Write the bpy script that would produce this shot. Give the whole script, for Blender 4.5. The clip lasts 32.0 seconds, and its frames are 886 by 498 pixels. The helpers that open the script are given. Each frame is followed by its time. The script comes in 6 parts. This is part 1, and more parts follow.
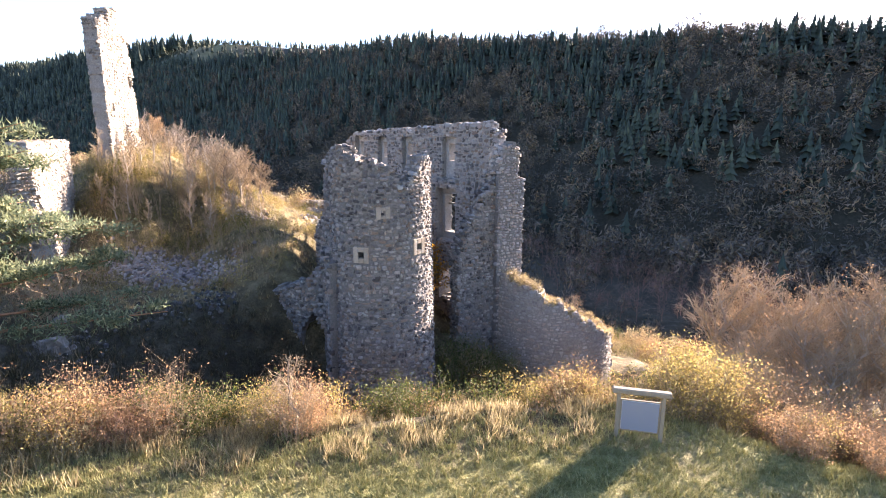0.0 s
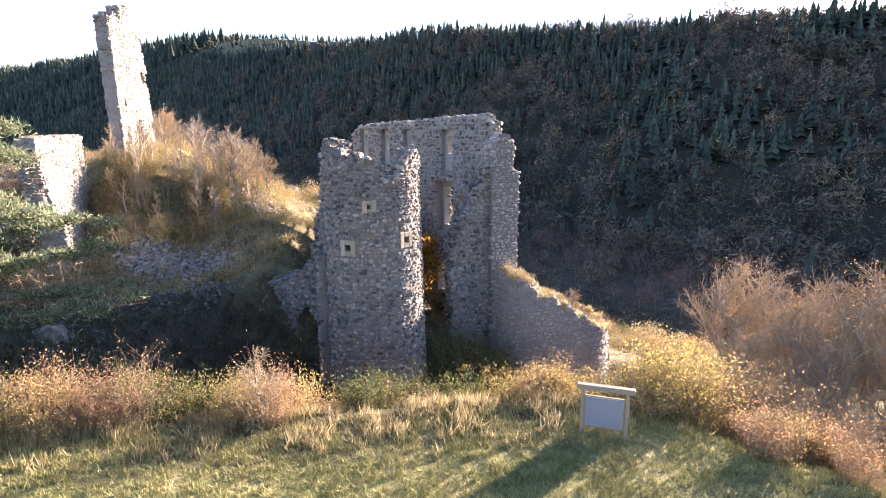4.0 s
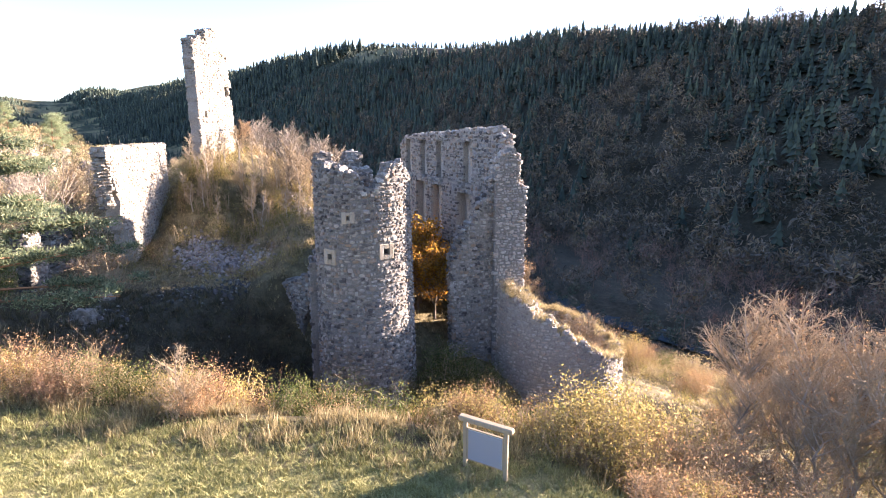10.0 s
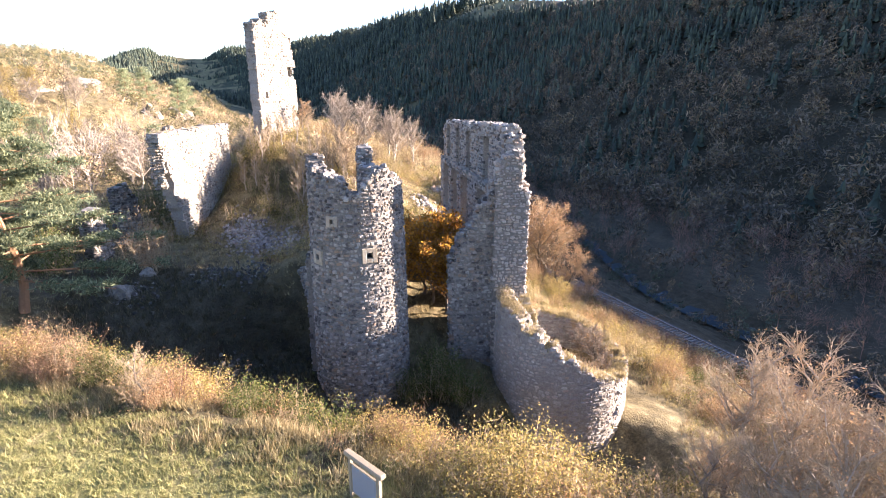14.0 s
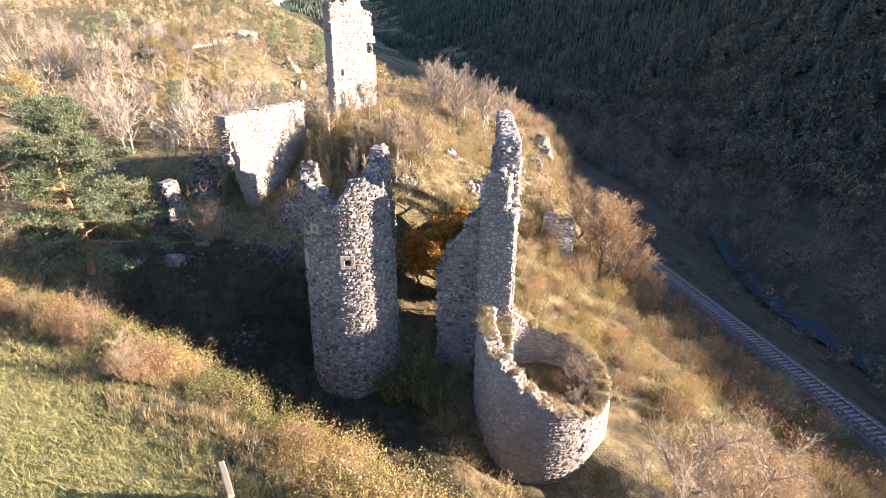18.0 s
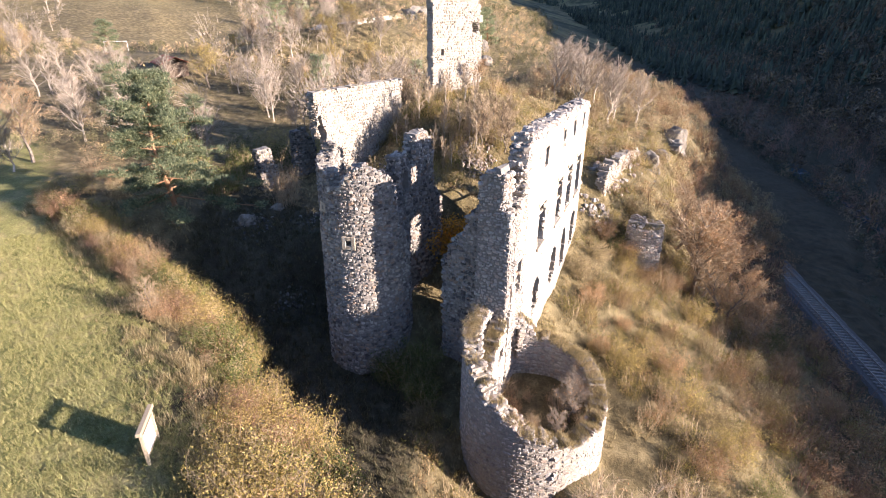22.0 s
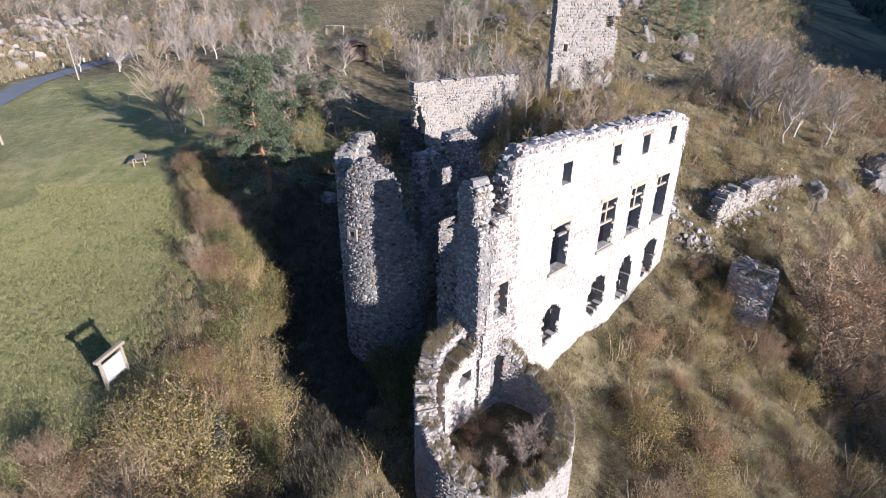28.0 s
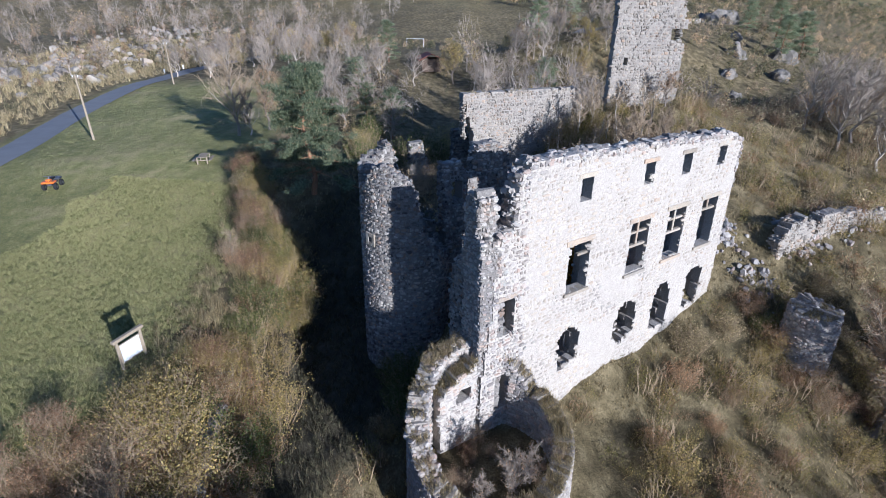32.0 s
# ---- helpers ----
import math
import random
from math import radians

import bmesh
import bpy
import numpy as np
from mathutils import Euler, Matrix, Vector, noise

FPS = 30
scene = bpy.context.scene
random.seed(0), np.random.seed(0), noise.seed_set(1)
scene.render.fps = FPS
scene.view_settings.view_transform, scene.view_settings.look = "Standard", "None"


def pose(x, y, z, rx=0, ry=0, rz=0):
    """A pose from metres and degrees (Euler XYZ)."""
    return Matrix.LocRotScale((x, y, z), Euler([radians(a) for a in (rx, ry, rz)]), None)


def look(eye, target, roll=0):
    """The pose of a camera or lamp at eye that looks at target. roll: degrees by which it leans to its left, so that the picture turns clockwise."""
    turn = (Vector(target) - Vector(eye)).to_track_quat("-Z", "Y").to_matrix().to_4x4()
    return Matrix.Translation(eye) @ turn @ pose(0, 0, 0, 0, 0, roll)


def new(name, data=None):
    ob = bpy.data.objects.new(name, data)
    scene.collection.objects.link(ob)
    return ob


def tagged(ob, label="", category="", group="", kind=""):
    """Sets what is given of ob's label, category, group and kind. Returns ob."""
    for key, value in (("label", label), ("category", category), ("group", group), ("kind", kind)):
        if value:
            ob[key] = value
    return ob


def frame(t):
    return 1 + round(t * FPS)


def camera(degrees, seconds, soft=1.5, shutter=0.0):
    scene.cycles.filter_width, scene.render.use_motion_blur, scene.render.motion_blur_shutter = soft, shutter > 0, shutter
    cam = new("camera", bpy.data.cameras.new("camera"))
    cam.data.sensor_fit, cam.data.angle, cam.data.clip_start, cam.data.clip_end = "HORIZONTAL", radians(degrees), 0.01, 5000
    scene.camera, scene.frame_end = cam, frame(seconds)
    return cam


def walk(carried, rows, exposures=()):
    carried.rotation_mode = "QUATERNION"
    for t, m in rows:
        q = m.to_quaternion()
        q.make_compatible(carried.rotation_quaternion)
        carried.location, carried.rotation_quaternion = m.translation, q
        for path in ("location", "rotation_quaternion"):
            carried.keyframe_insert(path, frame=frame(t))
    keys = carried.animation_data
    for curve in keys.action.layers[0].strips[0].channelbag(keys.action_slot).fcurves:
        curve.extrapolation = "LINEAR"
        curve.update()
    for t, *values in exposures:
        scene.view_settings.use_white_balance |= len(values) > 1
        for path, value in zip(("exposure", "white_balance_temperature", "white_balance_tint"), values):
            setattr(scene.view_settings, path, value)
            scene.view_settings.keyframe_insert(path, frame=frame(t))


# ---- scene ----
cam = camera(80.08, 32.0, 0.95)
PATH = [
    (0.0, pose(0.000, -0.000, 10.000, 77.593, -0.043, -0.000)),
    (0.5, pose(-0.043, -0.027, 9.963, 77.927, 0.024, -0.697)),
    (1.0, pose(0.040, 0.001, 9.918, 78.151, -0.006, -0.712)),
    (1.5, pose(0.211, 0.012, 9.891, 77.581, 0.073, -0.362)),
    (2.0, pose(0.448, 0.022, 9.905, 77.564, 0.183, -0.090)),
    (2.5, pose(0.728, -0.035, 10.006, 77.632, 0.219, 0.385)),
    (3.0, pose(1.051, -0.052, 10.023, 77.191, 0.282, 0.948)),
    (3.5, pose(1.469, -0.027, 10.071, 76.601, 0.300, 1.858)),
    (5.5, pose(3.788, 0.242, 10.051, 77.501, 0.334, 5.726)),
    (6.0, pose(4.327, 0.345, 10.057, 77.049, 0.249, 6.589)),
    (6.5, pose(4.921, 0.410, 10.137, 76.888, 0.464, 7.769)),
    (7.0, pose(5.526, 0.491, 10.189, 76.397, 0.429, 9.432)),
    (7.5, pose(6.081, 0.585, 10.242, 75.711, 0.327, 11.171)),
    (8.0, pose(6.666, 0.740, 10.295, 75.750, 0.260, 12.133)),
    (8.5, pose(7.225, 0.919, 10.319, 76.435, 0.199, 12.873)),
    (9.0, pose(7.799, 1.058, 10.293, 76.531, 0.153, 13.842)),
    (9.5, pose(8.413, 1.145, 10.342, 77.135, 0.250, 15.038)),
    (10.0, pose(9.039, 1.379, 10.541, 77.246, 0.209, 16.299)),
    (10.5, pose(9.720, 1.684, 10.867, 74.951, 0.204, 18.169)),
    (11.0, pose(10.448, 2.028, 11.237, 72.873, 0.122, 19.111)),
    (11.5, pose(11.195, 2.370, 11.680, 72.919, 0.026, 20.604)),
    (12.0, pose(11.922, 2.759, 11.987, 72.966, 0.012, 21.874)),
    (12.5, pose(12.579, 3.200, 12.165, 72.986, -0.150, 23.425)),
    (13.0, pose(13.278, 3.673, 12.322, 73.282, -0.127, 24.842)),
    (13.5, pose(13.963, 4.187, 12.541, 73.523, -0.084, 26.878)),
    (14.0, pose(14.689, 4.765, 12.874, 72.868, -0.021, 28.566)),
    (14.5, pose(15.481, 5.376, 13.231, 71.170, 0.005, 30.681)),
    (16.5, pose(18.761, 8.185, 15.183, 68.418, -0.357, 37.968)),
    (17.0, pose(19.564, 8.954, 15.701, 67.015, -0.444, 40.796)),
    (17.5, pose(20.385, 9.810, 16.108, 66.592, -0.415, 42.852)),
    (18.0, pose(21.151, 10.705, 16.460, 67.211, -0.442, 44.671)),
    (18.5, pose(21.868, 11.685, 16.718, 67.071, -0.371, 46.773)),
    (19.0, pose(22.576, 12.641, 16.827, 66.847, -0.348, 49.198)),
    (19.5, pose(23.230, 13.623, 16.904, 67.597, -0.322, 52.203)),
    (20.0, pose(23.836, 14.634, 16.939, 67.272, -0.298, 54.366)),
    (20.5, pose(24.414, 15.670, 16.864, 66.122, -0.274, 56.509)),
    (21.0, pose(24.882, 16.711, 16.792, 65.710, -0.221, 58.641)),
    (21.5, pose(25.272, 17.774, 16.835, 65.702, -0.157, 61.369)),
    (22.0, pose(25.619, 18.792, 16.926, 64.775, -0.101, 63.932)),
    (22.5, pose(25.969, 19.802, 16.903, 63.898, -0.124, 66.017)),
    (23.0, pose(26.300, 20.761, 16.820, 64.767, -0.188, 67.999)),
    (23.5, pose(26.550, 21.737, 16.791, 66.179, -0.175, 70.441)),
    (24.0, pose(26.706, 22.724, 16.878, 65.639, -0.161, 72.699)),
    (24.5, pose(26.854, 23.672, 17.023, 63.971, -0.123, 74.689)),
    (25.0, pose(26.950, 24.634, 17.232, 62.585, -0.047, 76.243)),
    (25.5, pose(27.012, 25.604, 17.430, 61.366, -0.086, 78.356)),
    (27.5, pose(26.981, 29.160, 17.418, 63.278, 0.069, 86.177)),
    (28.0, pose(26.951, 29.888, 17.297, 63.635, 0.061, 87.187)),
    (28.5, pose(26.895, 30.614, 17.198, 65.283, 0.066, 88.814)),
    (29.0, pose(26.802, 31.305, 17.146, 65.818, 0.048, 90.666)),
    (29.5, pose(26.687, 32.000, 17.084, 65.164, 0.023, 92.343)),
    (30.0, pose(26.584, 32.689, 17.029, 64.723, 0.000, 93.859)),
    (30.5, pose(26.444, 33.195, 16.978, 64.866, -0.088, 95.580)),
    (31.0, pose(26.376, 33.296, 16.914, 64.982, 0.102, 95.309)),
    (31.5, pose(26.365, 33.311, 16.928, 65.364, 0.091, 95.588)),
    (32.0, pose(26.365, 33.296, 16.936, 65.027, 0.019, 96.333)),
]
walk(cam, PATH, [(0, 3.05, 6200, 29), (7, 3.05, 6200, 29), (13, 3.0, 6050, 28), (19, 2.5, 6150, 27), (25, 1.75, 5450, 26), (28, 1.28, 5000, 22), (32, 0.92, 4650, 18)])

# ---- light ----
SUN_AZ, SUN_EL = radians(46.0), radians(14.0)
world = bpy.data.worlds.new("world")
scene.world = world
world.use_nodes = True
wn = world.node_tree
sky = wn.nodes.new("ShaderNodeTexSky")
sky.sky_type = 'NISHITA'
sky.sun_disc = False
sky.sun_elevation = SUN_EL
sky.sun_rotation = SUN_AZ
sky.air_density, sky.dust_density, sky.ozone_density = 1.0, 0.6, 2.8
wn.links.new(sky.outputs[0], wn.nodes["Background"].inputs[0])
wn.nodes["Background"].inputs[1].default_value = 0.07
sun_dir = Vector((math.sin(SUN_AZ) * math.cos(SUN_EL), math.cos(SUN_AZ) * math.cos(SUN_EL), math.sin(SUN_EL)))
sun = new("sun", bpy.data.lights.new("sun", 'SUN'))
sun.data.energy, sun.data.angle, sun.data.color = 5.0, radians(0.5), (1.0, 0.86, 0.64)
sun.matrix_world = look((60, 60, 60), Vector((60, 60, 60)) - sun_dir)


# ---- materials ----
def material(name, roughness=0.9):
    m = bpy.data.materials.new(name)
    m.use_nodes = True
    nt = m.node_tree
    b = nt.nodes["Principled BSDF"]
    b.inputs["Roughness"].default_value = roughness
    b.inputs["Specular IOR Level"].default_value = 0.25
    return m, nt, b


def node(nt, kind, **values):
    n = nt.nodes.new(kind)
    for k, v in values.items():
        n.inputs[k].default_value = v
    return n


def noise_at(nt, scale, detail=4.0, coord=None, rough=0.6):
    n = node(nt, "ShaderNodeTexNoise", Scale=scale, Detail=detail, Roughness=rough)
    if coord is None:
        coord = nt.nodes.new("ShaderNodeNewGeometry").outputs["Position"]
    nt.links.new(coord, n.inputs["Vector"])
    return n.outputs["Fac"]


def ramp(nt, fac, stops):
    r = nt.nodes.new("ShaderNodeValToRGB")
    e = r.color_ramp.elements
    while len(e) < len(stops):
        e.new(0.5)
    for k, (p, c) in enumerate(stops):
        e[k].position, e[k].color = p, (*c, 1)
    nt.links.new(fac, r.inputs[0])
    return r.outputs[0]


def mixed(nt, fac, a, b, mode='MIX'):
    m = nt.nodes.new("ShaderNodeMix")
    m.data_type, m.blend_type = 'RGBA', mode
    for sock, v in ((m.inputs[0], fac), (m.inputs[6], a), (m.inputs[7], b)):
        if isinstance(v, (int, float)):
            sock.default_value = v
        elif isinstance(v, tuple):
            sock.default_value = (*v, 1)
        else:
            nt.links.new(v, sock)
    return m.outputs[2]


def bump(nt, b, height, strength=0.5, distance=0.05):
    n = node(nt, "ShaderNodeBump", Strength=strength, Distance=distance)
    nt.links.new(height, n.inputs["Height"])
    nt.links.new(n.outputs[0], b.inputs["Normal"])


def stone_material(name, dark, mid, light, warm):
    """Rubble stone: each stone with its own tone, lichen and grain."""
    m, nt, b = material(name, 0.92)
    geo = nt.nodes.new("ShaderNodeNewGeometry")
    info = nt.nodes.new("ShaderNodeObjectInfo")
    add = nt.nodes.new("ShaderNodeMath")
    add.operation = 'ADD'
    nt.links.new(geo.outputs["Random Per Island"], add.inputs[0])
    nt.links.new(info.outputs["Random"], add.inputs[1])
    fr = nt.nodes.new("ShaderNodeMath")
    fr.operation = 'FRACT'
    nt.links.new(add.outputs[0], fr.inputs[0])
    tone = ramp(nt, fr.outputs[0], [(0.0, dark), (0.35, mid), (0.7, light), (0.88, warm), (1.0, mid)])
    big = ramp(nt, noise_at(nt, 0.35, 3.0), [(0.35, (0.72, 0.72, 0.74)), (0.65, (1.12, 1.08, 1.0))])
    c = mixed(nt, 1.0, tone, big, 'MULTIPLY')
    lich = ramp(nt, noise_at(nt, 3.5, 6.0), [(0.55, (0, 0, 0)), (0.68, (1, 1, 1))])
    c = mixed(nt, lich, c, (0.36, 0.35, 0.30))
    grain = noise_at(nt, 22.0, 5.0)
    g = ramp(nt, grain, [(0.3, (0.7, 0.7, 0.7)), (0.7, (1.15, 1.15, 1.15))])
    c = mixed(nt, 1.0, c, g, 'MULTIPLY')
    nt.links.new(c, b.inputs["Base Color"])
    bump(nt, b, grain, 0.7, 0.03)
    return m


def leaf_material(name, stops, trans=0.25, patch=0.0, low=0.55, high=1.5):
    m, nt, b = material(name, 0.75)
    geo = nt.nodes.new("ShaderNodeNewGeometry")
    info = nt.nodes.new("ShaderNodeObjectInfo")
    c = ramp(nt, geo.outputs["Random Per Island"], stops)
    v = node(nt, "ShaderNodeHueSaturation")
    mr = node(nt, "ShaderNodeMapRange")
    mr.inputs[3].default_value, mr.inputs[4].default_value = 0.75, 1.25
    nt.links.new(info.outputs["Random"], mr.inputs[0])
    nt.links.new(mr.outputs[0], v.inputs["Value"])
    nt.links.new(c, v.inputs["Color"])
    sh = nt.nodes.new("ShaderNodeMath")
    sh.operation = 'MULTIPLY'
    sh.inputs[1].default_value = 37.0
    nt.links.new(geo.outputs["Random Per Island"], sh.inputs[0])
    fr = nt.nodes.new("ShaderNodeMath")
    fr.operation = 'FRACT'
    nt.links.new(sh.outputs[0], fr.inputs[0])
    out = mixed(nt, 1.0, v.outputs[0], ramp(nt, fr.outputs[0], [(0.0, (low, low, low)), (0.5, (1.0, 1.0, 1.0)), (1.0, (high, high * 0.97, high * 0.94))]), 'MULTIPLY')
    if patch:
        out = mixed(nt, 1.0, out, ramp(nt, noise_at(nt, patch, 3.0, None, 0.7), [(0.36, (0.55, 0.6, 0.62)), (0.5, (0.95, 0.95, 0.95)), (0.62, (1.6, 1.45, 1.3))]), 'MULTIPLY')
    nt.links.new(out, b.inputs["Base Color"])
    if trans:
        t = nt.nodes.new("ShaderNodeBsdfTranslucent")
        nt.links.new(out, t.inputs[0])
        mx = nt.nodes.new("ShaderNodeMixShader")
        mx.inputs[0].default_value = trans
        nt.links.new(b.outputs[0], mx.inputs[1])
        nt.links.new(t.outputs[0], mx.inputs[2])
        nt.links.new(mx.outputs[0], nt.nodes["Material Output"].inputs[0])
    return m


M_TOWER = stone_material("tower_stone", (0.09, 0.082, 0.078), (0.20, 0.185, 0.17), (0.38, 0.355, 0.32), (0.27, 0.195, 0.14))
M_PALE = stone_material("pale_stone", (0.25, 0.225, 0.20), (0.36, 0.33, 0.30), (0.46, 0.43, 0.39), (0.40, 0.31, 0.25))
M_LIME = stone_material("limewashed_stone", (0.34, 0.30, 0.245), (0.41, 0.37, 0.31), (0.46, 0.42, 0.36), (0.39, 0.325, 0.255))
M_RUBBLE = stone_material("rubble_stone", (0.14, 0.115, 0.105), (0.27, 0.235, 0.21), (0.43, 0.385, 0.345), (0.31, 0.22, 0.17))


def mortar_material(name, a, c2):
    m, nt, b = material(name, 0.95)
    n1 = noise_at(nt, 1.2, 5.0)
    n2 = noise_at(nt, 14.0, 5.0)
    c = mixed(nt, n1, a, c2)
    c = mixed(nt, 1.0, c, ramp(nt, n2, [(0.3, (0.6, 0.6, 0.6)), (0.7, (1.15, 1.15, 1.15))]), 'MULTIPLY')
    nt.links.new(c, b.inputs["Base Color"])
    bump(nt, b, n2, 0.8, 0.04)
    return m


M_MORTAR = mortar_material("mortar", (0.17, 0.155, 0.14), (0.25, 0.23, 0.20))
M_PLASTER = mortar_material("pale_mortar", (0.38, 0.34, 0.285), (0.46, 0.42, 0.36))
M_GREY = stone_material("grey_wall_stone", (0.19, 0.17, 0.145), (0.28, 0.25, 0.21), (0.37, 0.335, 0.28), (0.34, 0.26, 0.19))
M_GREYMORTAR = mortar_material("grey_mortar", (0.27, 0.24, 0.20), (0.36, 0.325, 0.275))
M_ASHLAR = stone_material("dressed_stone", (0.26, 0.225, 0.175), (0.34, 0.295, 0.23), (0.41, 0.365, 0.295), (0.37, 0.285, 0.21))


# ---- the lie of the land ----
RAIL = Vector((12.6, 74.2))
RAIL_U = Vector((-0.817, 0.576))


def ss(a, b, v):
    k = np.clip((v - a) / (b - a), 0, 1)
    return k * k * (3 - 2 * k)


def bend(w):
    """How far the line and the river swing away behind the spur."""
    return 14 * ss(14, 62, w)


def land(x, y, fine=True):
    """Height of the ground; x and y are arrays."""
    x, y = np.asarray(x, float), np.asarray(y, float)
    w = -0.817 * (x - RAIL.x) + 0.576 * (y - RAIL.y)
    q = -0.576 * (x - RAIL.x) - 0.817 * (y - RAIL.y) + bend(w)
    z = np.interp(q, (-95, -60, -24, -14, -6, -3.5, 3.5, 6, 25, 36, 43, 50, 60, 80, 130, 400, 1500),
                  (-27, -25, -21.5, -22.8, -19.6, -18.5, -18.5, -17.0, -7.5, -5.3, -2.5, 0.35, 0.6, 1.4, 4.0, 14, 60))
    # the wooded hillside over the river
    top = 50 + 0.02 * np.clip(w - 120, 0, 300) + 0.085 * np.clip(w, -300, 500) + 0.05 * np.clip(w - 500, 0, 1200)
    top = top + 18 * ss(430, 720, w) * ss(1600, 1000, w) + 0.085 * np.clip(w - 2000, 0, 2000)
    wob = 5 * np.sin(w / 37.0 + 1) + 8 * np.sin(w / 83.0)
    rise = -27 + 0.55 * np.clip(-q - 95 + wob, 0, 4000)
    rise = np.minimum(rise, top + 0.03 * np.clip(-q - 95, 0, 3000)) - 0
    z = np.where(q < -90, np.maximum(z, rise), z)
    # the spur with the upper ruins
    z = z + 8.0 * ss(3, -16, x) * ss(-130, -60, x) * ss(12, 23, q) * ss(58, 40, q)
    z = z + 3.4 * np.exp(-(((x + 28) / 8.5) ** 2 + ((y - 48) / 9.0) ** 2))
    z = z - 3.0 * np.exp(-(((x + 18.6) / 3.6) ** 2 + ((y - 38.2) / 3.2) ** 2)) - 1.9 * np.exp(-(((x + 13.2) / 3.2) ** 2 + ((y - 42) / 4.5) ** 2))
    z = z + 1.2 * np.exp(-(((x + 25.6) / 2.8) ** 2 + ((y - 41.3) / 3.5) ** 2)) - 1.0 * np.exp(-(((x + 21.5) / 3) ** 2 + ((y - 46) / 4) ** 2))
    # wooded hills that close the valley far off
    z = z + 150 * ss(2300, 3700, w) * ss(-520, -250, q) * ss(600, 150, q)
    # court of the castle
    court = np.exp(-(((x + 4) / 5.0) ** 2 + ((y - 36) / 6.0) ** 2) ** 2)
    z = z * (1 - court) + (-2.3) * court
    # the moat below the lawn
    lip = 15.2 + 0.22 * (x + 2) - 0.25 * np.clip(-10 - x, 0, 30)
    d = y - lip
    cut = ss(0.6, 5.8, d) * ss(18.0, 11.0, d) * ss(-19, -7, x) * ss(19, 11, x)
    z = z * (1 - cut) + (-4.6) * cut
    # ground by the long wall and below the mound
    hollow = np.exp(-(((x + 17) / 7.0) ** 2 + ((y - 30) / 6.0) ** 2) ** 2)
    z = z * (1 - hollow) + 0.6 * hollow
    pit = np.exp(-(((x + 7.4) / 3.6) ** 2 + ((y - 25.6) / 3.6) ** 2) ** 2)
    z = z * (1 - pit) - 3.7 * pit
    z = z - 2.3 * np.exp(-(((x - 10.2) / 4.4) ** 2 + ((y - 29.2) / 3.4) ** 2) ** 2)
    z = z + 1.6 * ss(-3, -24, x) * ss(26, 14, y) * ss(-30, 0, y)
    # terrace held up by the wall fragment
    dn, ds = (x + 10.4) * 0.84 + (y - 53.5) * 0.543, -(x + 10.4) * 0.543 + (y - 53.5) * 0.84
    hold = ss(0.1, -0.7, dn) * ss(-10, -4, dn) * ss(-0.5, 1.0, ds) * ss(15.5, 13.0, ds)
    z = z + hold * np.maximum(0, 2.2 - 0.06 * ds - z)
    # far meadow and slopes to the west
    z = z + 3.0 * ss(-35, -60, x) * np.sin(x / 19.0) * np.sin(y / 23.0 + 1) * 0.4
    shelf = np.exp(-((q - 97) / np.where(q < 97, 26.0, 20.0)) ** 2) * ss(-80, -102, x) * ss(-420, -230, x)
    z = z * (1 - shelf) + 12.0 * shelf + 36 * ss(-145, -430, x) * ss(100, 160, q) + 6 * ss(-450, -900, x) * ss(-60, 20, q)
    knoll = ss(-165, -215, x) * ss(-560, -330, x) * ss(42, 56, q) * ss(62, 100, y)
    z = z * (1 - knoll) + np.interp(q, (42, 56, 64, 80, 97, 122, 160, 260), (0, 3.5, 7.0, 10.5, 13.5, 17, 22, 30)) * knoll
    if fine:
        amp = ss(52, 44, q) * 0.9 + 0.12
        z = z + amp * (0.22 * np.sin(x * 0.9 + 1.3 * np.sin(y * 0.5)) * np.sin(y * 0.8 + np.sin(x * 0.6)) + 0.12 * np.sin(x * 2.3 + y * 1.1) * np.sin(y * 2.1 - x * 0.7))
    return z


def land_at(x, y):
    return float(land(np.array([x]), np.array([y]))[0])


def mesh_object(name, verts, faces, mat, parent=None, smooth=False):
    me = bpy.data.meshes.new(name)
    me.from_pydata(verts, [], faces)
    me.materials.append(mat)
    if smooth:
        me.shade_smooth()
    ob = new(name, me)
    ob.parent = parent
    return ob


def lines(a, b, step, reach, grow=1.12):
    mid = list(np.arange(a, b + 1e-6, step))
    out, d = [], step
    v = b
    while v < reach:
        d *= grow
        v += d
        out.append(v)
    low, d, v = [], step, a
    while v > -reach:
        d *= grow
        v -= d
        low.append(v)
    return np.array(low[::-1] + mid + out)


gx, gy = lines(-36, 36, 0.5, 4300), lines(-6, 92, 0.5, 4300)
XX, YY = np.meshgrid(gx, gy)
ZZ = land(XX, YY)
gv = np.stack([XX.ravel(), YY.ravel(), ZZ.ravel()], 1)
nx = len(gx)
gi = (np.arange(len(gy) - 1)[:, None] * nx + np.arange(nx - 1)[None, :]).ravel()
gf = np.stack([gi, gi + 1, gi + nx + 1, gi + nx], 1)


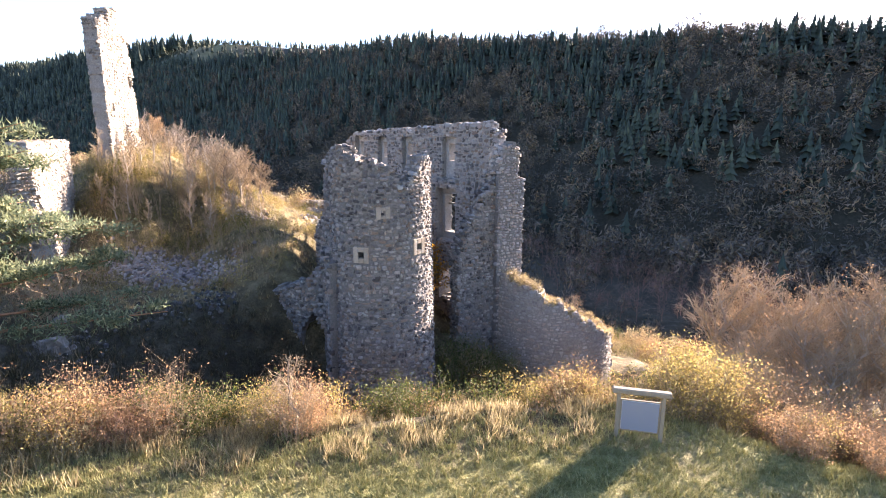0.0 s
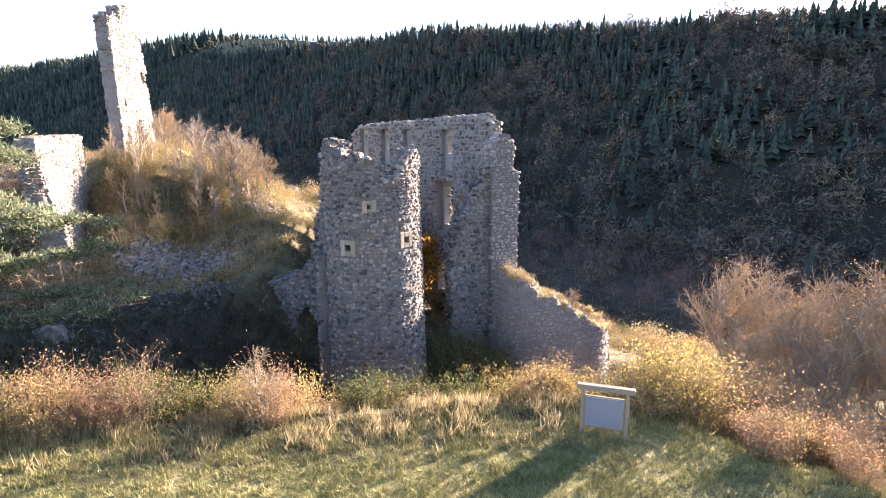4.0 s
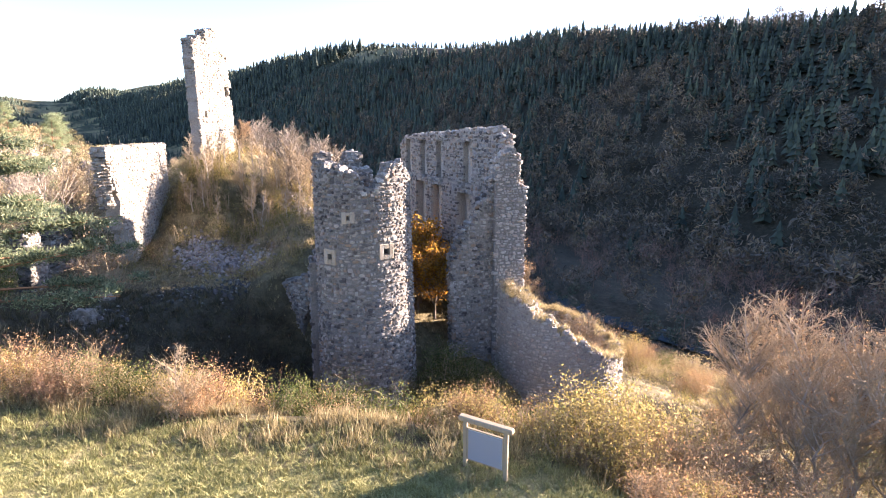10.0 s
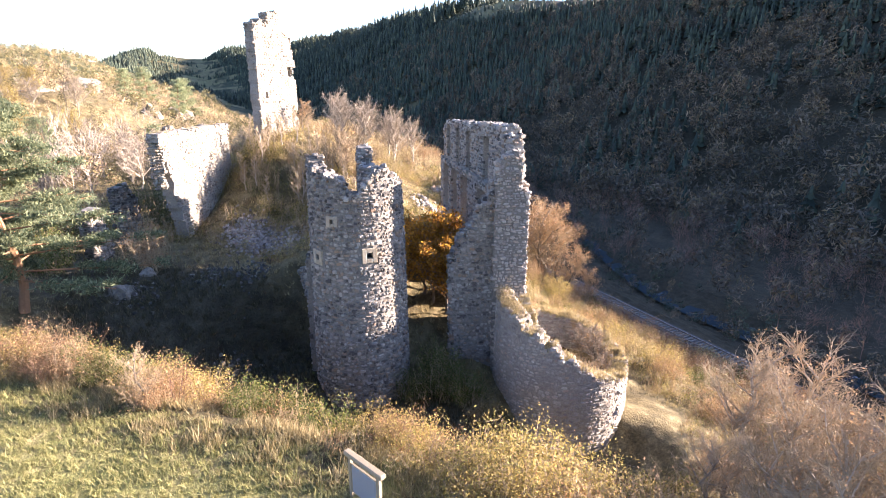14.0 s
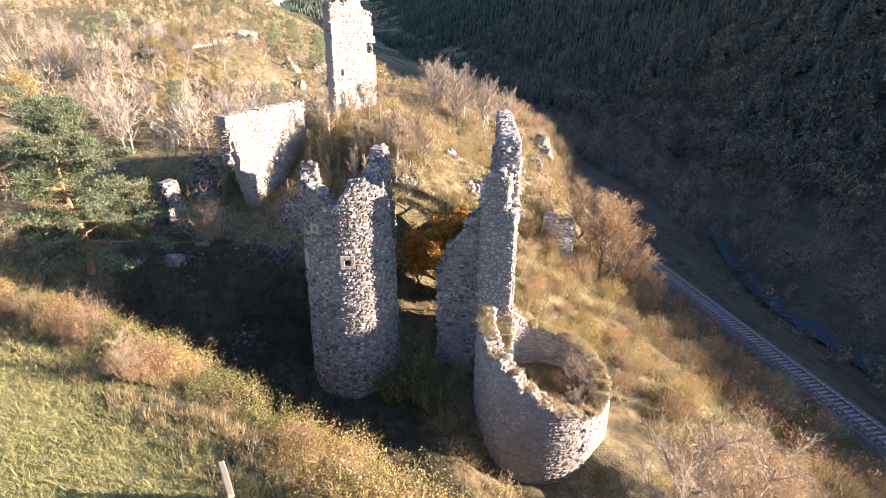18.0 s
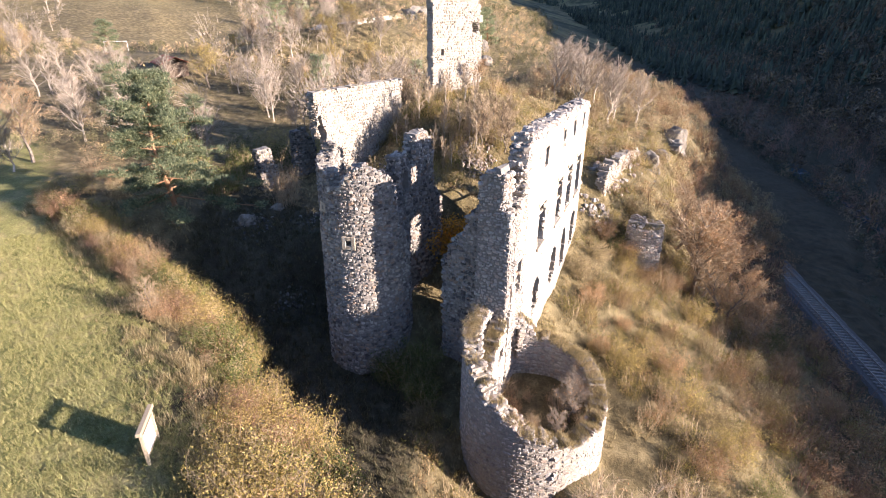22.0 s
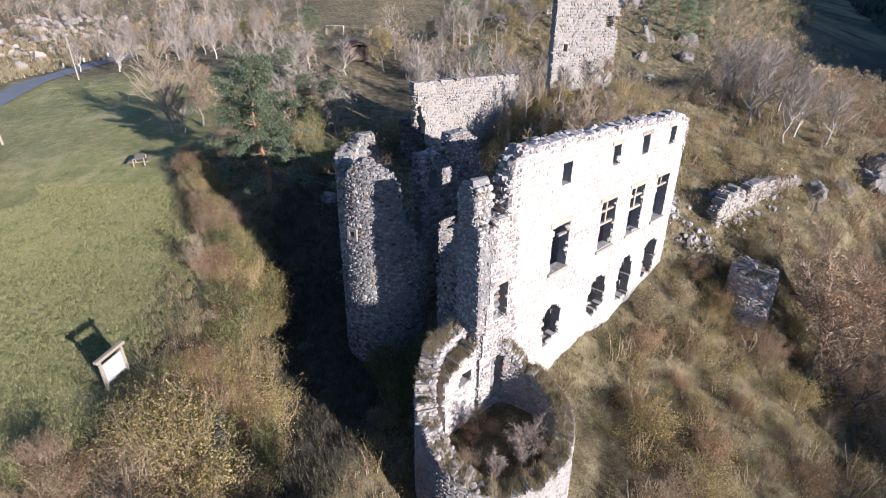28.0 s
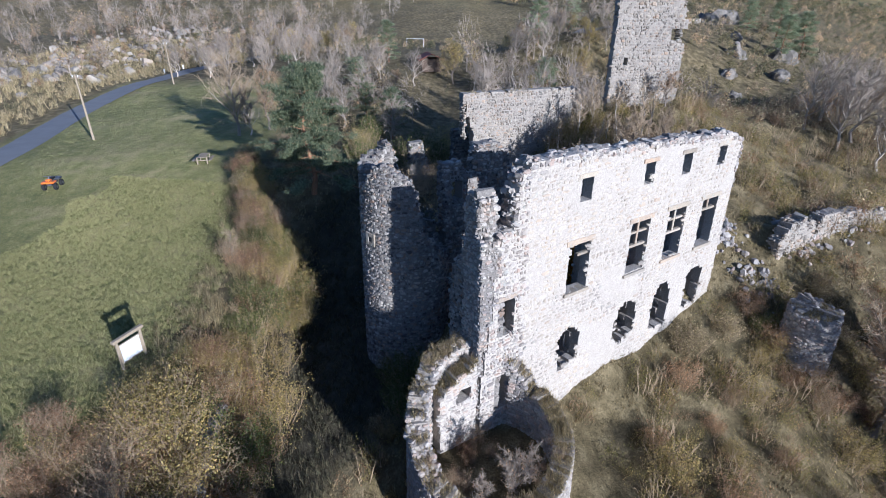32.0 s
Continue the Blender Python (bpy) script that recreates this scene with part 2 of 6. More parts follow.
def ground_material():
    m, nt, b = material("ground", 0.95)
    n1, n2, n3 = noise_at(nt, 0.12, 4.0), noise_at(nt, 0.9, 5.0), noise_at(nt, 9.0, 6.0)
    dry = ramp(nt, n2, [(0.3, (0.075, 0.06, 0.03)), (0.5, (0.15, 0.12, 0.065)), (0.7, (0.27, 0.22, 0.13))])
    green = ramp(nt, n2, [(0.3, (0.16, 0.165, 0.06)), (0.55, (0.235, 0.225, 0.09)), (0.75, (0.32, 0.285, 0.13))])
    straw = ramp(nt, noise_at(nt, 0.22, 5.0, None, 0.7), [(0.5, (0, 0, 0)), (0.66, (0.7, 0.7, 0.7))])
    green = mixed(nt, straw, green, (0.36, 0.30, 0.17))
    # mown grass on the flat lawn: a stretch of the plan south of the moat
    pos = nt.nodes.new("ShaderNodeNewGeometry").outputs["Position"]
    sep = nt.nodes.new("ShaderNodeSeparateXYZ")
    nt.links.new(pos, sep.inputs[0])
    lip = nt.nodes.new("ShaderNodeMath")
    lip.operation = 'MULTIPLY_ADD'
    nt.links.new(sep.outputs[0], lip.inputs[0])
    lip.inputs[1].default_value, lip.inputs[2].default_value = -0.22, -14.6
    tot = nt.nodes.new("ShaderNodeMath")
    nt.links.new(lip.outputs[0], tot.inputs[0])
    nt.links.new(sep.outputs[1], tot.inputs[1])
    wig = nt.nodes.new("ShaderNodeMath")
    wig.operation = 'MULTIPLY_ADD'
    nt.links.new(n2, wig.inputs[0])
    wig.inputs[1].default_value = 4.0
    nt.links.new(tot.outputs[0], wig.inputs[2])
    mr = node(nt, "ShaderNodeMapRange")
    mr.inputs[1].default_value, mr.inputs[2].default_value, mr.inputs[3].default_value, mr.inputs[4].default_value = 2.2, 0.6, 0.0, 1.0
    nt.links.new(wig.outputs[0], mr.inputs[0])
    far = node(nt, "ShaderNodeMapRange")
    far.inputs[1].default_value, far.inputs[2].default_value = -72.0, -62.0
    nt.links.new(sep.outputs[0], far.inputs[0])
    lawn = nt.nodes.new("ShaderNodeMath")
    lawn.operation = 'MULTIPLY'
    nt.links.new(mr.outputs[0], lawn.inputs[0])
    nt.links.new(far.outputs[0], lawn.inputs[1])

    def plan(ax, ay, off):
        """Signed distance from a line in the plan."""
        d = nt.nodes.new("ShaderNodeVectorMath")
        d.operation = 'DOT_PRODUCT'
        nt.links.new(pos, d.inputs[0])
        d.inputs[1].default_value = (ax, ay, 0)
        a = nt.nodes.new("ShaderNodeMath")
        a.inputs[1].default_value = off
        nt.links.new(d.outputs["Value"], a.inputs[0])
        return a.outputs[0]

    def step_of(value, a, b):
        m_ = node(nt, "ShaderNodeMapRange")
        m_.inputs[1].default_value, m_.inputs[2].default_value = a, b
        nt.links.new(value, m_.inputs[0])
        return m_.outputs[0]

    # rough straw beyond the lane
    keep_lawn = nt.nodes.new("ShaderNodeMath")
    keep_lawn.operation = 'MULTIPLY'
    nt.links.new(lawn.outputs[0], keep_lawn.inputs[0])
    nt.links.new(step_of(plan(-0.31, 1.0, 12.0), -3.0, -1.0), keep_lawn.inputs[1])
    c = mixed(nt, keep_lawn.outputs[0], dry, green)
    # dark woodland floor, from the lower near slope on across the river
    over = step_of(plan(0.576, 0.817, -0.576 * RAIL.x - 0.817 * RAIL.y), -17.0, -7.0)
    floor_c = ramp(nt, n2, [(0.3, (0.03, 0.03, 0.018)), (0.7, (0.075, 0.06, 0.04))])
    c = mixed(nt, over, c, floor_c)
    # shade over the moat and west of it, put into the ground colour
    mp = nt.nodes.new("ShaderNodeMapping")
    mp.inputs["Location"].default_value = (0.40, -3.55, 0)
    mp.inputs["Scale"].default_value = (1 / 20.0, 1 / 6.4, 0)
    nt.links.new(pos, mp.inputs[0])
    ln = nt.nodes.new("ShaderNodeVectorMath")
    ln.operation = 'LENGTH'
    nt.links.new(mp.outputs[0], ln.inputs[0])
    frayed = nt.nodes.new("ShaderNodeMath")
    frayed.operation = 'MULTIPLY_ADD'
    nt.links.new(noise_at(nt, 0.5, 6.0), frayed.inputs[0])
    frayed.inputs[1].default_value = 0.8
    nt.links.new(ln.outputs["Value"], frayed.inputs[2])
    moat_shade = step_of(frayed.outputs[0], 1.6, 1.15)
    shade_c = ramp(nt, n2, [(0.3, (0.035, 0.03, 0.022)), (0.55, (0.07, 0.062, 0.042)), (0.75, (0.12, 0.105, 0.085))])
    c = mixed(nt, moat_shade, c, shade_c)
    # fields and copses far off to the west
    off_w = step_of(sep.outputs[0], -210.0, -300.0)
    cop = ramp(nt, noise_at(nt, 0.012, 5.0), [(0.42, (0.05, 0.055, 0.025)), (0.52, (0.17, 0.14, 0.07)), (0.66, (0.22, 0.20, 0.09))])
    c = mixed(nt, off_w, c, cop)
    big = ramp(nt, n1, [(0.35, (0.8, 0.8, 0.75)), (0.65, (1.15, 1.12, 1.05))])
    c = mixed(nt, 1.0, c, big, 'MULTIPLY')
    g = ramp(nt, n3, [(0.3, (0.55, 0.55, 0.5)), (0.7, (1.25, 1.25, 1.2))])
    c = mixed(nt, 1.0, c, g, 'MULTIPLY')
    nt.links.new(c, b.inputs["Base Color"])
    bump(nt, b, n3, 1.0, 0.12)
    return m


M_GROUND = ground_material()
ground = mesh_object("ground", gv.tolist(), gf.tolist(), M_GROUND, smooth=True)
tagged(ground, "rough autumn grass slopes, mown lawn and valley floor", "ground", kind="structure")


# ---- masonry ----
rng = np.random.default_rng(4)


def stone_shapes(count):
    """Unit stones, 1 x 1 x 1, front towards -y: uneven six-sided outlines with a knocked-off, domed face."""
    out = []
    corners = ((-0.5, -0.2), (-0.22, -0.5), (0.36, -0.5), (0.5, 0.1), (0.26, 0.5), (-0.4, 0.46))
    for k in range(count):
        sx, sz = rng.choice((-1, 1)), rng.choice((-1, 1))
        ring = [(px * sx + rng.uniform(-.09, .09), pz * sz + rng.uniform(-.09, .09)) for px, pz in corners]
        if sx * sz < 0:
            ring = ring[::-1]
        v = [(px * 0.95, 0.5, pz * 0.95) for px, pz in ring]
        v += [(px, -0.08 + rng.uniform(-.14, .12), pz) for px, pz in ring]
        v += [(px * 0.62 + rng.uniform(-.06, .06), -0.5 + rng.uniform(-.16, .1), pz * 0.6 + rng.uniform(-.06, .06)) for px, pz in ring]
        f = []
        for a in (0, 6):
            for i in range(6):
                j = (i + 1) % 6
                f.append((a + i, a + j, a + 6 + j, a + 6 + i))
        f += [(12, 13, 14, 15), (12, 15, 16, 17)]
        out.append((np.array(v), f))
    return out


SHAPES = stone_shapes(12)


class Courses:
    """A face of masonry: stones laid in uneven courses on a curved or straight face."""

    def __init__(self, place, s0, s1, z0, z1, keep, size=(0.34, 0.22), out=0.10, seed=1, sink=0.16, rough=1.0):
        r = np.random.default_rng(seed)
        rows = []
        z = z0
        while z < z1:
            h = size[1] * r.uniform(0.65, 1.4)
            s = s0 - r.uniform(0, size[0])
            while s < s1:
                w = size[0] * r.choice((0.45, 0.65, 0.85, 1.0, 1.3, 1.6)) * r.uniform(0.85, 1.15)
                hh = h * r.uniform(0.75 - 0.15 * rough, 1.1 + 0.12 * rough)
                cs, cz = s + w / 2, z + h / 2 + r.uniform(-.03, .03) * (1 + rough)
                if s0 < cs < s1 and keep(cs, cz):
                    rows.append((cs, cz, w * 0.95, hh * 0.94, out * r.uniform(0.5, 1.5), r.uniform(-4, 4) * (1 + 1.4 * rough), int(r.integers(12))))
                s += w
            z += h
        self.rows, self.place, self.sink = rows, place, sink

    def matrix(self, row):
        cs, cz, w, h, o, tilt, k = row
        p, t, n = self.place(cs, cz)
        d = o + self.sink
        m = Matrix(((t[0], -n[0], 0, p[0] + n[0] * (o - d / 2)), (t[1], -n[1], 0, p[1] + n[1] * (o - d / 2)), (0, 0, 1, p[2]), (0, 0, 0, 1)))
        return m @ Matrix.Rotation(radians(tilt), 4, 'Y') @ Matrix.Diagonal((w, d, h, 1))


def lay(courses, mat, thing, near=0, nearest=None, name="stone"):
    """Stones of several faces as children of a thing: the nearest as objects of their own, the rest joined."""
    rows = [(c, r) for c in courses for r in c.rows]
    if near and nearest:
        rows.sort(key=lambda e: nearest(e[1][0], e[1][1]))
    single, rest = rows[:near], rows[near:]
    meshes = []
    if single:
        for v, f in SHAPES:
            me = bpy.data.meshes.new(name)
            me.from_pydata(v.tolist(), [], f)
            me.materials.append(mat)
            meshes.append(me)
    for c, r in single:
        ob = new(name, meshes[r[6]])
        ob.parent = thing
        ob.matrix_basis = c.matrix(r)
    if rest:
        vs, fs, n = [], [], 0
        for c, r in rest:
            v, f = SHAPES[r[6]]
            m = np.array(c.matrix(r))
            vs.append(v @ m[:3, :3].T + m[:3, 3])
            fs += [tuple(i + n for i in q) for q in f]
            n += len(v)
        ob = mesh_object("masonry", np.concatenate(vs).tolist(), fs, mat, thing)
        tagged(ob, kind="stuff")


def core(name, place, svals, zvals, keep, thick, mat, thing, jitter=0.05, closed=False, seed=3):
    """Solid wall core from cells kept between lines of s and z; openings go right through it."""
    r = np.random.default_rng(seed)
    ns, nz = len(svals), len(zvals)
    cell = np.zeros((ns - 1, nz - 1), bool)
    for i in range(ns - 1):
        for j in range(nz - 1):
            cell[i, j] = keep((svals[i] + svals[i + 1]) / 2, (zvals[j] + zvals[j + 1]) / 2)
    index, verts, faces = {}, [], []
    jit = r.uniform(-jitter, jitter, (ns, nz, 2, 3))

    def vert(i, j, side):
        if closed:
            i = i % (ns - 1)
        key = (i, j, side)
        if key not in index:
            p, t, n = place(svals[i], zvals[j])
            th = thick(zvals[j]) if callable(thick) else thick
            a = jit[i, j, side]
            d = -th * side + a[2]
            index[key] = len(verts)
            verts.append((p[0] + n[0] * d + t[0] * a[0], p[1] + n[1] * d + t[1] * a[0], p[2] + a[1] * 0.8))
        return index[key]

    def full(i, j):
        if closed:
            i = i % (ns - 1)
        return 0 <= i < ns - 1 and 0 <= j < nz - 1 and cell[i, j]

    for i in range(ns - 1):
        for j in range(nz - 1):
            if not cell[i, j]:
                continue
            a, b, c, d = (i, j), (i + 1, j), (i + 1, j + 1), (i, j + 1)
            faces.append([vert(*a, 0), vert(*b, 0), vert(*c, 0), vert(*d, 0)])
            faces.append([vert(*b, 1), vert(*a, 1), vert(*d, 1), vert(*c, 1)])
            for (e, f, gi_, gj_) in ((a, b, i, j - 1), (b, c, i + 1, j), (c, d, i, j + 1), (d, a, i - 1, j)):
                if not full(gi_, gj_):
                    faces.append([vert(*f, 0), vert(*e, 0), vert(*e, 1), vert(*f, 1)])
    return mesh_object(name, verts, faces, mat, thing)


def straight(ax, ay, ux, uy, lean=0.0, base=0.0):
    """Face that starts at (ax, ay) and runs along u; its outside lies to the right of u."""
    n = (uy, -ux)

    def place(s, z):
        d = -lean * (z - base)
        return (ax + ux * s + n[0] * d, ay + uy * s + n[1] * d, z), (ux, uy), n
    return place


def round_face(cx, cy, radius, z0=0.0, batter=0.0):
    """Outside of a round tower; s in degrees times radius, counter-clockwise."""
    def place(s, z):
        a = s / radius
        rr = radius - batter * (z - z0)
        return (cx + rr * math.cos(a), cy + rr * math.sin(a), z), (-math.sin(a), math.cos(a)), (math.cos(a), math.sin(a))
    return place


def inside(place, thick):
    def back(s, z):
        p, t, n = place(s, z)
        return (p[0] - n[0] * thick, p[1] - n[1] * thick, z), (-t[0], -t[1]), (-n[0], -n[1])
    return back


def hash2(a, b):
    return noise.noise(Vector((a, b, 3.7)))


def between(keys):
    xs, zs = zip(*keys)
    return lambda s: float(np.interp(s, xs, zs))


def cap(place, s0, s1, top, thick, mat, thing, seed=1, size=0.3, step=0.2, end=4.0):
    """Loose-bedded stones along a broken wall top and down its stepped ends."""
    r = np.random.default_rng(seed)
    vs, fs, n = [], [], 0
    spots = []
    for s in np.arange(s0, s1, step):
        t0, t1 = top(s), top(min(s1, s + step))
        zs = [t0]
        if abs(t1 - t0) > 0.35:
            zs = list(np.arange(min(t0, t1), max(t0, t1) + 0.05, 0.24))
        for z in zs:
            for d in np.arange(0.08, thick, step):
                spots.append((s + r.uniform(-.06, .06), d + r.uniform(-.06, .06), z + r.uniform(-.2, .02)))
    for e in (s0 + 0.05, s1 - 0.05):
        for z in np.arange(top(e) - end, top(e), 0.22):
            for d in np.arange(0.08, thick, step):
                spots.append((e + r.uniform(-.1, .1), d, z))
    for s, d, z in spots:
        p, t, nn = place(s, z)
        v, f = SHAPES[int(r.integers(12))]
        k = size * r.uniform(0.45, 1.15)
        m = np.array(Matrix.Translation((p[0] - nn[0] * d, p[1] - nn[1] * d, z)) @ Euler((r.uniform(-.35, .35), r.uniform(-.35, .35), r.uniform(0, 6.3))).to_matrix().to_4x4() @ Matrix.Diagonal((k * 1.15, k, k * 0.75, 1)))
        vs.append(v @ m[:3, :3].T + m[:3, 3])
        fs += [tuple(i + n for i in q) for q in f] + [(n + 3, n + 2, n + 1, n), (n + 5, n + 4, n + 3, n)]
        n += len(v)
    tagged(mesh_object("broken_top", np.concatenate(vs).tolist(), fs, mat, thing), kind="stuff")


def thing_at(name, x, y, z, label, category, **more):
    ob = new(name)
    ob.location = (0, 0, 0)
    ob.empty_display_size = 0.3
    return tagged(ob, label, category, **more)


def ragged(top, amount=0.25, rate=1.7):
    return lambda s: top(s) + amount * hash2(s * rate, 11.3) * 2


def grid(a, b, step, extra=()):
    v = set(np.round(np.arange(a, b + 1e-6, step), 3)) | {b}
    for e in extra:
        v = {k for k in v if abs(k - e) > step * 0.35} | {e}
    return sorted(v)


def in_boxes(s, z, boxes):
    return any(a < s < b and c < z < d for a, b, c, d in boxes)


# ---- round tower ----
TC, TR = (-3.22, 27.62), 2.63
tower_place = round_face(*TC, TR, 2.0, 0.018)
tower_top = between([(d * math.pi / 180 * TR, z) for d, z in ((-180, 5.6), (-165, 6.6), (-156, 7.4), (-150, 8.7), (-140, 9.2), (-126, 9.1), (-120, 8.75), (-95, 8.75), (-80, 8.6), (-68, 8.3), (-62, 7.65), (-45, 7.75), (-38, 8.3), (-28, 8.85), (-6, 8.85), (10, 8.4), (20, 8.0), (30, 7.2), (33, 5.4), (40, 4.6), (70, 3.4), (100, 3.0), (140, 3.0), (165, 4.4), (180, 5.6))])
ports = [(math.radians(a) * TR, z, w) for a, z, w in ((-107.6, 4.15, 0.16), (-39.5, 4.42, 0.16), (-82, 6.23, 0.11))]
t_boxes = [(s - w, s + w, z - w * 1.1, z + w * 1.1) for s, z, w in ports]
t_top = ragged(tower_top, 0.18)
t_keep = lambda s, z: z < t_top(s) and not in_boxes(s, z, t_boxes)
tower = thing_at("round_tower", 0, 0, 0, "ruined round tower of grey rubble stone with broken top", "tower")
span = math.pi * TR
core("core", tower_place, list(np.linspace(-span, span, 85)), grid(-5.5, 9.4, 0.2, [e for b in t_boxes for e in b[2:]]), t_keep, 0.85, M_MORTAR, tower, 0.04, True)
t_stone = lambda s, z: z < t_top(s) - 0.05 and not any(abs(s - ps) < pw * 3.0 and abs(z - pz) < pw * 3.0 for ps, pz, pw in ports)
lay([Courses(tower_place, -span, span, -5.0, 9.4, t_stone, (0.27, 0.175), 0.055, 5),
     Courses(inside(tower_place, 0.85), -span, span, 2.0, 9.4, t_stone, (0.34, 0.22), 0.06, 6)], M_TOWER, tower, 300, lambda s, z: abs(s + 1.2) + abs(z - 5))

cap(tower_place, -span, span, t_top, 0.85, M_TOWER, tower, 2, 0.27)
# thickening of the shell where the arched wall once joined it
spur_place = round_face(*TC, 3.05, 2.0, 0.012)
sp_top = ragged(between([(math.radians(d) * 3.05, z) for d, z in ((188, 3.2), (196, 3.6), (205, 3.7), (212, 3.4))]), 0.15)
sp_keep = lambda s, z: z < sp_top(s)
core("buttress", spur_place, list(np.linspace(math.radians(190) * 3.05, math.radians(211) * 3.05, 7)), grid(-5.5, 9.2, 0.3), sp_keep, 0.5, M_MORTAR, tower, 0.03)
lay([Courses(spur_place, math.radians(190) * 3.05, math.radians(211) * 3.05, -5, 9.2, sp_keep, (0.30, 0.20), 0.07, 61)], M_TOWER, tower)

# ---- palace facade ----
FU = (-0.643, 0.765)
facade_place = straight(4.75, 33.3, *FU)
f_slits = [(c - 0.4, c + 0.4, 8.1, 9.3) for c in (5.6, 10.45, 13.8, 17.3)]
f_wins = [(4.85, 6.4, 3.05, 5.8), (9.65, 11.25, 2.8, 5.95), (13.0, 14.65, 2.85, 6.0), (16.35, 17.95, 2.85, 6.0)]
f_doors = [(4.6, 6.5, -1.8, 0.6), (9.4, 11.45, -1.75, 0.7), (12.9, 14.75, -2.3, 0.9), (16.2, 18.1, -1.7, 1.15)]
f_small = [(0.25, 1.35, 2.0, 4.0), (0.3, 1.2, -2.6, -0.42)]
f_boxes = f_slits + f_wins + f_doors + f_small
f_top = between([(-0.9, 7.3), (0.2, 7.5), (1.1, 7.7), (1.2, 9.2), (1.5, 10.2), (1.9, 10.55), (3.3, 10.65), (6.9, 10.45), (11, 10.3), (14.5, 10.15), (18, 9.9), (19.3, 9.4)])
f_rag = ragged(f_top, 0.12)


def in_breach(s, z):
    """The ground-floor openings have lost their frames: ragged, round-headed holes."""
    for a, b, c, d in f_doors:
        mid, half = (a + b) / 2, (b - a) / 2
        edge = half * (0.92 + 0.35 * hash2(z * 2.1 + a, 5.0)) * math.sqrt(max(0.0, 1 - max(0.0, (z - d + 0.8) / 0.95) ** 2))
        if abs(s - mid) < edge and c + 0.5 * hash2(s * 2.5, a) < z < d + 0.15:
            return True
    return False


f_corner = between([(-3, -0.6), (0, -0.5), (2.7, -0.12), (6.3, 0.25), (7.6, 0.4)])
f_keep = lambda s, z: z < f_rag(s) and s > f_corner(z) and not in_boxes(s, z, f_slits + f_wins + f_small) and not in_breach(s, z)
facade = thing_at("palace_facade", 0, 0, 0, "tall ruined facade of pale stone with empty mullioned windows", "wall")
sv = grid(-0.8, 19.3, 0.2, [e for b in f_slits + f_wins + f_small for e in b[:2]])
zv = grid(-8.0, 10.9, 0.2, [e for b in f_slits + f_wins + f_small for e in b[2:]])
core("core", facade_place, sv, zv, f_keep, 0.6, M_PLASTER, facade, 0.02)
f_niches = [(a - 0.3, b + 0.3, 6.9, 9.75) for a, b, c, d in f_slits] + [(a - 0.3, b + 0.3, c - 0.5, d + 0.45) for a, b, c, d in f_wins] + [(a - 0.12, b + 0.12, c, d + 0.2) for a, b, c, d in f_small]
n_keep = lambda s, z: f_keep(s, z) and not in_boxes(s, z, f_niches)


def inner_place(s, z):
    p, t, n = facade_place(s, z)
    return (p[0] - n[0] * 0.604, p[1] - n[1] * 0.604, z), t, n


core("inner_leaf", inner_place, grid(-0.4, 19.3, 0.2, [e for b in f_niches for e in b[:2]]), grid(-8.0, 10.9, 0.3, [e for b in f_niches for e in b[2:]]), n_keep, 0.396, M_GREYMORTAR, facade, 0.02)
# the lower storeys are thicker and end in a ledge
ledge_keep = lambda s, z: n_keep(s, z) and s > 2.6 and z < 6.75 + 0.12 * hash2(s * 1.5, 3.0)


def ledge_place(s, z):
    p, t, n = facade_place(s, z)
    return (p[0] - n[0] * 1.002, p[1] - n[1] * 1.002, z), t, n


core("inner_ledge", ledge_place, grid(2.6, 19.3, 0.25, [e for b in f_niches for e in b[:2] if e > 2.6]), grid(-6.0, 6.9, 0.3, [e for b in f_niches for e in b[2:] if e < 6.7]), ledge_keep, 0.28, M_GREYMORTAR, facade, 0.02)
lay([Courses(facade_place, -0.4, 19.3, -8, 10.8, lambda s, z: s > 2.0 + 0.5 * hash2(z, 1) and z < f_rag(s) - 0.3 - 0.25 * abs(hash2(s * 0.9, 4.4)) and f_keep(s, z) and hash2(s * 0.35, z * 0.4) > -0.28, (0.46, 0.25), 0.014, 8, rough=0.2)], M_LIME, facade, 150, lambda s, z: abs(s - 3) + abs(z - 1))
lay([Courses(facade_place, -0.8, 19.3, -8, 10.8, lambda s, z: not (s > 2.0 + 0.5 * hash2(z, 1) and z < f_rag(s) - 0.3 - 0.25 * abs(hash2(s * 0.9, 4.4))) and f_keep(s, z), (0.32, 0.2), 0.055, 8),
     ], M_PALE, facade, 150, lambda s, z: abs(s - 1) * 1.5 + abs(z - 3))
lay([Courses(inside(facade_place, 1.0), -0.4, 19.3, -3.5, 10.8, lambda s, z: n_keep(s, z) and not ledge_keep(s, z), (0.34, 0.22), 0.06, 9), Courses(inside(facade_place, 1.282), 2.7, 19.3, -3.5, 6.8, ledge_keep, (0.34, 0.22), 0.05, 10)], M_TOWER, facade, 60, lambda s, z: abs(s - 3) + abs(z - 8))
cap(facade_place, 0.3, 19.3, f_rag, 1.0, M_PALE, facade, 3, 0.3, end=2.0)

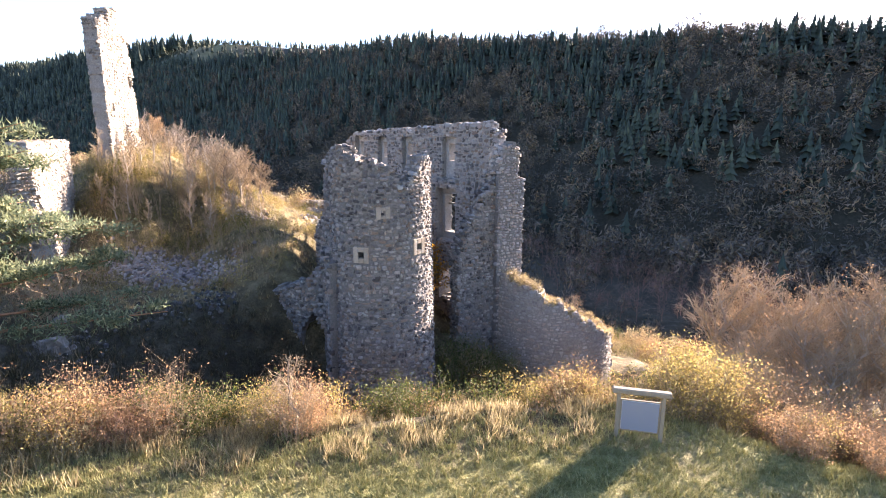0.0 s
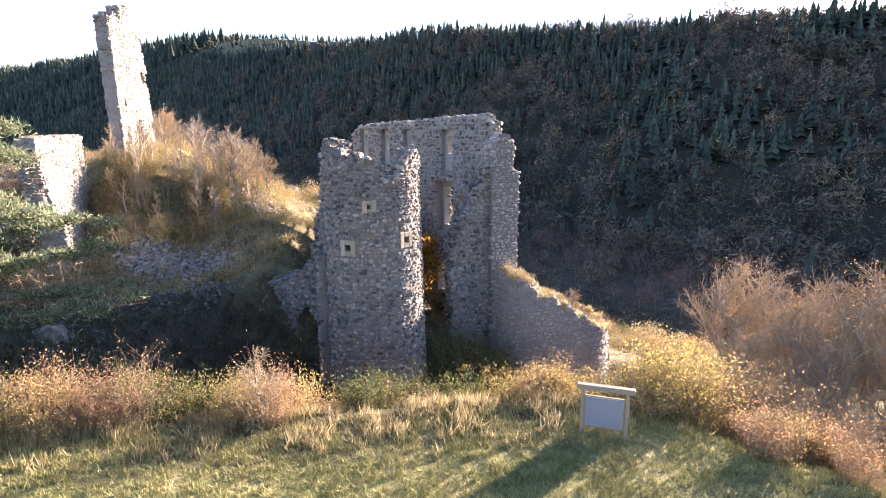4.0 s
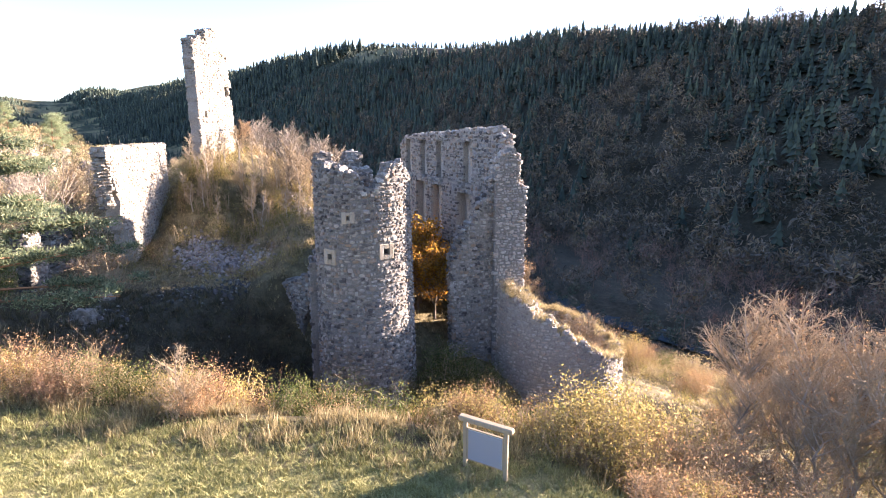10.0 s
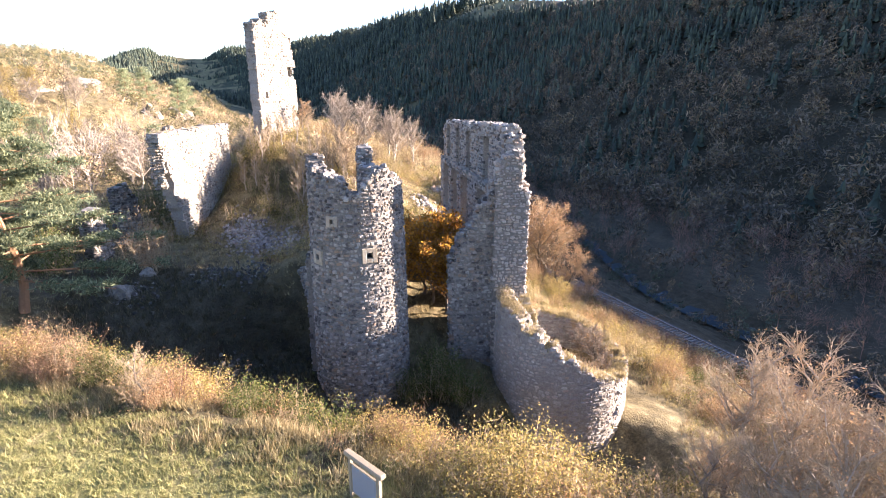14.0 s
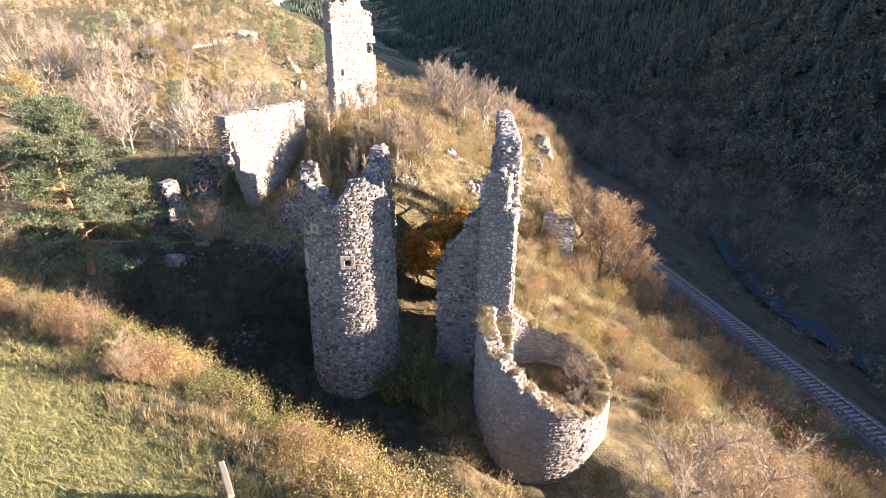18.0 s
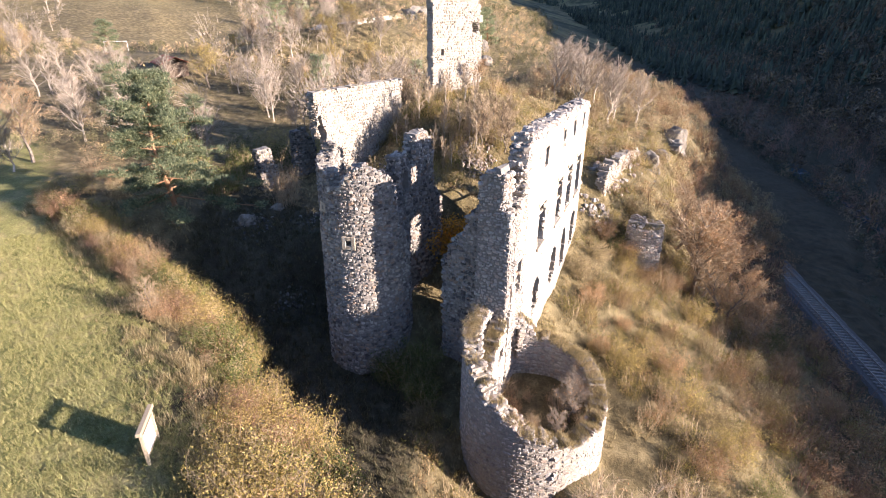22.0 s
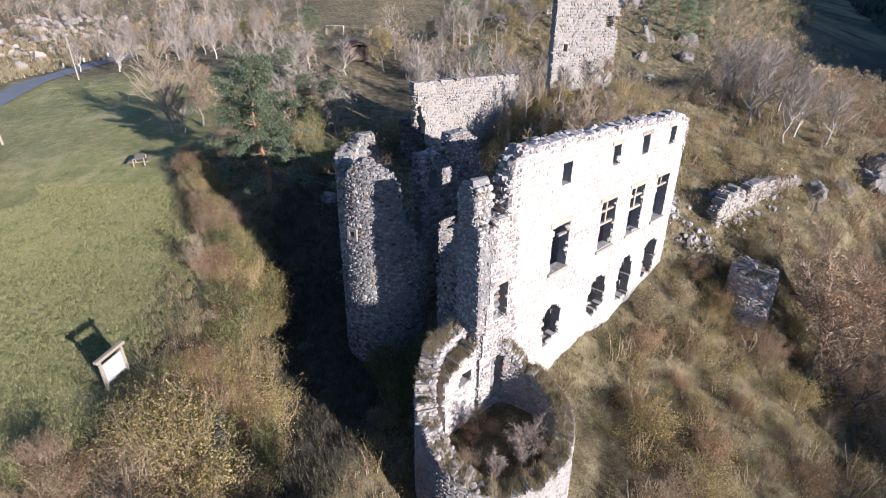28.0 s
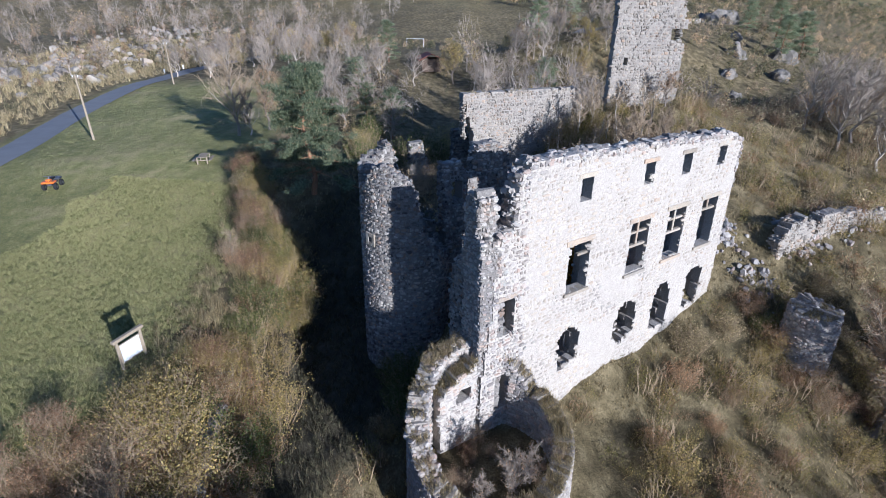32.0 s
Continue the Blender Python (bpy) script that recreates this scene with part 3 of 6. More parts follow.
# ---- gable wall ----
gable_place = straight(0.7, 30.75, 0.88, 0.475)
g_top = ragged(between([(0.3, 2.6), (0.6, 3.6), (1.2, 4.7), (1.9, 5.6), (2.6, 7.2), (2.9, 7.9), (4.5, 7.5)]), 0.3)
g_keep = lambda s, z: z < g_top(s) and s > 0.35 + 0.15 * hash2(z, 6)
gable = thing_at("gable_wall", 0, 0, 0, "broken stepped end wall of grey rubble stone with a tall pier", "wall")
core("core", gable_place, grid(0.3, 4.5, 0.3), grid(-6, 8.6, 0.3), g_keep, 1.0, M_MORTAR, gable, 0.06)
lay([Courses(gable_place, 0.3, 4.5, -5.5, 8.6, g_keep, (0.28, 0.18), 0.05, 12), Courses(inside(gable_place, 1.0), 0.3, 4.5, -3, 8.6, g_keep, (0.34, 0.22), 0.08, 13)], M_TOWER, gable, 220, lambda s, z: abs(z - 4))
cap(gable_place, 0.3, 4.5, g_top, 1.0, M_TOWER, gable, 4, 0.3, end=8.0)
# the pier that stands proud of the wall and above it
pier_place = straight(0.7 + 0.475 * 0.36, 30.75 - 0.88 * 0.36, 0.88, 0.475)
p_top = ragged(between([(2.85, 8.2), (3.05, 8.9), (3.3, 9.2), (3.9, 9.4), (4.2, 8.9), (4.3, 8.2)]), 0.1)
p_keep = lambda s, z: z < p_top(s) and (z < 7.3 or s < 4.25 + 0.1 * hash2(z, 2)) and s > 2.85 + 0.12 * hash2(z * 1.4, 9)
core("pier", pier_place, grid(2.8, 4.7, 0.24), grid(-6, 9.7, 0.25), p_keep, 0.9, M_MORTAR, gable, 0.05)
pier_end = lambda at: straight(0.7 + 0.88 * at + 0.475 * 0.36, 30.75 + 0.475 * at - 0.88 * 0.36, -0.475, 0.88)
lay([Courses(pier_place, 2.85, 4.7, -5.5, 9.6, p_keep, (0.27, 0.17), 0.05, 62), Courses(inside(pier_place, 0.9), 2.85, 4.3, 7.0, 9.6, p_keep, (0.3, 0.2), 0.07, 63),
     Courses(pier_end(4.28), 0.05, 0.88, 7.3, 9.0, lambda s, z: True, (0.3, 0.2), 0.07, 64), Courses(pier_end(4.7), 0.03, 0.88, -3, 7.2, lambda s, z: True, (0.28, 0.18), 0.06, 66)], M_PALE, gable, 80, lambda s, z: abs(z - 6))
cap(pier_place, 2.9, 4.25, p_top, 0.9, M_PALE, gable, 14, 0.26, end=0.6)

# ---- low round tower ----
LC, LR = (7.15, 33.4), 3.95
low_place = round_face(*LC, LR, -2.0, 0.02)
l_top = ragged(between([(math.radians(d) * LR, z) for d, z in ((-180, 1.6), (-143, 1.3), (-120, 0.7), (-80, -0.5), (-60, -1.2), (-37, -2.2), (-12, -2.9), (20, -2.9), (60, -2.3), (107, -1.5), (140, -1.2), (180, 1.6))]), 0.2)
l_keep = lambda s, z: z < l_top(s) and not (math.radians(163) * LR < s < math.radians(179) * LR and -2.7 < z < -0.42)
low_tower = thing_at("low_tower", 0, 0, 0, "stump of a round tower of pale stone, grass-grown rim", "tower")
lspan = math.pi * LR
core("core", low_place, list(np.linspace(-lspan, lspan, 110)), grid(-9, 2, 0.18), l_keep, 0.9, M_GREYMORTAR, low_tower, 0.03, True)
lay([Courses(low_place, -lspan, lspan, -8.5, 2, l_keep, (0.32, 0.18), 0.022, 15), Courses(inside(low_place, 0.9), -lspan, lspan, -4.9, 2, l_keep, (0.34, 0.22), 0.06, 16)], M_PALE, low_tower, 300, lambda s, z: abs(s + 3) + abs(z + 1))

chord_place = straight(4.75 + 0.643 * 3.05, 33.3 - 0.765 * 3.05, *FU)
c_box = [(0.95, 1.85, -1.0, -0.25)]
c_top = ragged(between([(0, -0.2), (1.2, 0.4), (2.2, 0.9)]), 0.12)
c_keep = lambda s, z: z < c_top(s) and not in_boxes(s, z, c_box)
core("inner_wall", chord_place, grid(0, 2.2, 0.25, (0.95, 1.85)), grid(-4.5, 1.6, 0.25, (-1.0, -0.25)), c_keep, 0.9, M_PLASTER, low_tower, 0.03)
lay([Courses(chord_place, 0, 2.2, -4, 1.6, c_keep, (0.36, 0.2), 0.03, 65, rough=0.4)], M_PALE, low_tower)
cap(low_place, -lspan * 0.98, -lspan * 0.1, l_top, 0.9, M_PALE, low_tower, 5, 0.3)

# ---- back wall with the small window ----
back_place = straight(-3.7, 30.1, *FU)
b_box = [(0.5, 1.25, 5.9, 7.15)]
b_top = ragged(between([(0, 8.2), (0.1, 8.4), (1.15, 8.2), (1.4, 7.6), (2.3, 7.3), (2.5, 9.2), (3.8, 9.3), (4.9, 8.3), (5.1, 5.0), (6.5, 3.5)]), 0.2)
b_keep = lambda s, z: z < b_top(s) and not in_boxes(s, z, b_box)
back_wall = thing_at("back_wall", 0, 0, 0, "broken inner wall of grey rubble with a small window", "wall")
core("core", back_place, grid(0, 6.5, 0.3, (0.5, 1.25)), grid(-4, 9.6, 0.3, (5.9, 7.15)), b_keep, 0.8, M_MORTAR, back_wall, 0.05)
lay([Courses(back_place, 0, 6.5, -3, 9.4, b_keep, (0.32, 0.22), 0.07, 18), Courses(inside(back_place, 0.8), 0, 6.5, -1, 9.4, b_keep, (0.32, 0.22), 0.07, 19)], M_TOWER, back_wall, 200, lambda s, z: abs(z - 7))

cap(back_place, 0, 6.5, b_top, 0.8, M_TOWER, back_wall, 6, 0.28)

# ---- wall with the arch ----
arch_place = straight(-11.6, 30.2, 0.925, -0.38)
a_top = ragged(between([(0, -0.8), (1.5, 0.4), (2.6, 1.4), (4.2, 2.0), (5.2, 2.7), (5.4, 3.6), (6.2, 3.8)]), 0.25)


def a_keep(s, z):
    open_arch = abs(s - 4.5) < 0.87 - max(0.0, z + 1.2) * 0.62 and -4.6 < z < 1.0
    return z < a_top(s) and not open_arch


arch_wall = thing_at("arch_wall", 0, 0, 0, "low ruined wall with a pointed archway", "wall")
core("core", arch_place, grid(0, 6.2, 0.22), grid(-5, 4.2, 0.22), a_keep, 1.0, M_MORTAR, arch_wall, 0.05)
lay([Courses(arch_place, 0, 6.2, -4.5, 4.2, a_keep, (0.32, 0.21), 0.07, 21)], M_TOWER, arch_wall, 150, lambda s, z: abs(z))

cap(arch_place, 0, 6.2, a_top, 1.0, M_TOWER, arch_wall, 7, 0.28)

# ---- long wall on the mound ----
long_place = straight(-23.0, 29.7, -0.434, 0.9)
lw_top = ragged(between([(0, 9.4), (11.9, 9.4)]), 0.12)
lw_keep = lambda s, z: z < lw_top(s) and s > 0.28 * (9.4 - z) + 0.2 * hash2(z, 4) and s < 11.8 - 0.10 * (9.4 - z) ** 1.2 + 0.5 * hash2(z * 1.2, 9)
long_wall = thing_at("long_wall", 0, 0, 0, "free-standing high wall fragment of pale rubble stone", "wall")
core("core", long_place, grid(0, 11.9, 0.35), grid(-1, 9.8, 0.35), lw_keep, 1.0, M_GREYMORTAR, long_wall, 0.06)
lay([Courses(long_place, 0, 11.9, -1, 9.8, lw_keep, (0.34, 0.22), 0.05, 24), Courses(inside(long_place, 1.0), 0, 11.9, -1, 9.8, lw_keep, (0.40, 0.25), 0.05, 25)], M_GREY, long_wall, 200, lambda s, z: abs(s - 4))

cap(long_place, 0.1, 11.6, lw_top, 1.0, M_GREY, long_wall, 8, 0.28)

# ---- high keep fragment ----
keep_place = straight(-26.6, 43.2, -0.2, 0.98)
k_top = ragged(between([(0, 18.6), (1.7, 18.9), (1.9, 18.2), (2.3, 18.4), (2.6, 19.9), (4.5, 20.1), (4.6, 18.6), (4.8, 18.2), (6.6, 17.5)]), 0.2)
k_box = [(1.1, 1.5, 11.7, 12.5)]
k_keep = lambda s, z: z < k_top(s) and s < 6.5 - (0.5 if z > 16.6 else 0) + 0.4 * hash2(z * 0.9, 2) - (1.2 if 13.8 < z < 14.9 else 0) and s > 0.12 * hash2(z, 8) and not in_boxes(s, z, k_box)
keep_tower = thing_at("keep", 0, 0, 0, "tall fragment of a square keep in pale stone", "tower")
core("core", keep_place, grid(0, 6.8, 0.35), grid(4, 20.6, 0.35), k_keep, 1.0, M_GREYMORTAR, keep_tower, 0.06)
lay([Courses(keep_place, 0, 6.8, 5, 20.2, k_keep, (0.36, 0.24), 0.04, 27), Courses(inside(keep_place, 1.0), 0, 6.8, 5, 20.2, k_keep, (0.40, 0.25), 0.04, 28)], M_GREY, keep_tower, 200, lambda s, z: abs(z - 12))
cap(keep_place, 0.1, 6.2, k_top, 1.0, M_GREY, keep_tower, 9, 0.3)

# darker rubble: shade of the moat and the wall stubs put into its colour
M_SHADERUBBLE = stone_material("shaded_rubble", (0.05, 0.05, 0.045), (0.09, 0.085, 0.08), (0.16, 0.15, 0.145), (0.08, 0.085, 0.05))

# ---- details of the ruins ----
def box_mesh(boxes, bevel=0.015):
    bm = bmesh.new()
    for (x0, x1, y0, y1, z0, z1) in boxes:
        r = bmesh.ops.create_cube(bm, size=1.0)
        bmesh.ops.scale(bm, vec=(x1 - x0, y1 - y0, z1 - z0), verts=r["verts"])
        bmesh.ops.translate(bm, vec=((x0 + x1) / 2, (y0 + y1) / 2, (z0 + z1) / 2), verts=r["verts"])
    if bevel:
        bmesh.ops.bevel(bm, geom=bm.edges[:], offset=bevel, segments=1, affect='EDGES')
    return bm


def part(name, bm, mat, parent, label="", m=None):
    me = bpy.data.meshes.new(name)
    bm.to_mesh(me)
    bm.free()
    me.materials.append(mat)
    ob = new(name, me)
    ob.parent = parent
    if m is not None:
        ob.matrix_basis = m
    if label:
        ob["label"] = label
    return ob


def on_face(place, s, z, d=0.0):
    """Pose on a face: x along it, y into the wall, z up."""
    p, t, n = place(s, z)
    return Matrix(((t[0], -n[0], 0, p[0] + n[0] * d), (t[1], -n[1], 0, p[1] + n[1] * d), (0, 0, 1, p[2]), (0, 0, 0, 1)))


for s, z, w in ports[:2]:
    o = 0.40
    part("port_frame", box_mesh([(-o, -w, -0.02, 0.3, -o, o), (w, o, -0.02, 0.3, -o, o), (-w + .003, w - .003, -0.02, 0.3, w, o - .004), (-w + .003, w - .003, -0.02, 0.3, -o + .004, -w)], 0.02),
         M_ASHLAR, tower, "pale dressed stone frame of a gun port", on_face(tower_place, s, z, 0.05))
s, z, w = ports[2]
part("port_frame", box_mesh([(-0.34, -w, 0, 0.3, -0.3, 0.3), (w, 0.34, 0, 0.3, -0.26, 0.32), (-w + .003, w - .003, 0, 0.3, w, 0.28), (-w + .003, w - .003, 0, 0.3, -0.28, -w)], 0.02), M_ASHLAR, tower, "weathered pale stone block", on_face(tower_place, s, z, 0.05))

for k, (a, b, c, d) in enumerate(f_wins):
    m = on_face(facade_place, (a + b) / 2, c, 0.0)
    h, hw = d - c, (b - a) / 2
    part("sill", box_mesh([(-hw - 0.15, hw + 0.15, -0.13, 0.4, -0.2, -0.002)], 0.03), M_ASHLAR, facade, "worn projecting window sill", m)
    part("lintel", box_mesh([(-hw - 0.25, hw + 0.25, -0.05, 0.3, h + 0.002, h + 0.3)], 0.02), M_ASHLAR, facade, "", m)
    if k in (1, 2):
        part("mullion", box_mesh([(-0.08, 0.08, 0.14, 0.34, h - 1.45, h)], 0.03), M_ASHLAR, facade, "", m)
        part("transom", box_mesh([(-hw, -0.083, 0.14, 0.34, h - 0.78, h - 0.64), (0.083, hw, 0.14, 0.34, h - 0.78, h - 0.64)], 0.03), M_ASHLAR, facade, "", m)
        part("transom", box_mesh([(-hw, hw, 0.12, 0.36, h - 1.62, h - 1.453)], 0.03), M_ASHLAR, facade, "", m)
    if k == 3:
        part("mullion", box_mesh([(-0.07, 0.07, 0.14, 0.34, h - 0.68, h)], 0.03), M_ASHLAR, facade, "", m)
        part("transom", box_mesh([(-hw, hw, 0.12, 0.36, h - 0.84, h - 0.683)], 0.03), M_ASHLAR, facade, "", m)
    if k == 0:
        part("transom", box_mesh([(0.0, hw, 0.12, 0.34, h - 0.82, h - 0.66)], 0.04), M_ASHLAR, facade, "broken stub of a stone transom", m)
for a, b, c, d in f_slits + f_small[:1]:
    m = on_face(facade_place, (a + b) / 2, c, 0.0)
    part("lintel", box_mesh([(-0.65, 0.65, -0.05, 0.4, d - c + .002, d - c + 0.24)], 0.02), M_ASHLAR, facade, "", m)

# retaining wall of the moat under the lawn
scarp_place = straight(1.5, 18.6, 0.965, 0.262)
sc_top = ragged(between([(0, -2.2), (2.5, -1.1), (5, -0.9), (8, -1.3), (12, -2.6)]), 0.7, 1.1)
sc_keep = lambda s, z: z < sc_top(s)
scarp_back = inside(scarp_place, 0.0)
scarp = thing_at("moat_wall", 0, 0, 0, "low crumbling retaining wall of rubble along the moat", "wall")
core("core", scarp_back, grid(0, 12, 0.35), grid(-5.5, 0.1, 0.3), sc_keep, 0.6, M_MORTAR, scarp, 0.06)
lay([Courses(scarp_back, 0, 12, -5, 0, sc_keep, (0.34, 0.2), 0.08, 31)], M_PALE, scarp, 120, lambda s, z: abs(s - 5))

cap(scarp_back, 0, 12, sc_top, 0.6, M_RUBBLE, scarp, 10, 0.26)

# small bastion and wall fragment below the spur
bas_place = round_face(-5.2, 53.9, 1.55, -4, 0.03)
bs = math.pi * 1.55
bas_top = ragged(between([(-bs, -0.6), (-2, -0.9), (0, -1.2), (3, -0.9), (bs, -0.6)]), 0.2)
bas_keep = lambda s, z: z < bas_top(s)
bastion = thing_at("bastion", 0, 0, 0, "small round bastion stump of pale stone on the slope", "wall")
core("core", bas_place, list(np.linspace(-bs, bs, 40)), grid(-8, 0.2, 0.3), bas_keep, 1.3, M_GREYMORTAR, bastion, 0.07, True)
lay([Courses(bas_place, -bs, bs, -7, 0.2, bas_keep, (0.36, 0.24), 0.08, 33)], M_PALE, bastion, 120, lambda s, z: abs(s + 1))
cap(bas_place, -bs, bs, bas_top, 1.3, M_PALE, bastion, 11, 0.24)
frag_place = straight(-10.4, 53.5, -0.543, 0.84)
fr_top = ragged(between([(0, 1.6), (1.0, 2.7), (3.6, 2.6), (3.7, 1.2), (4.3, 1.2), (4.4, 2.6), (8, 2.4), (11, 2.0), (14.2, 1.4)]), 0.25)
fr_keep = lambda s, z: z < fr_top(s)
frag = thing_at("wall_fragment", 0, 0, 0, "low ruined wall of pale stone along the spur", "wall")
core("core", frag_place, grid(0, 14.2, 0.4), grid(-5, 4.2, 0.35), fr_keep, 0.9, M_GREYMORTAR, frag, 0.08)
lay([Courses(frag_place, 0, 14.2, -4.5, 4.2, fr_keep, (0.4, 0.25), 0.08, 35)], M_GREY, frag, 120, lambda s, z: abs(s - 3))
cap(frag_place, 0, 14.2, fr_top, 0.9, M_GREY, frag, 12, 0.26)
for k, (hx, hy, length, high) in enumerate(((-24.2, 24.4, 1.9, 4.6), (-27.3, 28.4, 2.4, 5.4))):
    hid_place = straight(hx, hy, -0.43, 0.9)
    hid_top = ragged(between([(0, high), (length * 0.6, high - 0.3), (length, high - 2.0)]), 0.3)
    hid_keep = lambda s, z: z < hid_top(s)
    stub = thing_at("wall_stub", 0, 0, 0, "short upright wall stub of grey stone among bushes", "wall", group="wall stubs")
    core("core", hid_place, grid(0, length, 0.35), grid(0, high + 0.6, 0.35), hid_keep, 0.8, M_MORTAR, stub, 0.07)
    lay([Courses(hid_place, 0, length, 0, high + 0.6, hid_keep, (0.34, 0.22), 0.08, 36 + k)], M_TOWER, stub, 60, lambda s, z: -z)
    cap(hid_place, 0, length, hid_top, 0.8, M_SHADERUBBLE, stub, 37 + k, 0.28)


# ---- loose stones ----
def scatter_stones(name, label, count, spots, size, mat, seed):
    r = np.random.default_rng(seed)
    vs, fs, n = [], [], 0
    for _ in range(count):
        cx, cy, rad = spots[int(r.integers(len(spots)))]
        x, y = cx + r.normal() * rad * 0.5, cy + r.normal() * rad * 0.5
        v, f = SHAPES[int(r.integers(12))]
        sz = size * r.uniform(0.4, 1.5)
        m = np.array(Matrix.Translation((x, y, land_at(x, y) + sz * 0.12)) @ Euler(r.uniform(0, 6.3, 3)).to_matrix().to_4x4() @ Matrix.Diagonal((sz, sz * r.uniform(.6, 1), sz * r.uniform(.5, .9), 1)))
        vs.append(v @ m[:3, :3].T + m[:3, 3])
        fs += [tuple(i + n for i in q) for q in f] + [(n + 3, n + 2, n + 1, n), (n + 5, n + 4, n + 3, n)]
        n += len(v)
    return tagged(mesh_object(name, np.concatenate(vs).tolist(), fs, mat), label, "rubble", kind="stuff")


scatter_stones("rubble", "fallen grey and reddish stones heaped below the mound", 1500, [(-19.5, 34.2, 2.6), (-17, 33.6, 2.6), (-15.2, 33.4, 2.0), (-18.4, 33.4, 1.6), (-20.8, 34.6, 1.6), (-17.4, 43.0, 2.0), (-15.2, 42.5, 1.6)], 0.21, M_RUBBLE, 41)
scatter_stones("rubble", "fallen stones half buried in the moat, its shade in their colour", 420, [(-14, 29.5, 1.8), (-15.5, 27, 1.6), (-12.5, 27.8, 1.2), (-17, 22.5, 1.6), (-10, 23.5, 1.2)], 0.2, M_SHADERUBBLE, 43)
scatter_stones("rubble", "scattered pale stones on the spur", 420, [(-12.5, 55.5, 1.6), (-14, 57.5, 1.6), (-16, 61, 2), (-9, 51.5, 1.5), (-12, 50, 1.5)], 0.34, M_PALE, 42)


def rock_material():
    m, nt, b = material("rock", 0.9)
    n1, n2 = noise_at(nt, 0.8, 6.0), noise_at(nt, 6.0, 6.0)
    c = ramp(nt, n1, [(0.3, (0.10, 0.09, 0.075)), (0.5, (0.19, 0.17, 0.14)), (0.7, (0.29, 0.26, 0.22))])
    c = mixed(nt, 1.0, c, ramp(nt, n2, [(0.3, (0.6, 0.6, 0.6)), (0.7, (1.15, 1.15, 1.15))]), 'MULTIPLY')
    nt.links.new(c, b.inputs["Base Color"])
    bump(nt, b, n2, 0.9, 0.1)
    return m


M_ROCK = rock_material()


def boulder(x, y, size, seed, sink=0.75, tall=0.9, label="weathered grey rock outcrop in dry grass"):
    bm = bmesh.new()
    bmesh.ops.create_icosphere(bm, subdivisions=3, radius=1.0)
    for v in bm.verts:
        p = v.co
        k = 1 + 0.5 * noise.noise(p * 1.3 + Vector((seed, 0, 0))) + 0.35 * abs(noise.noise(p * 2.6 + Vector((0, seed, 0)))) - 0.15 * abs(noise.noise(p * 5.5))
        v.co = Vector((p.x * k * size, p.y * k * size * 0.8, p.z * k * size * tall))
    ob = part("rock", bm, M_ROCK, None)
    ob.matrix_basis = pose(x, y, land_at(x, y) + size * tall * (0.5 - sink), 0, 0, seed * 77)
    return tagged(ob, label, "rock", group="rock outcrops")


for k, (x, y, sz) in enumerate(((-17.3, 21.9, 0.8), (-23, 76.8, 1.8), (-20, 71, 1.2), (-17.5, 66.5, 1.2), (-15, 64.5, 0.9), (-26, 80, 2.0), (-18.5, 52, 0.9), (-19, 24.8, 0.6), (-150, 92, 4.0), (-158, 98, 5.0), (-110, 86, 3.0), (-120, 100, 3.6), (-95, 80, 2.0), (-100, 92, 2.6), (-85, 78, 1.6), (-128, 92, 2.4))):
    boulder(x, y, sz, k + 1.5)


# ---- plants ----
def ribbon(p0, p1, r0, r1, sides=3):
    """Vertices and faces of one tapered stick."""
    d = p1 - p0
    a = np.cross(d, (0.3, 0.5, 0.8))
    a = a / (np.linalg.norm(a) + 1e-9)
    b = np.cross(d, a)
    b = b / (np.linalg.norm(b) + 1e-9)
    v, f = [], []
    for k in range(sides):
        t = 2 * math.pi * k / sides
        o = a * math.cos(t) + b * math.sin(t)
        v += [p0 + o * r0, p1 + o * r1]
    for k in range(sides):
        j = (k + 1) % sides
        f.append((2 * k, 2 * j, 2 * j + 1, 2 * k + 1))
    return v, f


class Sticks:
    def __init__(self):
        self.v, self.f = [], []

    def add(self, p0, p1, r0, r1, sides=3):
        v, f = ribbon(np.asarray(p0, float), np.asarray(p1, float), r0, r1, sides)
        n = len(self.v)
        self.v += v
        self.f += [tuple(i + n for i in q) for q in f]

    def flat(self):
        """Keeps one blade of each three-sided stick."""
        self.f = self.f[::3]
        return self

    def thirds(self):
        """Turns each four-cornered leaf into a three-cornered one."""
        self.f = [q[:3] for q in self.f]
        return self

    def leaf(self, p, size, r, droop=0.0):
        a = r.normal(size=3)
        a /= np.linalg.norm(a)
        b = np.cross(a, r.normal(size=3))
        b /= np.linalg.norm(b) + 1e-9
        n = len(self.v)
        p = np.asarray(p)
        self.v += [p - a * size, p - b * size * 0.5, p + a * size, p + b * size * 0.5]
        self.f.append((n, n + 1, n + 2, n + 3))

    def mesh(self, name, mat):
        me = bpy.data.meshes.new(name)
        me.from_pydata([tuple(q) for q in self.v], [], self.f)
        me.materials.append(mat)
        return me


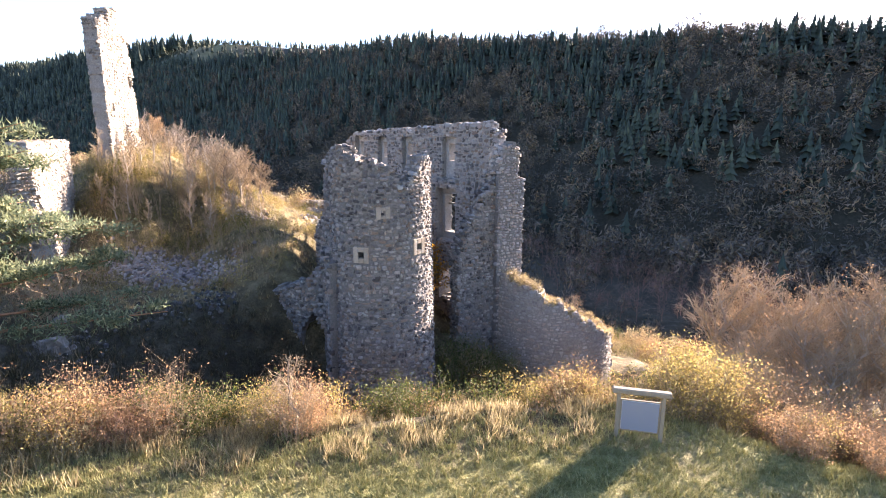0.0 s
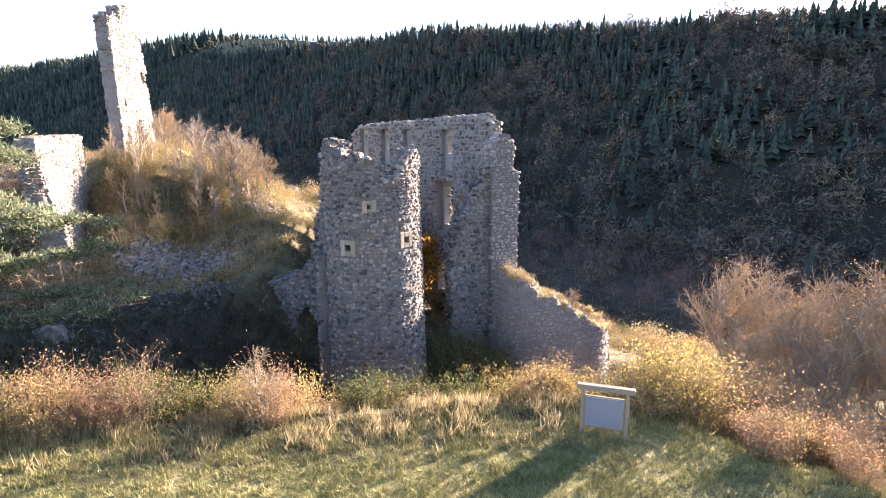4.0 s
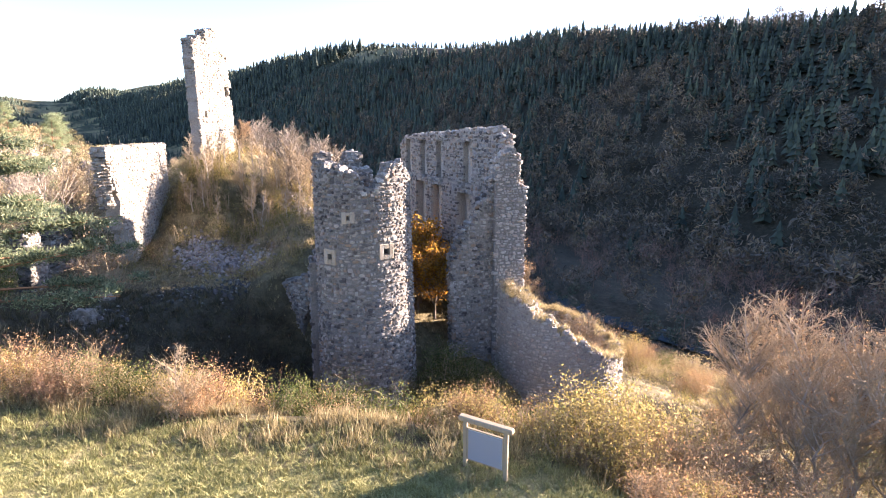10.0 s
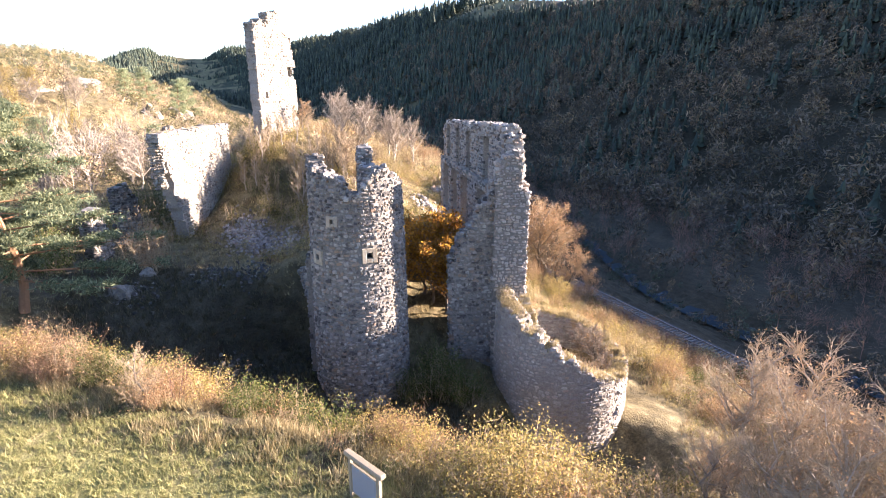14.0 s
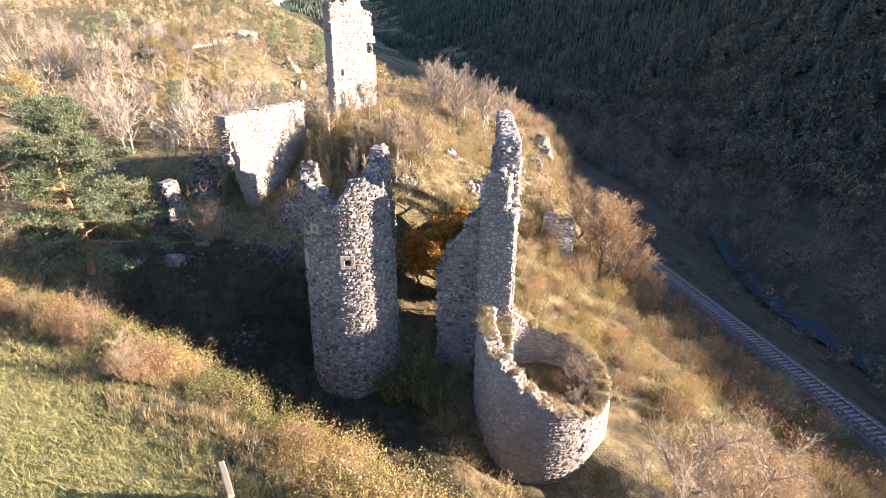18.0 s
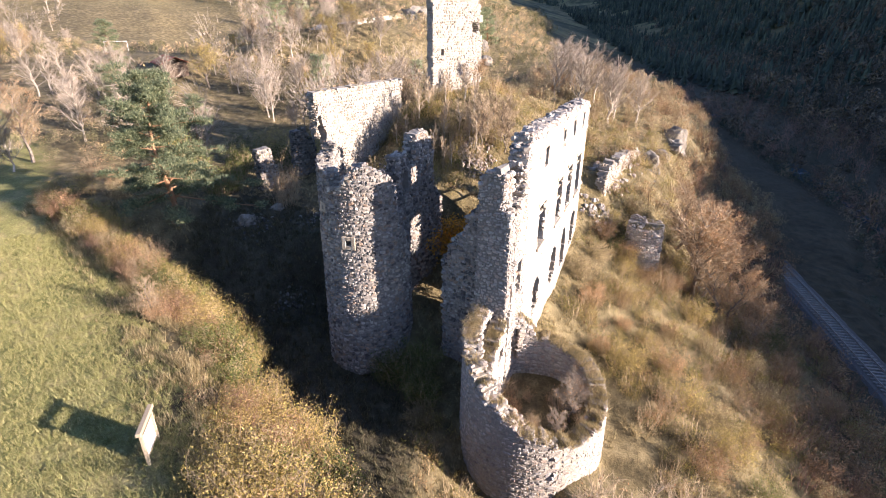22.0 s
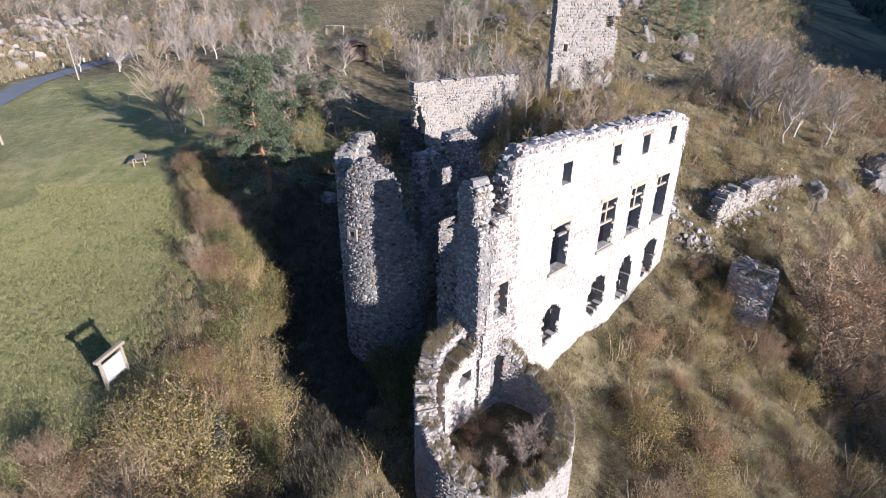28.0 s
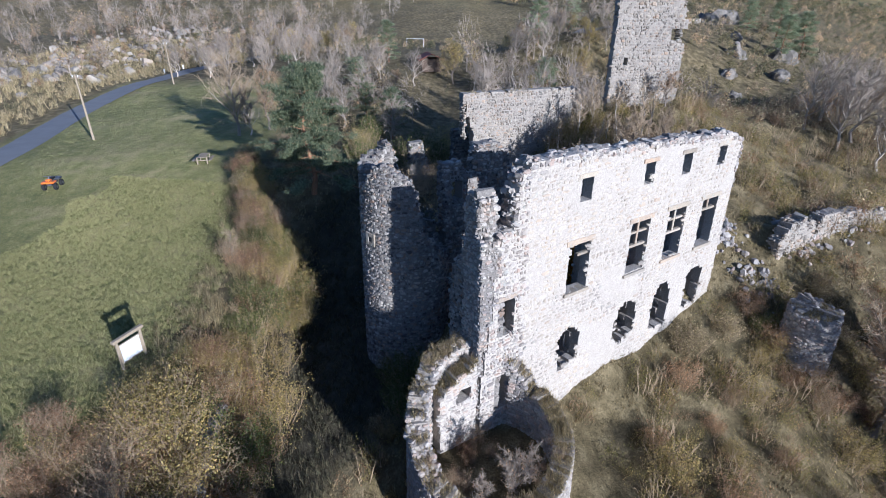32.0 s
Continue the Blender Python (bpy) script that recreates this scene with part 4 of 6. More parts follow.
def bare_tree(seed, height, spread=0.45, limbs=9, leaf=0.0, leaf_size=0.09, lean=0.0, twig=0.012, thin=False):
    """Sticks of trunk, limbs and twigs, with some leaves left."""
    r = np.random.default_rng(seed)
    wood, twigs, leaves = Sticks(), Sticks(), Sticks()
    top = np.array([lean * height, 0, height * 0.8])
    p, rad = np.zeros(3), 0.022 * height
    spine = [p]
    for k in range(6):
        q = top * (k + 1) / 6 + np.array([*(r.normal(size=2) * 0.03 * height), 0])
        wood.add(p, q, rad, rad * 0.78, 6)
        p, rad = q, rad * 0.78
        spine.append(q)
    for k in range(limbs):
        h = 0.22 + 0.75 * (k + r.uniform(0, 0.8)) / limbs
        i = min(5, int(h * 6))
        base = spine[i] + (spine[i + 1] - spine[i]) * (h * 6 - i)
        a = k * 2.4 + r.uniform(-.4, .4)
        ln = height * spread * (1.15 - 0.65 * h) * r.uniform(0.8, 1.15)
        d = np.array([math.cos(a), math.sin(a), r.uniform(0.7, 1.2)])
        d /= np.linalg.norm(d)
        lp, lr = base, 0.0095 * height * (1.2 - 0.6 * h)
        for s in range(3):
            d2 = d + r.normal(size=3) * 0.14 + np.array([0, 0, 0.12])
            d2 /= np.linalg.norm(d2)
            q = lp + d2 * ln / 3
            wood.add(lp, q, lr, lr * 0.62, 4)
            for m in range(5):
                f = r.uniform(0, 1)
                b0 = lp + (q - lp) * f
                e = d2 + r.normal(size=3) * 0.55 + np.array([0, 0, 0.25])
                e /= np.linalg.norm(e)
                bl = ln * r.uniform(0.25, 0.45)
                b1 = b0 + e * bl
                twigs.add(b0, b1, twig * 1.3, twig * 0.8)
                for n in range(6):
                    g = r.uniform(0.15, 1)
                    c0 = b0 + (b1 - b0) * g
                    h2 = e + r.normal(size=3) * 0.6
                    h2 /= np.linalg.norm(h2)
                    c1 = c0 + h2 * bl * r.uniform(0.3, 0.7)
                    twigs.add(c0, c1, twig * 0.7, twig * 0.3)
                    for w in range(2):
                        if r.uniform() < 0.8:
                            h3 = h2 + r.normal(size=3) * 0.6
                            c2 = c0 + (c1 - c0) * r.uniform(0.4, 1)
                            twigs.add(c2, c2 + h3 * bl * 0.22, twig * 0.5, twig * 0.2)
                    if leaf and r.uniform() < leaf:
                        for w in range(3):
                            leaves.leaf(c1 + r.normal(size=3) * 0.12, leaf_size * r.uniform(.7, 1.3), r)
            lp, lr, d = q, lr * 0.62, d2
    return wood, (twigs.flat() if thin else twigs), leaves


def shrub(seed, height, width, stems=14, leaf=200, leaf_size=0.06, twig=0.009, side=7):
    r = np.random.default_rng(seed)
    twigs, leaves = Sticks(), Sticks()
    for k in range(stems):
        a, q = r.uniform(0, 6.28), math.sqrt(r.uniform(0, 1))
        base = np.array([math.cos(a), math.sin(a), 0]) * width * 0.22 * q
        tip = np.array([math.cos(a) * width * 0.5 * q, math.sin(a) * width * 0.5 * q, height * r.uniform(0.6, 1.05) * (1.05 - 0.3 * q)])
        mid = (base + tip) / 2 + r.normal(size=3) * 0.08 * height
        twigs.add(base - np.array([0, 0, 0.3]), mid, twig * 1.6, twig)
        twigs.add(mid, tip, twig, twig * 0.4)
        for n in range(side):
            f = r.uniform(0.15, 1)
            c0 = base + (mid - base) * f if n % 2 else mid + (tip - mid) * f
            c1 = c0 + (r.normal(size=3) * 0.5 + np.array([0, 0, 0.45])) * height * 0.22
            twigs.add(c0, c1, twig * 0.6, twig * 0.25)
            c2 = c1 + (r.normal(size=3) * 0.5 + np.array([0, 0, 0.3])) * height * 0.12
            twigs.add(c1, c2, twig * 0.4, twig * 0.2)
            for w in range(max(1, leaf // (stems * side)) if leaf else 0):
                leaves.leaf(c1 + (c2 - c1) * r.uniform(-.5, 1) + r.normal(size=3) * 0.07 * height, leaf_size * r.uniform(.6, 1.4), r)
    return twigs, leaves


def bark_material(name, a, c2):
    m, nt, b = material(name, 0.9)
    n = noise_at(nt, 7.0, 4.0)
    info = nt.nodes.new("ShaderNodeObjectInfo")
    c = mixed(nt, n, a, c2)
    v = node(nt, "ShaderNodeHueSaturation")
    mr = node(nt, "ShaderNodeMapRange")
    mr.inputs[3].default_value, mr.inputs[4].default_value = 0.7, 1.25
    nt.links.new(info.outputs["Random"], mr.inputs[0])
    nt.links.new(mr.outputs[0], v.inputs["Value"])
    nt.links.new(c, v.inputs["Color"])
    nt.links.new(v.outputs[0], b.inputs["Base Color"])
    return m


M_BARK = bark_material("bark", (0.12, 0.095, 0.075), (0.24, 0.20, 0.16))
M_PALEBARK = bark_material("pale_bark", (0.27, 0.23, 0.18), (0.44, 0.39, 0.32))
M_TWIG = bark_material("twigs", (0.22, 0.165, 0.10), (0.37, 0.28, 0.175))
M_PALETWIG = bark_material("pale_twigs", (0.27, 0.20, 0.125), (0.42, 0.33, 0.215))
M_GREYTWIG = bark_material("grey_twigs", (0.22, 0.18, 0.135), (0.36, 0.30, 0.235))
M_PINEBARK = bark_material("pine_bark", (0.20, 0.11, 0.06), (0.36, 0.20, 0.11))
M_REDTWIG = bark_material("red_twigs", (0.15, 0.08, 0.06), (0.26, 0.16, 0.11))
M_YELLOW = leaf_material("yellow_leaves", [(0.0, (0.20, 0.17, 0.05)), (0.4, (0.37, 0.28, 0.09)), (0.75, (0.44, 0.34, 0.13)), (1.0, (0.19, 0.19, 0.06))], 0.45)
M_ORANGE = leaf_material("orange_leaves", [(0.0, (0.46, 0.21, 0.03)), (0.5, (0.60, 0.35, 0.05)), (1.0, (0.36, 0.18, 0.04))], 0.55)
M_OLIVE = leaf_material("olive_leaves", [(0.0, (0.085, 0.092, 0.025)), (0.5, (0.18, 0.165, 0.045)), (1.0, (0.31, 0.25, 0.07))], 0.45)
M_RUST = leaf_material("russet_leaves", [(0.0, (0.22, 0.12, 0.06)), (0.5, (0.34, 0.21, 0.11)), (1.0, (0.40, 0.27, 0.15))], 0.45)
M_GREENLEAF = leaf_material("green_leaves", [(0.0, (0.05, 0.075, 0.02)), (0.5, (0.09, 0.11, 0.03)), (1.0, (0.17, 0.15, 0.04))])
M_NEEDLE = leaf_material("pine_needles", [(0.0, (0.11, 0.15, 0.09)), (0.5, (0.22, 0.26, 0.145)), (1.0, (0.36, 0.38, 0.215))], 0.5)
M_DRY = leaf_material("dry_grass", [(0.0, (0.22, 0.17, 0.08)), (0.45, (0.37, 0.30, 0.165)), (0.8, (0.45, 0.375, 0.22)), (1.0, (0.26, 0.23, 0.105))], 0.45)
M_GREENGRASS = leaf_material("green_grass", [(0.0, (0.165, 0.175, 0.06)), (0.5, (0.235, 0.225, 0.09)), (1.0, (0.32, 0.285, 0.13))], 0.12, 0.0, 0.85, 1.12)


def plant(name, meshes, x, y, rz, scale, label, category, group, z=None):
    """A plant made of shared part meshes, standing on the ground."""
    ob = new(name)
    ob.empty_display_size = 0.2
    zz = land_at(x, y) - 0.08 if z is None else z
    ob.matrix_basis = Matrix.Translation((x, y, zz)) @ Matrix.Rotation(rz, 4, 'Z') @ Matrix.Scale(scale, 4)
    for nm, me in meshes:
        c = new(nm, me)
        c.parent = ob
    return tagged(ob, label, category, group=group)


def tree_meshes(seed, height, mat_leaf=None, mat_twig=None, mat_trunk=None, **more):
    w, t, l = bare_tree(seed, height, **more)
    out = [("trunk", w.mesh("trunk", mat_trunk or M_BARK)), ("crown", t.mesh("crown", mat_twig or M_TWIG))]
    if l.f:
        out.append(("foliage", l.mesh("foliage", mat_leaf)))
    return out


def shrub_meshes(seed, h, w, mat_twig, mat_leaf, **more):
    t, l = shrub(seed, h, w, **more)
    out = [("branchwork", t.mesh("branchwork", mat_twig))]
    if l.f:
        out.append(("foliage", l.mesh("foliage", mat_leaf)))
    return out


# undergrowth of the moat, its leaf colour darkened for the shade there
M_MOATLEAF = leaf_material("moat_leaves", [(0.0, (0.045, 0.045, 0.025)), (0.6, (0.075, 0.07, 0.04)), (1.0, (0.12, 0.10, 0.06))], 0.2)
R = np.random.default_rng(77)
TREES = [tree_meshes(100 + k, 6.0, spread=0.5, limbs=10) for k in range(3)]
NEARTREE = [tree_meshes(110 + k, 5.5, M_RUST, M_PALETWIG, M_PALEBARK, spread=0.40, limbs=14, leaf=0.12, leaf_size=0.035, twig=0.0075) for k in range(3)]
TALL = [tree_meshes(120 + k, 9.0, None, M_GREYTWIG, M_PALEBARK, thin=True, spread=0.40, limbs=17, twig=0.021) for k in range(3)]
RUSSET = [tree_meshes(140 + k, 7.5, M_RUST, M_PALETWIG, thin=True, spread=0.38, limbs=14, leaf=0.5, leaf_size=0.06, twig=0.017) for k in range(2)]
GOLD = [tree_meshes(160 + k, 6.0, M_YELLOW, thin=True, spread=0.42, limbs=12, leaf=0.9, leaf_size=0.075) for k in range(2)]

# bare trees at the edge of the slope by the lawn
for x, y, sc, k in ((18.4, 25.6, 1.5, 1), (21.0, 24.4, 1.65, 2), (22.6, 25.4, 1.7, 0), (19.2, 23.8, 1.5, 1), (24.0, 26.0, 1.55, 0), (21.5, 20.8, 1.2, 1), (25.8, 22.4, 1.3, 2), (19.0, 22.6, 1.25, 0), (17.6, 24.0, 1.2, 2), (19.6, 21.0, 1.1, 1), (20.0, 27.6, 1.4, 0), (23.0, 23.0, 1.3, 1), (17.4, 30.4, 1.55, 2), (19.4, 30.6, 1.6, 0), (16.6, 27.6, 1.15, 1), (15.6, 24.8, 0.95, 0), (18.2, 28.4, 1.4, 2), (21.6, 29.0, 1.5, 1), (17.2, 21.4, 0.85, 2), (22.6, 19.2, 0.9, 0)):
    plant("bare_tree", NEARTREE[k], x, y, R.uniform(0, 6), sc, "leafless grey-brown tree on the slope below the lawn", "tree", "bare trees")
# trees on the mound and spur
for x, y, sc, k in ((-29.4, 70.8, 1.0, 0), (-31, 73.0, 1.1, 1), (-33.3, 68.8, 1.15, 2), (-35.7, 66.2, 1.05, 0), (-37.5, 74.9, 1.1, 1), (-33.5, 75, 1.0, 2), (-39, 69.5, 1.1, 0), (-29.5, 75.9, 0.95, 1), (-35.5, 71.4, 1.2, 2), (-41, 73, 1.0, 1), (-44, 77, 0.95, 2)):
    plant("bare_tree", TALL[k], x, y, R.uniform(0, 6), sc * 0.82, "leafless tree on the grassy spur", "tree", "trees on the spur")
# russet trees on the slope over the line
for x, y, sc, k in ((-1.8, 57.6, 1.4, 0), (-0.6, 58.8, 1.3, 1), (-4.5, 61.0, 1.15, 0), (-2.6, 59.9, 1.35, 1), (0.8, 60.4, 1.0, 0), (-6.0, 59.5, 1.0, 1), (2.4, 61.5, 0.8, 0)):
    plant("russet_tree", RUSSET[k], x, y, R.uniform(0, 6), sc, "small tree with thin russet autumn leaves", "tree", "russet trees")


def pine(seed, height, reach=0.62, boughs=46, toward=None, pads=6, needles=190):
    """A pine with flat pads of needles on uneven boughs; toward is the way its low boughs reach."""
    r = np.random.default_rng(seed)
    wood, need = Sticks(), Sticks()
    p, rad = np.zeros(3), 0.024 * height
    spine = [p]
    for k in range(7):
        q = np.array([0.025 * height * math.sin(k * 0.8), 0.025 * height * math.cos(k), height * (k + 1) / 7.3])
        wood.add(p, q, rad, rad * 0.78, 7)
        p, rad = q, rad * 0.78
        spine.append(q)
    for k in range(boughs):
        h = 0.16 + 0.83 * k / boughs
        i = min(6, int(h * 7))
        base = spine[i] + (spine[i + 1] - spine[i]) * (h * 7 - i)
        a = k * 2.4 + r.uniform(-.3, .3)
        ln = height * reach * math.sqrt(max(0.03, 1 - ((h - 0.28) / 0.76) ** 2)) * r.uniform(0.55, 1.08)
        if toward is not None:
            ln *= 0.74 + 1.1 * max(0.0, math.cos(a - toward)) * (1 - h)
        d = np.array([math.cos(a), math.sin(a), r.uniform(-0.24, 0.12) + 0.4 * h])
        wood.add(base, base + d * ln, 0.006 * height * (1.2 - h), 0.014, 4)
        for m in range(pads):
            f = 0.35 + 0.65 * (m + r.uniform(0, 0.8)) / pads
            c = base + d * ln * f + r.normal(size=3) * np.array([0.36, 0.36, 0.14]) * (0.3 + 0.8 * f)
            wood.add(base + d * ln * f * 0.85, c, 0.016, 0.008)
            size = r.uniform(0.6, 1.15)
            for n in range(needles):
                e = r.normal(size=3) + np.array([0, 0, 0.8])
                e /= np.linalg.norm(e)
                b = np.cross(e, r.normal(size=3))
                b /= np.linalg.norm(b) + 1e-9
                o = c + r.normal(size=3) * np.array([0.27, 0.27, 0.12]) * size
                s0 = len(need.v)
                need.v += [o - b * 0.028, o + b * 0.028, o + e * r.uniform(.13, .26)]
                need.f.append((s0, s0 + 1, s0 + 2))
    return [("trunk", wood.mesh("trunk", M_PINEBARK)), ("crown", need.mesh("crown", M_NEEDLE))]


PINE = pine(7, 10.4, 0.43, 50, 0.6, 6, 220)
SLIM = pine(8, 9.0, 0.30, 32, None, 6, 90)
plant("pine_tree", PINE, -17.2, 16.8, 0.0, 1.08, "broad Scots pine with blue-green needles", "tree", "pines")
for x, y, sc in ((-37, 20, 0.7), (-41, 16, 0.6), (-62, 40, 0.9), (-118, 100, 1.2), (-126, 108, 1.3), (-141, 100, 1.0), (-150, 112, 1.3), (-70, 60, 0.7), (-84, 10, 0.9), (-52, 12, 0.8), (-95, 40, 1.0), (-110, 48, 1.0)):
    plant("pine_tree", SLIM, x, y, R.uniform(0, 6), sc, "dark green pine among bare trees", "tree", "pines")

# woods west of the castle
def in_clearing(x, y):
    """The glade round the hut and the mown field with the goal."""
    for hx, hy in ((-97, 19), (-135, 7.0)):
        t = min(1.0, max(0.0, ((x - hx) * 0.99 + (y - hy) * 0.14) / 62.0))
        if math.hypot(x - hx - 61.4 * t, y - hy - 8.7 * t) < 4.6:
            return True
    return False


placed = []
while len(placed) < 150:
    x, y = R.uniform(-150, -30), R.uniform(-40, 62)
    lawn_side = y < 0.10 * (-30 - x) + 1.5 and x > -66
    road_side = y < -14
    if lawn_side or (road_side and x > -70) or any((x - a) ** 2 + (y - b) ** 2 < 14 for a, b in placed) or (x > -46 and y > 24) or (x < -88 and -2 < y < 34) or in_clearing(x, y):
        continue
    placed.append((x, y))
    u = R.uniform()
    kind, nm, lab = (TALL, "bare_tree", "bare grey tree in the wood beside the castle") if u < 0.68 else (RUSSET, "russet_tree", "tree with thinning russet leaves") if u < 0.84 else (GOLD, "yellow_tree", "tree with yellow autumn leaves")
    plant(nm, kind[int(R.integers(len(kind)))], x, y, R.uniform(0, 6), R.uniform(0.55, 0.95) * (1.15 if kind is GOLD else 0.9), lab, "tree", "woodland trees")
PALETREE = tree_meshes(197, 9.8, None, M_PALETWIG, M_PALEBARK, spread=0.42, limbs=20, twig=0.014)
plant("bare_tree", PALETREE, -31.2, 3.3, 1.0, 1.0, "tall pale leafless tree at the edge of the lawn", "tree", "trees by the lawn")
for x, y, sc, kd in ((-34.5, 5.5, 1.05, RUSSET), (-37, 1.5, 0.95, TREES), (-75, 24, 1.3, GOLD)):
    plant("bare_tree" if kd is TREES else "autumn_tree", kd[1], x, y, R.uniform(0, 6), sc, "pale bare tree at the edge of the lawn" if kd is TREES else "tree with the last autumn leaves", "tree", "trees by the lawn")

# bushes along the lip of the lawn
BUSH = [shrub_meshes(200, 1.5, 2.2, M_TWIG, M_YELLOW, stems=34, leaf=3400, leaf_size=0.028),
        shrub_meshes(201, 1.3, 1.9, M_TWIG, M_RUST, stems=34, leaf=2700, leaf_size=0.028),
        shrub_meshes(202, 1.7, 2.0, M_REDTWIG, M_RUST, stems=30, leaf=1500, leaf_size=0.03),
        shrub_meshes(203, 1.4, 2.0, M_TWIG, M_GREENLEAF, stems=32, leaf=3600, leaf_size=0.032),
        shrub_meshes(204, 1.9, 1.7, M_TWIG, M_RUST, stems=34, leaf=420, leaf_size=0.035, twig=0.006, side=12),
        shrub_meshes(205, 1.2, 2.0, M_TWIG, M_DRY, stems=34, leaf=3000, leaf_size=0.03)]
BUSH_NAME = ("bush", "bramble", "rose_bush", "green_bush", "bare_shrub", "straw_shrub")
BUSH_LABEL = ("bush with yellowing leaves", "bramble thicket with brown leaves", "reddish rose bush with orange leaves", "bush still in green leaf", "bare upright twigs of a shrub", "straw-coloured shrub")


def lip_y(x):
    return 15.2 + 0.22 * (x + 2) - 0.25 * max(0.0, -10 - x)


def bush(x, y, k, sc, group="bushes along the moat"):
    plant(BUSH_NAME[k], BUSH[k], x, y, R.uniform(0, 6), sc, BUSH_LABEL[k] + (" on the edge of the moat" if group.endswith("moat") else " on the slope"), "bush", group)


for k in range(160):
    x = R.uniform(-22, 14)
    y = lip_y(x) + 0.2 + abs(R.normal()) * 1.1 + (1.2 if x > 6 else 0)
    if -8 < x < 8 and y < lip_y(x) + 1.6:
        y += 1.5
    left, right = x < -4, x > 7.4
    if -4 < x < 4.5:
        if R.uniform() < 0.3:
            continue
        sc = R.uniform(0.3, 0.62)
    else:
        sc = R.uniform(0.75, 1.35)
    bush(x, y, int(R.choice((0, 1, 2, 3, 4, 5), p=((.34, .16, .12, .18, .1, .1) if x < 8 else (.24, .2, .1, .12, .24, .1)))), sc)
for x, y, sc, k in ((-4.8, 15.2, 1.15, 4), (-4.4, 15.4, 0.8, 1), (8.6, 17.6, 1.2, 0), (9.6, 18.2, 1.25, 5), (10.6, 17.4, 1.2, 0), (9.0, 19.2, 1.2, 3), (11.4, 19.0, 1.3, 1), (12.4, 17.6, 1.2, 5), (13.4, 19.6, 1.3, 1), (12.8, 21.5, 1.2, 0), (10.8, 20.8, 1.1, 5), (14.6, 22.2, 1.2, 2), (9.6, 17.6, 1.6, 0), (10.2, 18.6, 1.9, 0), (9.2, 19.0, 1.9, 0), (11.2, 20.0, 2.0, 0), (10.2, 20.6, 2.0, 5), (12.2, 21.6, 2.0, 1), (9.0, 20.8, 1.8, 3), (11.2, 17.8, 1.3, 4), (12.0, 18.8, 1.5, 4), (13.2, 18.4, 1.4, 4), (12.6, 20.0, 1.5, 0), (14.2, 19.6, 1.5, 4), (15.6, 20.4, 1.5, 1), (14.4, 21.4, 1.6, 4), (16.2, 18.6, 1.3, 4), (17.6, 19.6, 1.4, 1)):
    bush(x, y, k, sc)

for k in range(34):
    x = R.uniform(-13, -0.5)
    bush(x, lip_y(x) + R.uniform(1.2, 3.4), int(R.choice((0, 1, 2, 3, 5), p=(.26, .16, .14, .3, .14))), R.uniform(0.7, 1.15))
# low thicket between the board and the bare trees
for k in range(30):
    x, y = R.uniform(10.0, 17.5), R.uniform(13.4, 18.5)
    bush(x, y, int(R.choice((0, 1, 4, 5), p=(.2, .25, .45, .1))), R.uniform(0.8, 1.25))
# thicket down the side of the moat
for k in range(46):
    x = R.uniform(-12, 11)
    bush(x, lip_y(x) + R.uniform(2.6, 4.9), int(R.choice((0, 1, 2, 3, 4), p=(.34, .16, .1, .3, .1))), R.uniform(1.1, 1.7))
# bushes at the foot of the towers, in the court and in the ruins
for x, y, sc, k in ((1.4, 28.2, 1.7, 3), (0.4, 27.4, 1.3, 3), (2.6, 28.6, 1.4, 3), (3.6, 28.4, 1.2, 3), (1.0, 29.6, 1.4, 3), (4.6, 27.6, 1.0, 5)):
    plant("bush", BUSH[k], x, y, R.uniform(0, 6), sc, "dense dark green bush at the foot of the tower" if k == 3 else "twiggy bush in the moat", "bush", "bushes in the moat")
HAZEL = tree_meshes(180, 5.2, M_ORANGE, spread=0.5, limbs=14, leaf=1.0, leaf_size=0.10)
for x, y, sc in ((-2.9, 35.6, 0.95), (-4.6, 37.2, 1.1), (-6.2, 39.0, 0.95), (-5.2, 35.0, 0.95), (-3.4, 37.6, 1.2), (-1.4, 34.8, 0.95), (-4.0, 39.6, 1.1)):
    plant("hazel_tree", HAZEL, x, y, R.uniform(0, 6), sc, "hazel with bright orange autumn leaves in the court", "tree", "hazels in the court")
for k in range(9):
    a, q = R.uniform(0, 6.28), 2.3 * math.sqrt(R.uniform())
    plant("bush", BUSH[int(R.choice((4, 4, 4, 2, 1)))], LC[0] + q * math.cos(a), LC[1] + q * math.sin(a), R.uniform(0, 6), R.uniform(0.4, 0.8), "bare brown brush growing inside the tower stump", "bush", "brush in the tower stump", z=-3.8)
for k in range(18):
    a = math.radians(R.uniform(-60, 110))
    q = LR - R.uniform(0.3, 1.2)
    plant("bush", BUSH[int(R.choice((4, 4, 1, 5)))], LC[0] + q * math.cos(a), LC[1] + q * math.sin(a), R.uniform(0, 6), R.uniform(0.22, 0.5), "brown brush overgrowing the rim of the tower stump", "bush", "brush on the tower stump", z=l_top(a * LR) - 0.35)
for k in range(5):
    a = math.radians(-172 + 13 * k)
    q = LR - 0.45
    plant("bush", BUSH[5], LC[0] + q * math.cos(a), LC[1] + q * math.sin(a), R.uniform(0, 6), R.uniform(0.4, 0.6), "dry grassy clump on the high rim of the tower stump", "bush", "brush on the tower stump", z=l_top(a * LR) - 0.15)
SAPLING = tree_meshes(195, 3.4, M_RUST, M_GREYTWIG, spread=0.4, limbs=12, leaf=0.05, leaf_size=0.05, twig=0.011)
